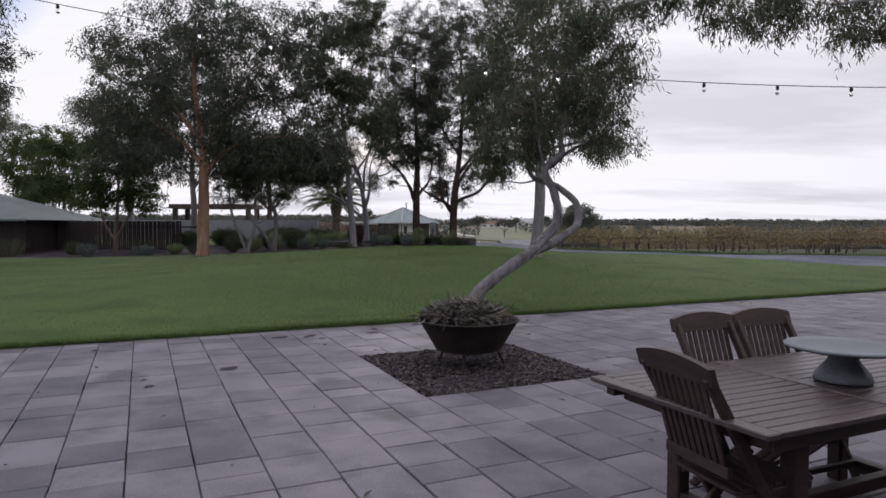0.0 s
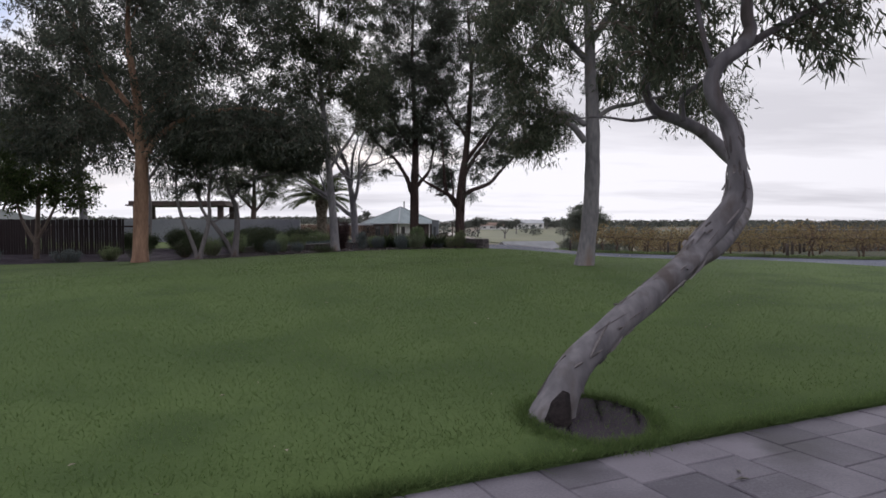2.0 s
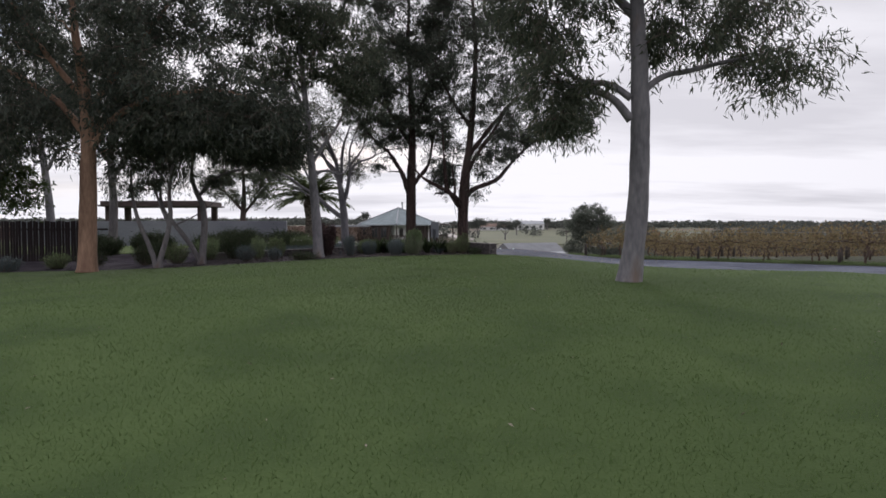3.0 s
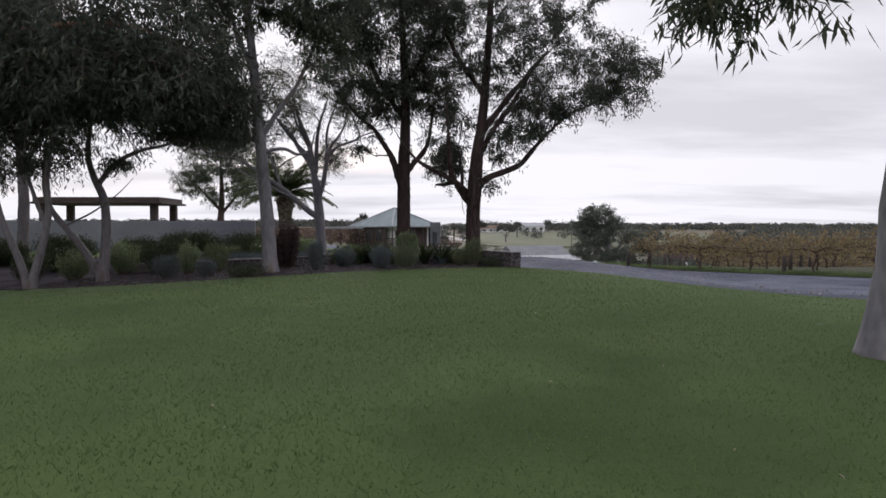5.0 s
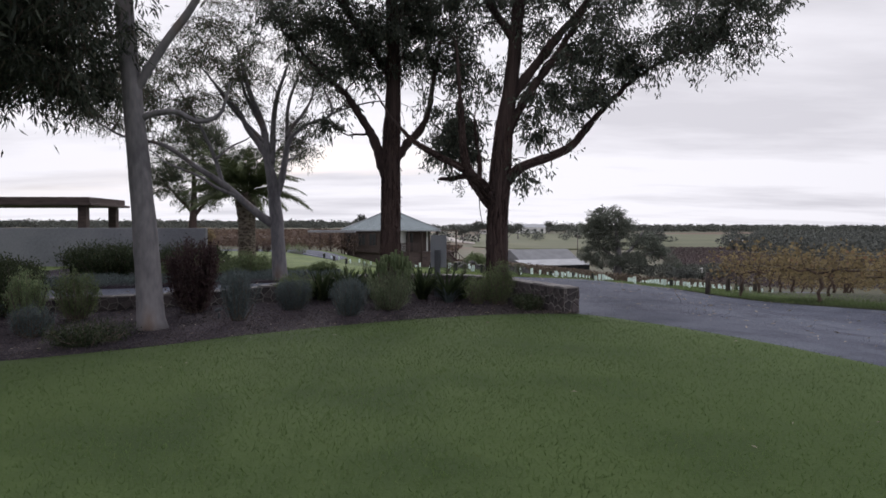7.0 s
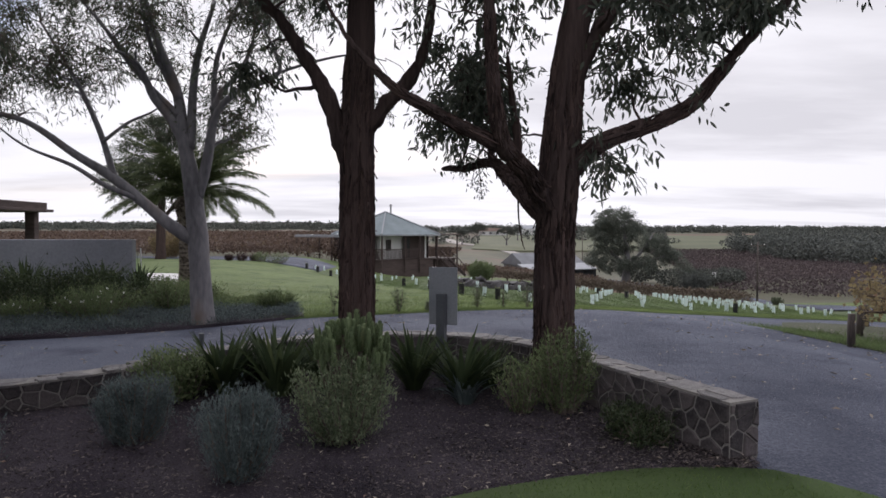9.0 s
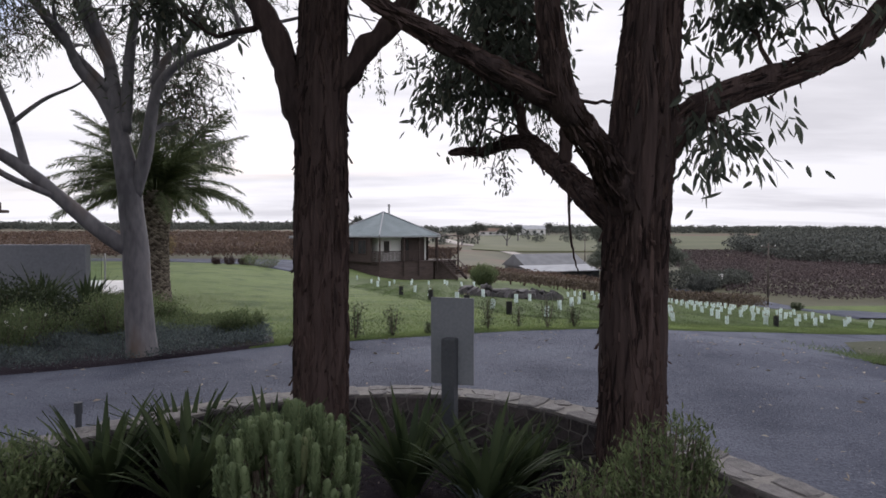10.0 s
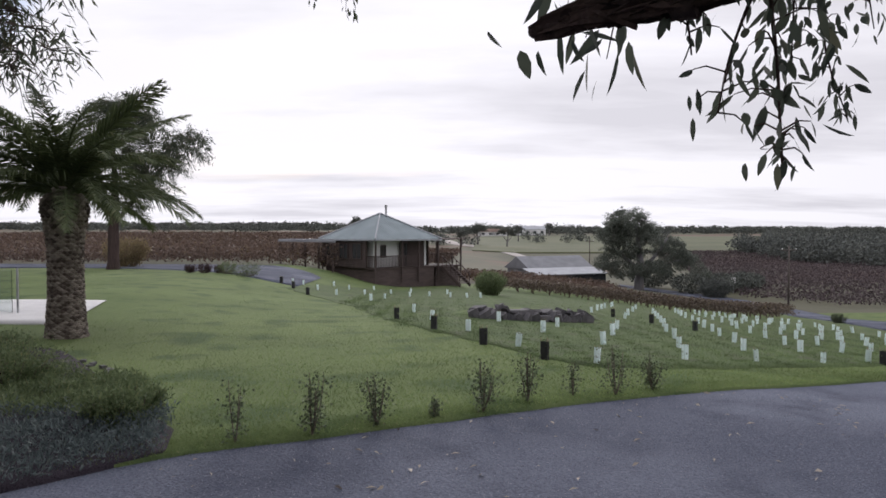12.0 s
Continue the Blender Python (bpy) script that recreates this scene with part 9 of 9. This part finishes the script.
q = q[(q[:, 1] < EDGE(q[:, 0]) - 0.1)]
chips("fallen_leaf_scatter", "a few dry leaves lying on the pavers", q, np.full(len(q), 0.006), 60, 0.03, 0.10, M_DRYLEAF, "fallen leaves")
q = in_front_lawn(np.column_stack([rc.uniform(-9, 10, 380), rc.uniform(8, 35, 380)]))
chips("fallen_leaf_scatter", "dry gum leaves scattered over the lawn", q, height(q[:, 0], q[:, 1]) + 0.05, 66, 0.02, 0.06, M_PALELEAF, "fallen leaves")


# ---- dark water stains on the pavers ----
M_STAIN = surf("tannin_stain", (0.036, 0.032, 0.036), (0.090, 0.080, 0.088), 14, 60, 1.0, 0, coords="World", spec=0.0)
rs = np.random.default_rng(41)
for x, y, r in ((-2.20, 8.80, 0.1), (-1.83, 8.94, 0.09), (-1.64, 8.71, 0.05), (-1.02, 9.19, 0.09), (-1.02, 9.53, 0.07), (-0.43, 9.99, 0.09), (-2.78, 6.09, 0.07), (-2.29, 6.88, 0.1), (-2.26, 8.78, 0.1), (-1.86, 8.84, 0.08), (-4.24, 7.85, 0.05)):
    n = 14
    ring = [(math.cos(2 * math.pi * k / n) * r * rs.uniform(0.65, 1.2), math.sin(2 * math.pi * k / n) * r * 0.8 * rs.uniform(0.65, 1.2)) for k in range(n)]
    spot = Build().add([(0, 0, 0.0045)] + [(a, b, 0.0035) for a, b in ring], [(0, k + 1, (k + 1) % n + 1) for k in range(n)])
    single("paver_stain", spot, M_STAIN, "dark round tannin stain on a stone paver", "stain", pose(x, y, 0, 0, 0, rs.uniform(0, 360)), "stains on the pavers")


# ---- pavers ----
def lay_pavers():
    rp = np.random.default_rng(99)
    shapes = []
    for L in (0.3, 0.4, 0.5, 0.6):
        for var in range(3):
            w = 0.4
            hx, hy = w / 2 - 0.003, L / 2 - 0.003
            c = 0.006
            jit = rp.normal(size=(4, 2)) * 0.002
            ring = [(-hx, -hy), (hx, -hy), (hx, hy), (-hx, hy)]
            ring = [(x + jx, y + jy) for (x, y), (jx, jy) in zip(ring, jit)]
            verts = [(x, y, -0.045) for x, y in ring] + [(x, y, -c) for x, y in ring] + [(x * (1 - c / hx), y * (1 - c / hy), 0.0) for x, y in ring]
            b = Build().convex(verts, [(8, 9, 10, 11)] + [(r * 4 + k, r * 4 + (k + 1) % 4, r * 4 + 4 + (k + 1) % 4, r * 4 + 4 + k) for r in (0, 1) for k in range(4)])
            shapes.append((L, b))
    meshes = [(L, b.mesh("paver", M_PAVER)) for L, b in shapes]
    floor = thing("paved_floor", "grey-lilac stone pavers in staggered rows with worn stains", "paving", PATIO, kind="structure")
    rest = Build()
    rest_v, rest_f = rest.v, rest.f
    count = 0
    for r in range(-50, 50):
        a = -0.12 + 0.4 * r + 0.2
        b = 0.0
        edge = True
        while b < 17.5:
            i = int(rp.choice(12, p=np.repeat([0.12, 0.38, 0.2, 0.3], 3) / 3))
            L, me = meshes[i]
            if edge and r % 2:
                i = i % 3
                L, me = meshes[i]
            edge = False
            in_a = BA[0] - 0.05 < a < BA[1] + 0.05
            if in_a and b + L > BB[0] + 0.02 and b < BB[1] - 0.02:
                if b < BB[0] - 0.15:
                    L2 = BB[0] - b
                    j = int(np.argmin([abs(m[0] - L2) for m in meshes[::3]])) * 3
                    me, sc = meshes[j][1], L2 / meshes[j][0]
                    count += 1
                    part("paver", me, M_PAVER, floor, at=Matrix.Translation((a, -b - L2 / 2, 0.0)) @ Matrix.Diagonal((1, sc, 1, 1)))
                b = BB[1]
                continue
            mid = b + L / 2
            tilt = rp.normal(size=3) * np.array([0.25, 0.25, 0.1])
            lift = rp.normal() * 0.0015
            near = -5.2 < a < 1.6 and mid < 9.2 or -5.2 < a < 4.4 and mid < 5.0
            if near and count < 300:
                part("paver", me, M_PAVER, floor, at=pose(a, -mid, lift, *tilt))
                count += 1
            else:
                o = len(rest_v)
                sb = shapes[i][1]
                rest_v.extend((x + a, y - mid, z + lift) for x, y, z in sb.v)
                rest_f.extend(tuple(k + o for k in q) for q in sb.f)
            b += L
    part("paver_field", rest, M_PAVER_FIELD, floor, kind="stuff")


M_PAVER_FIELD = surf("stone_paver_field", (0.064, 0.059, 0.076), (0.150, 0.138, 0.166), 2.2, 70.0, 0.62, 0.35, 0.006, island=0.85, spec=0.35, coords="World", stain=(0.045, 0.042, 0.050), stain_scale=1.3, stain_lo=0.54, stain_hi=0.68)
lay_pavers()
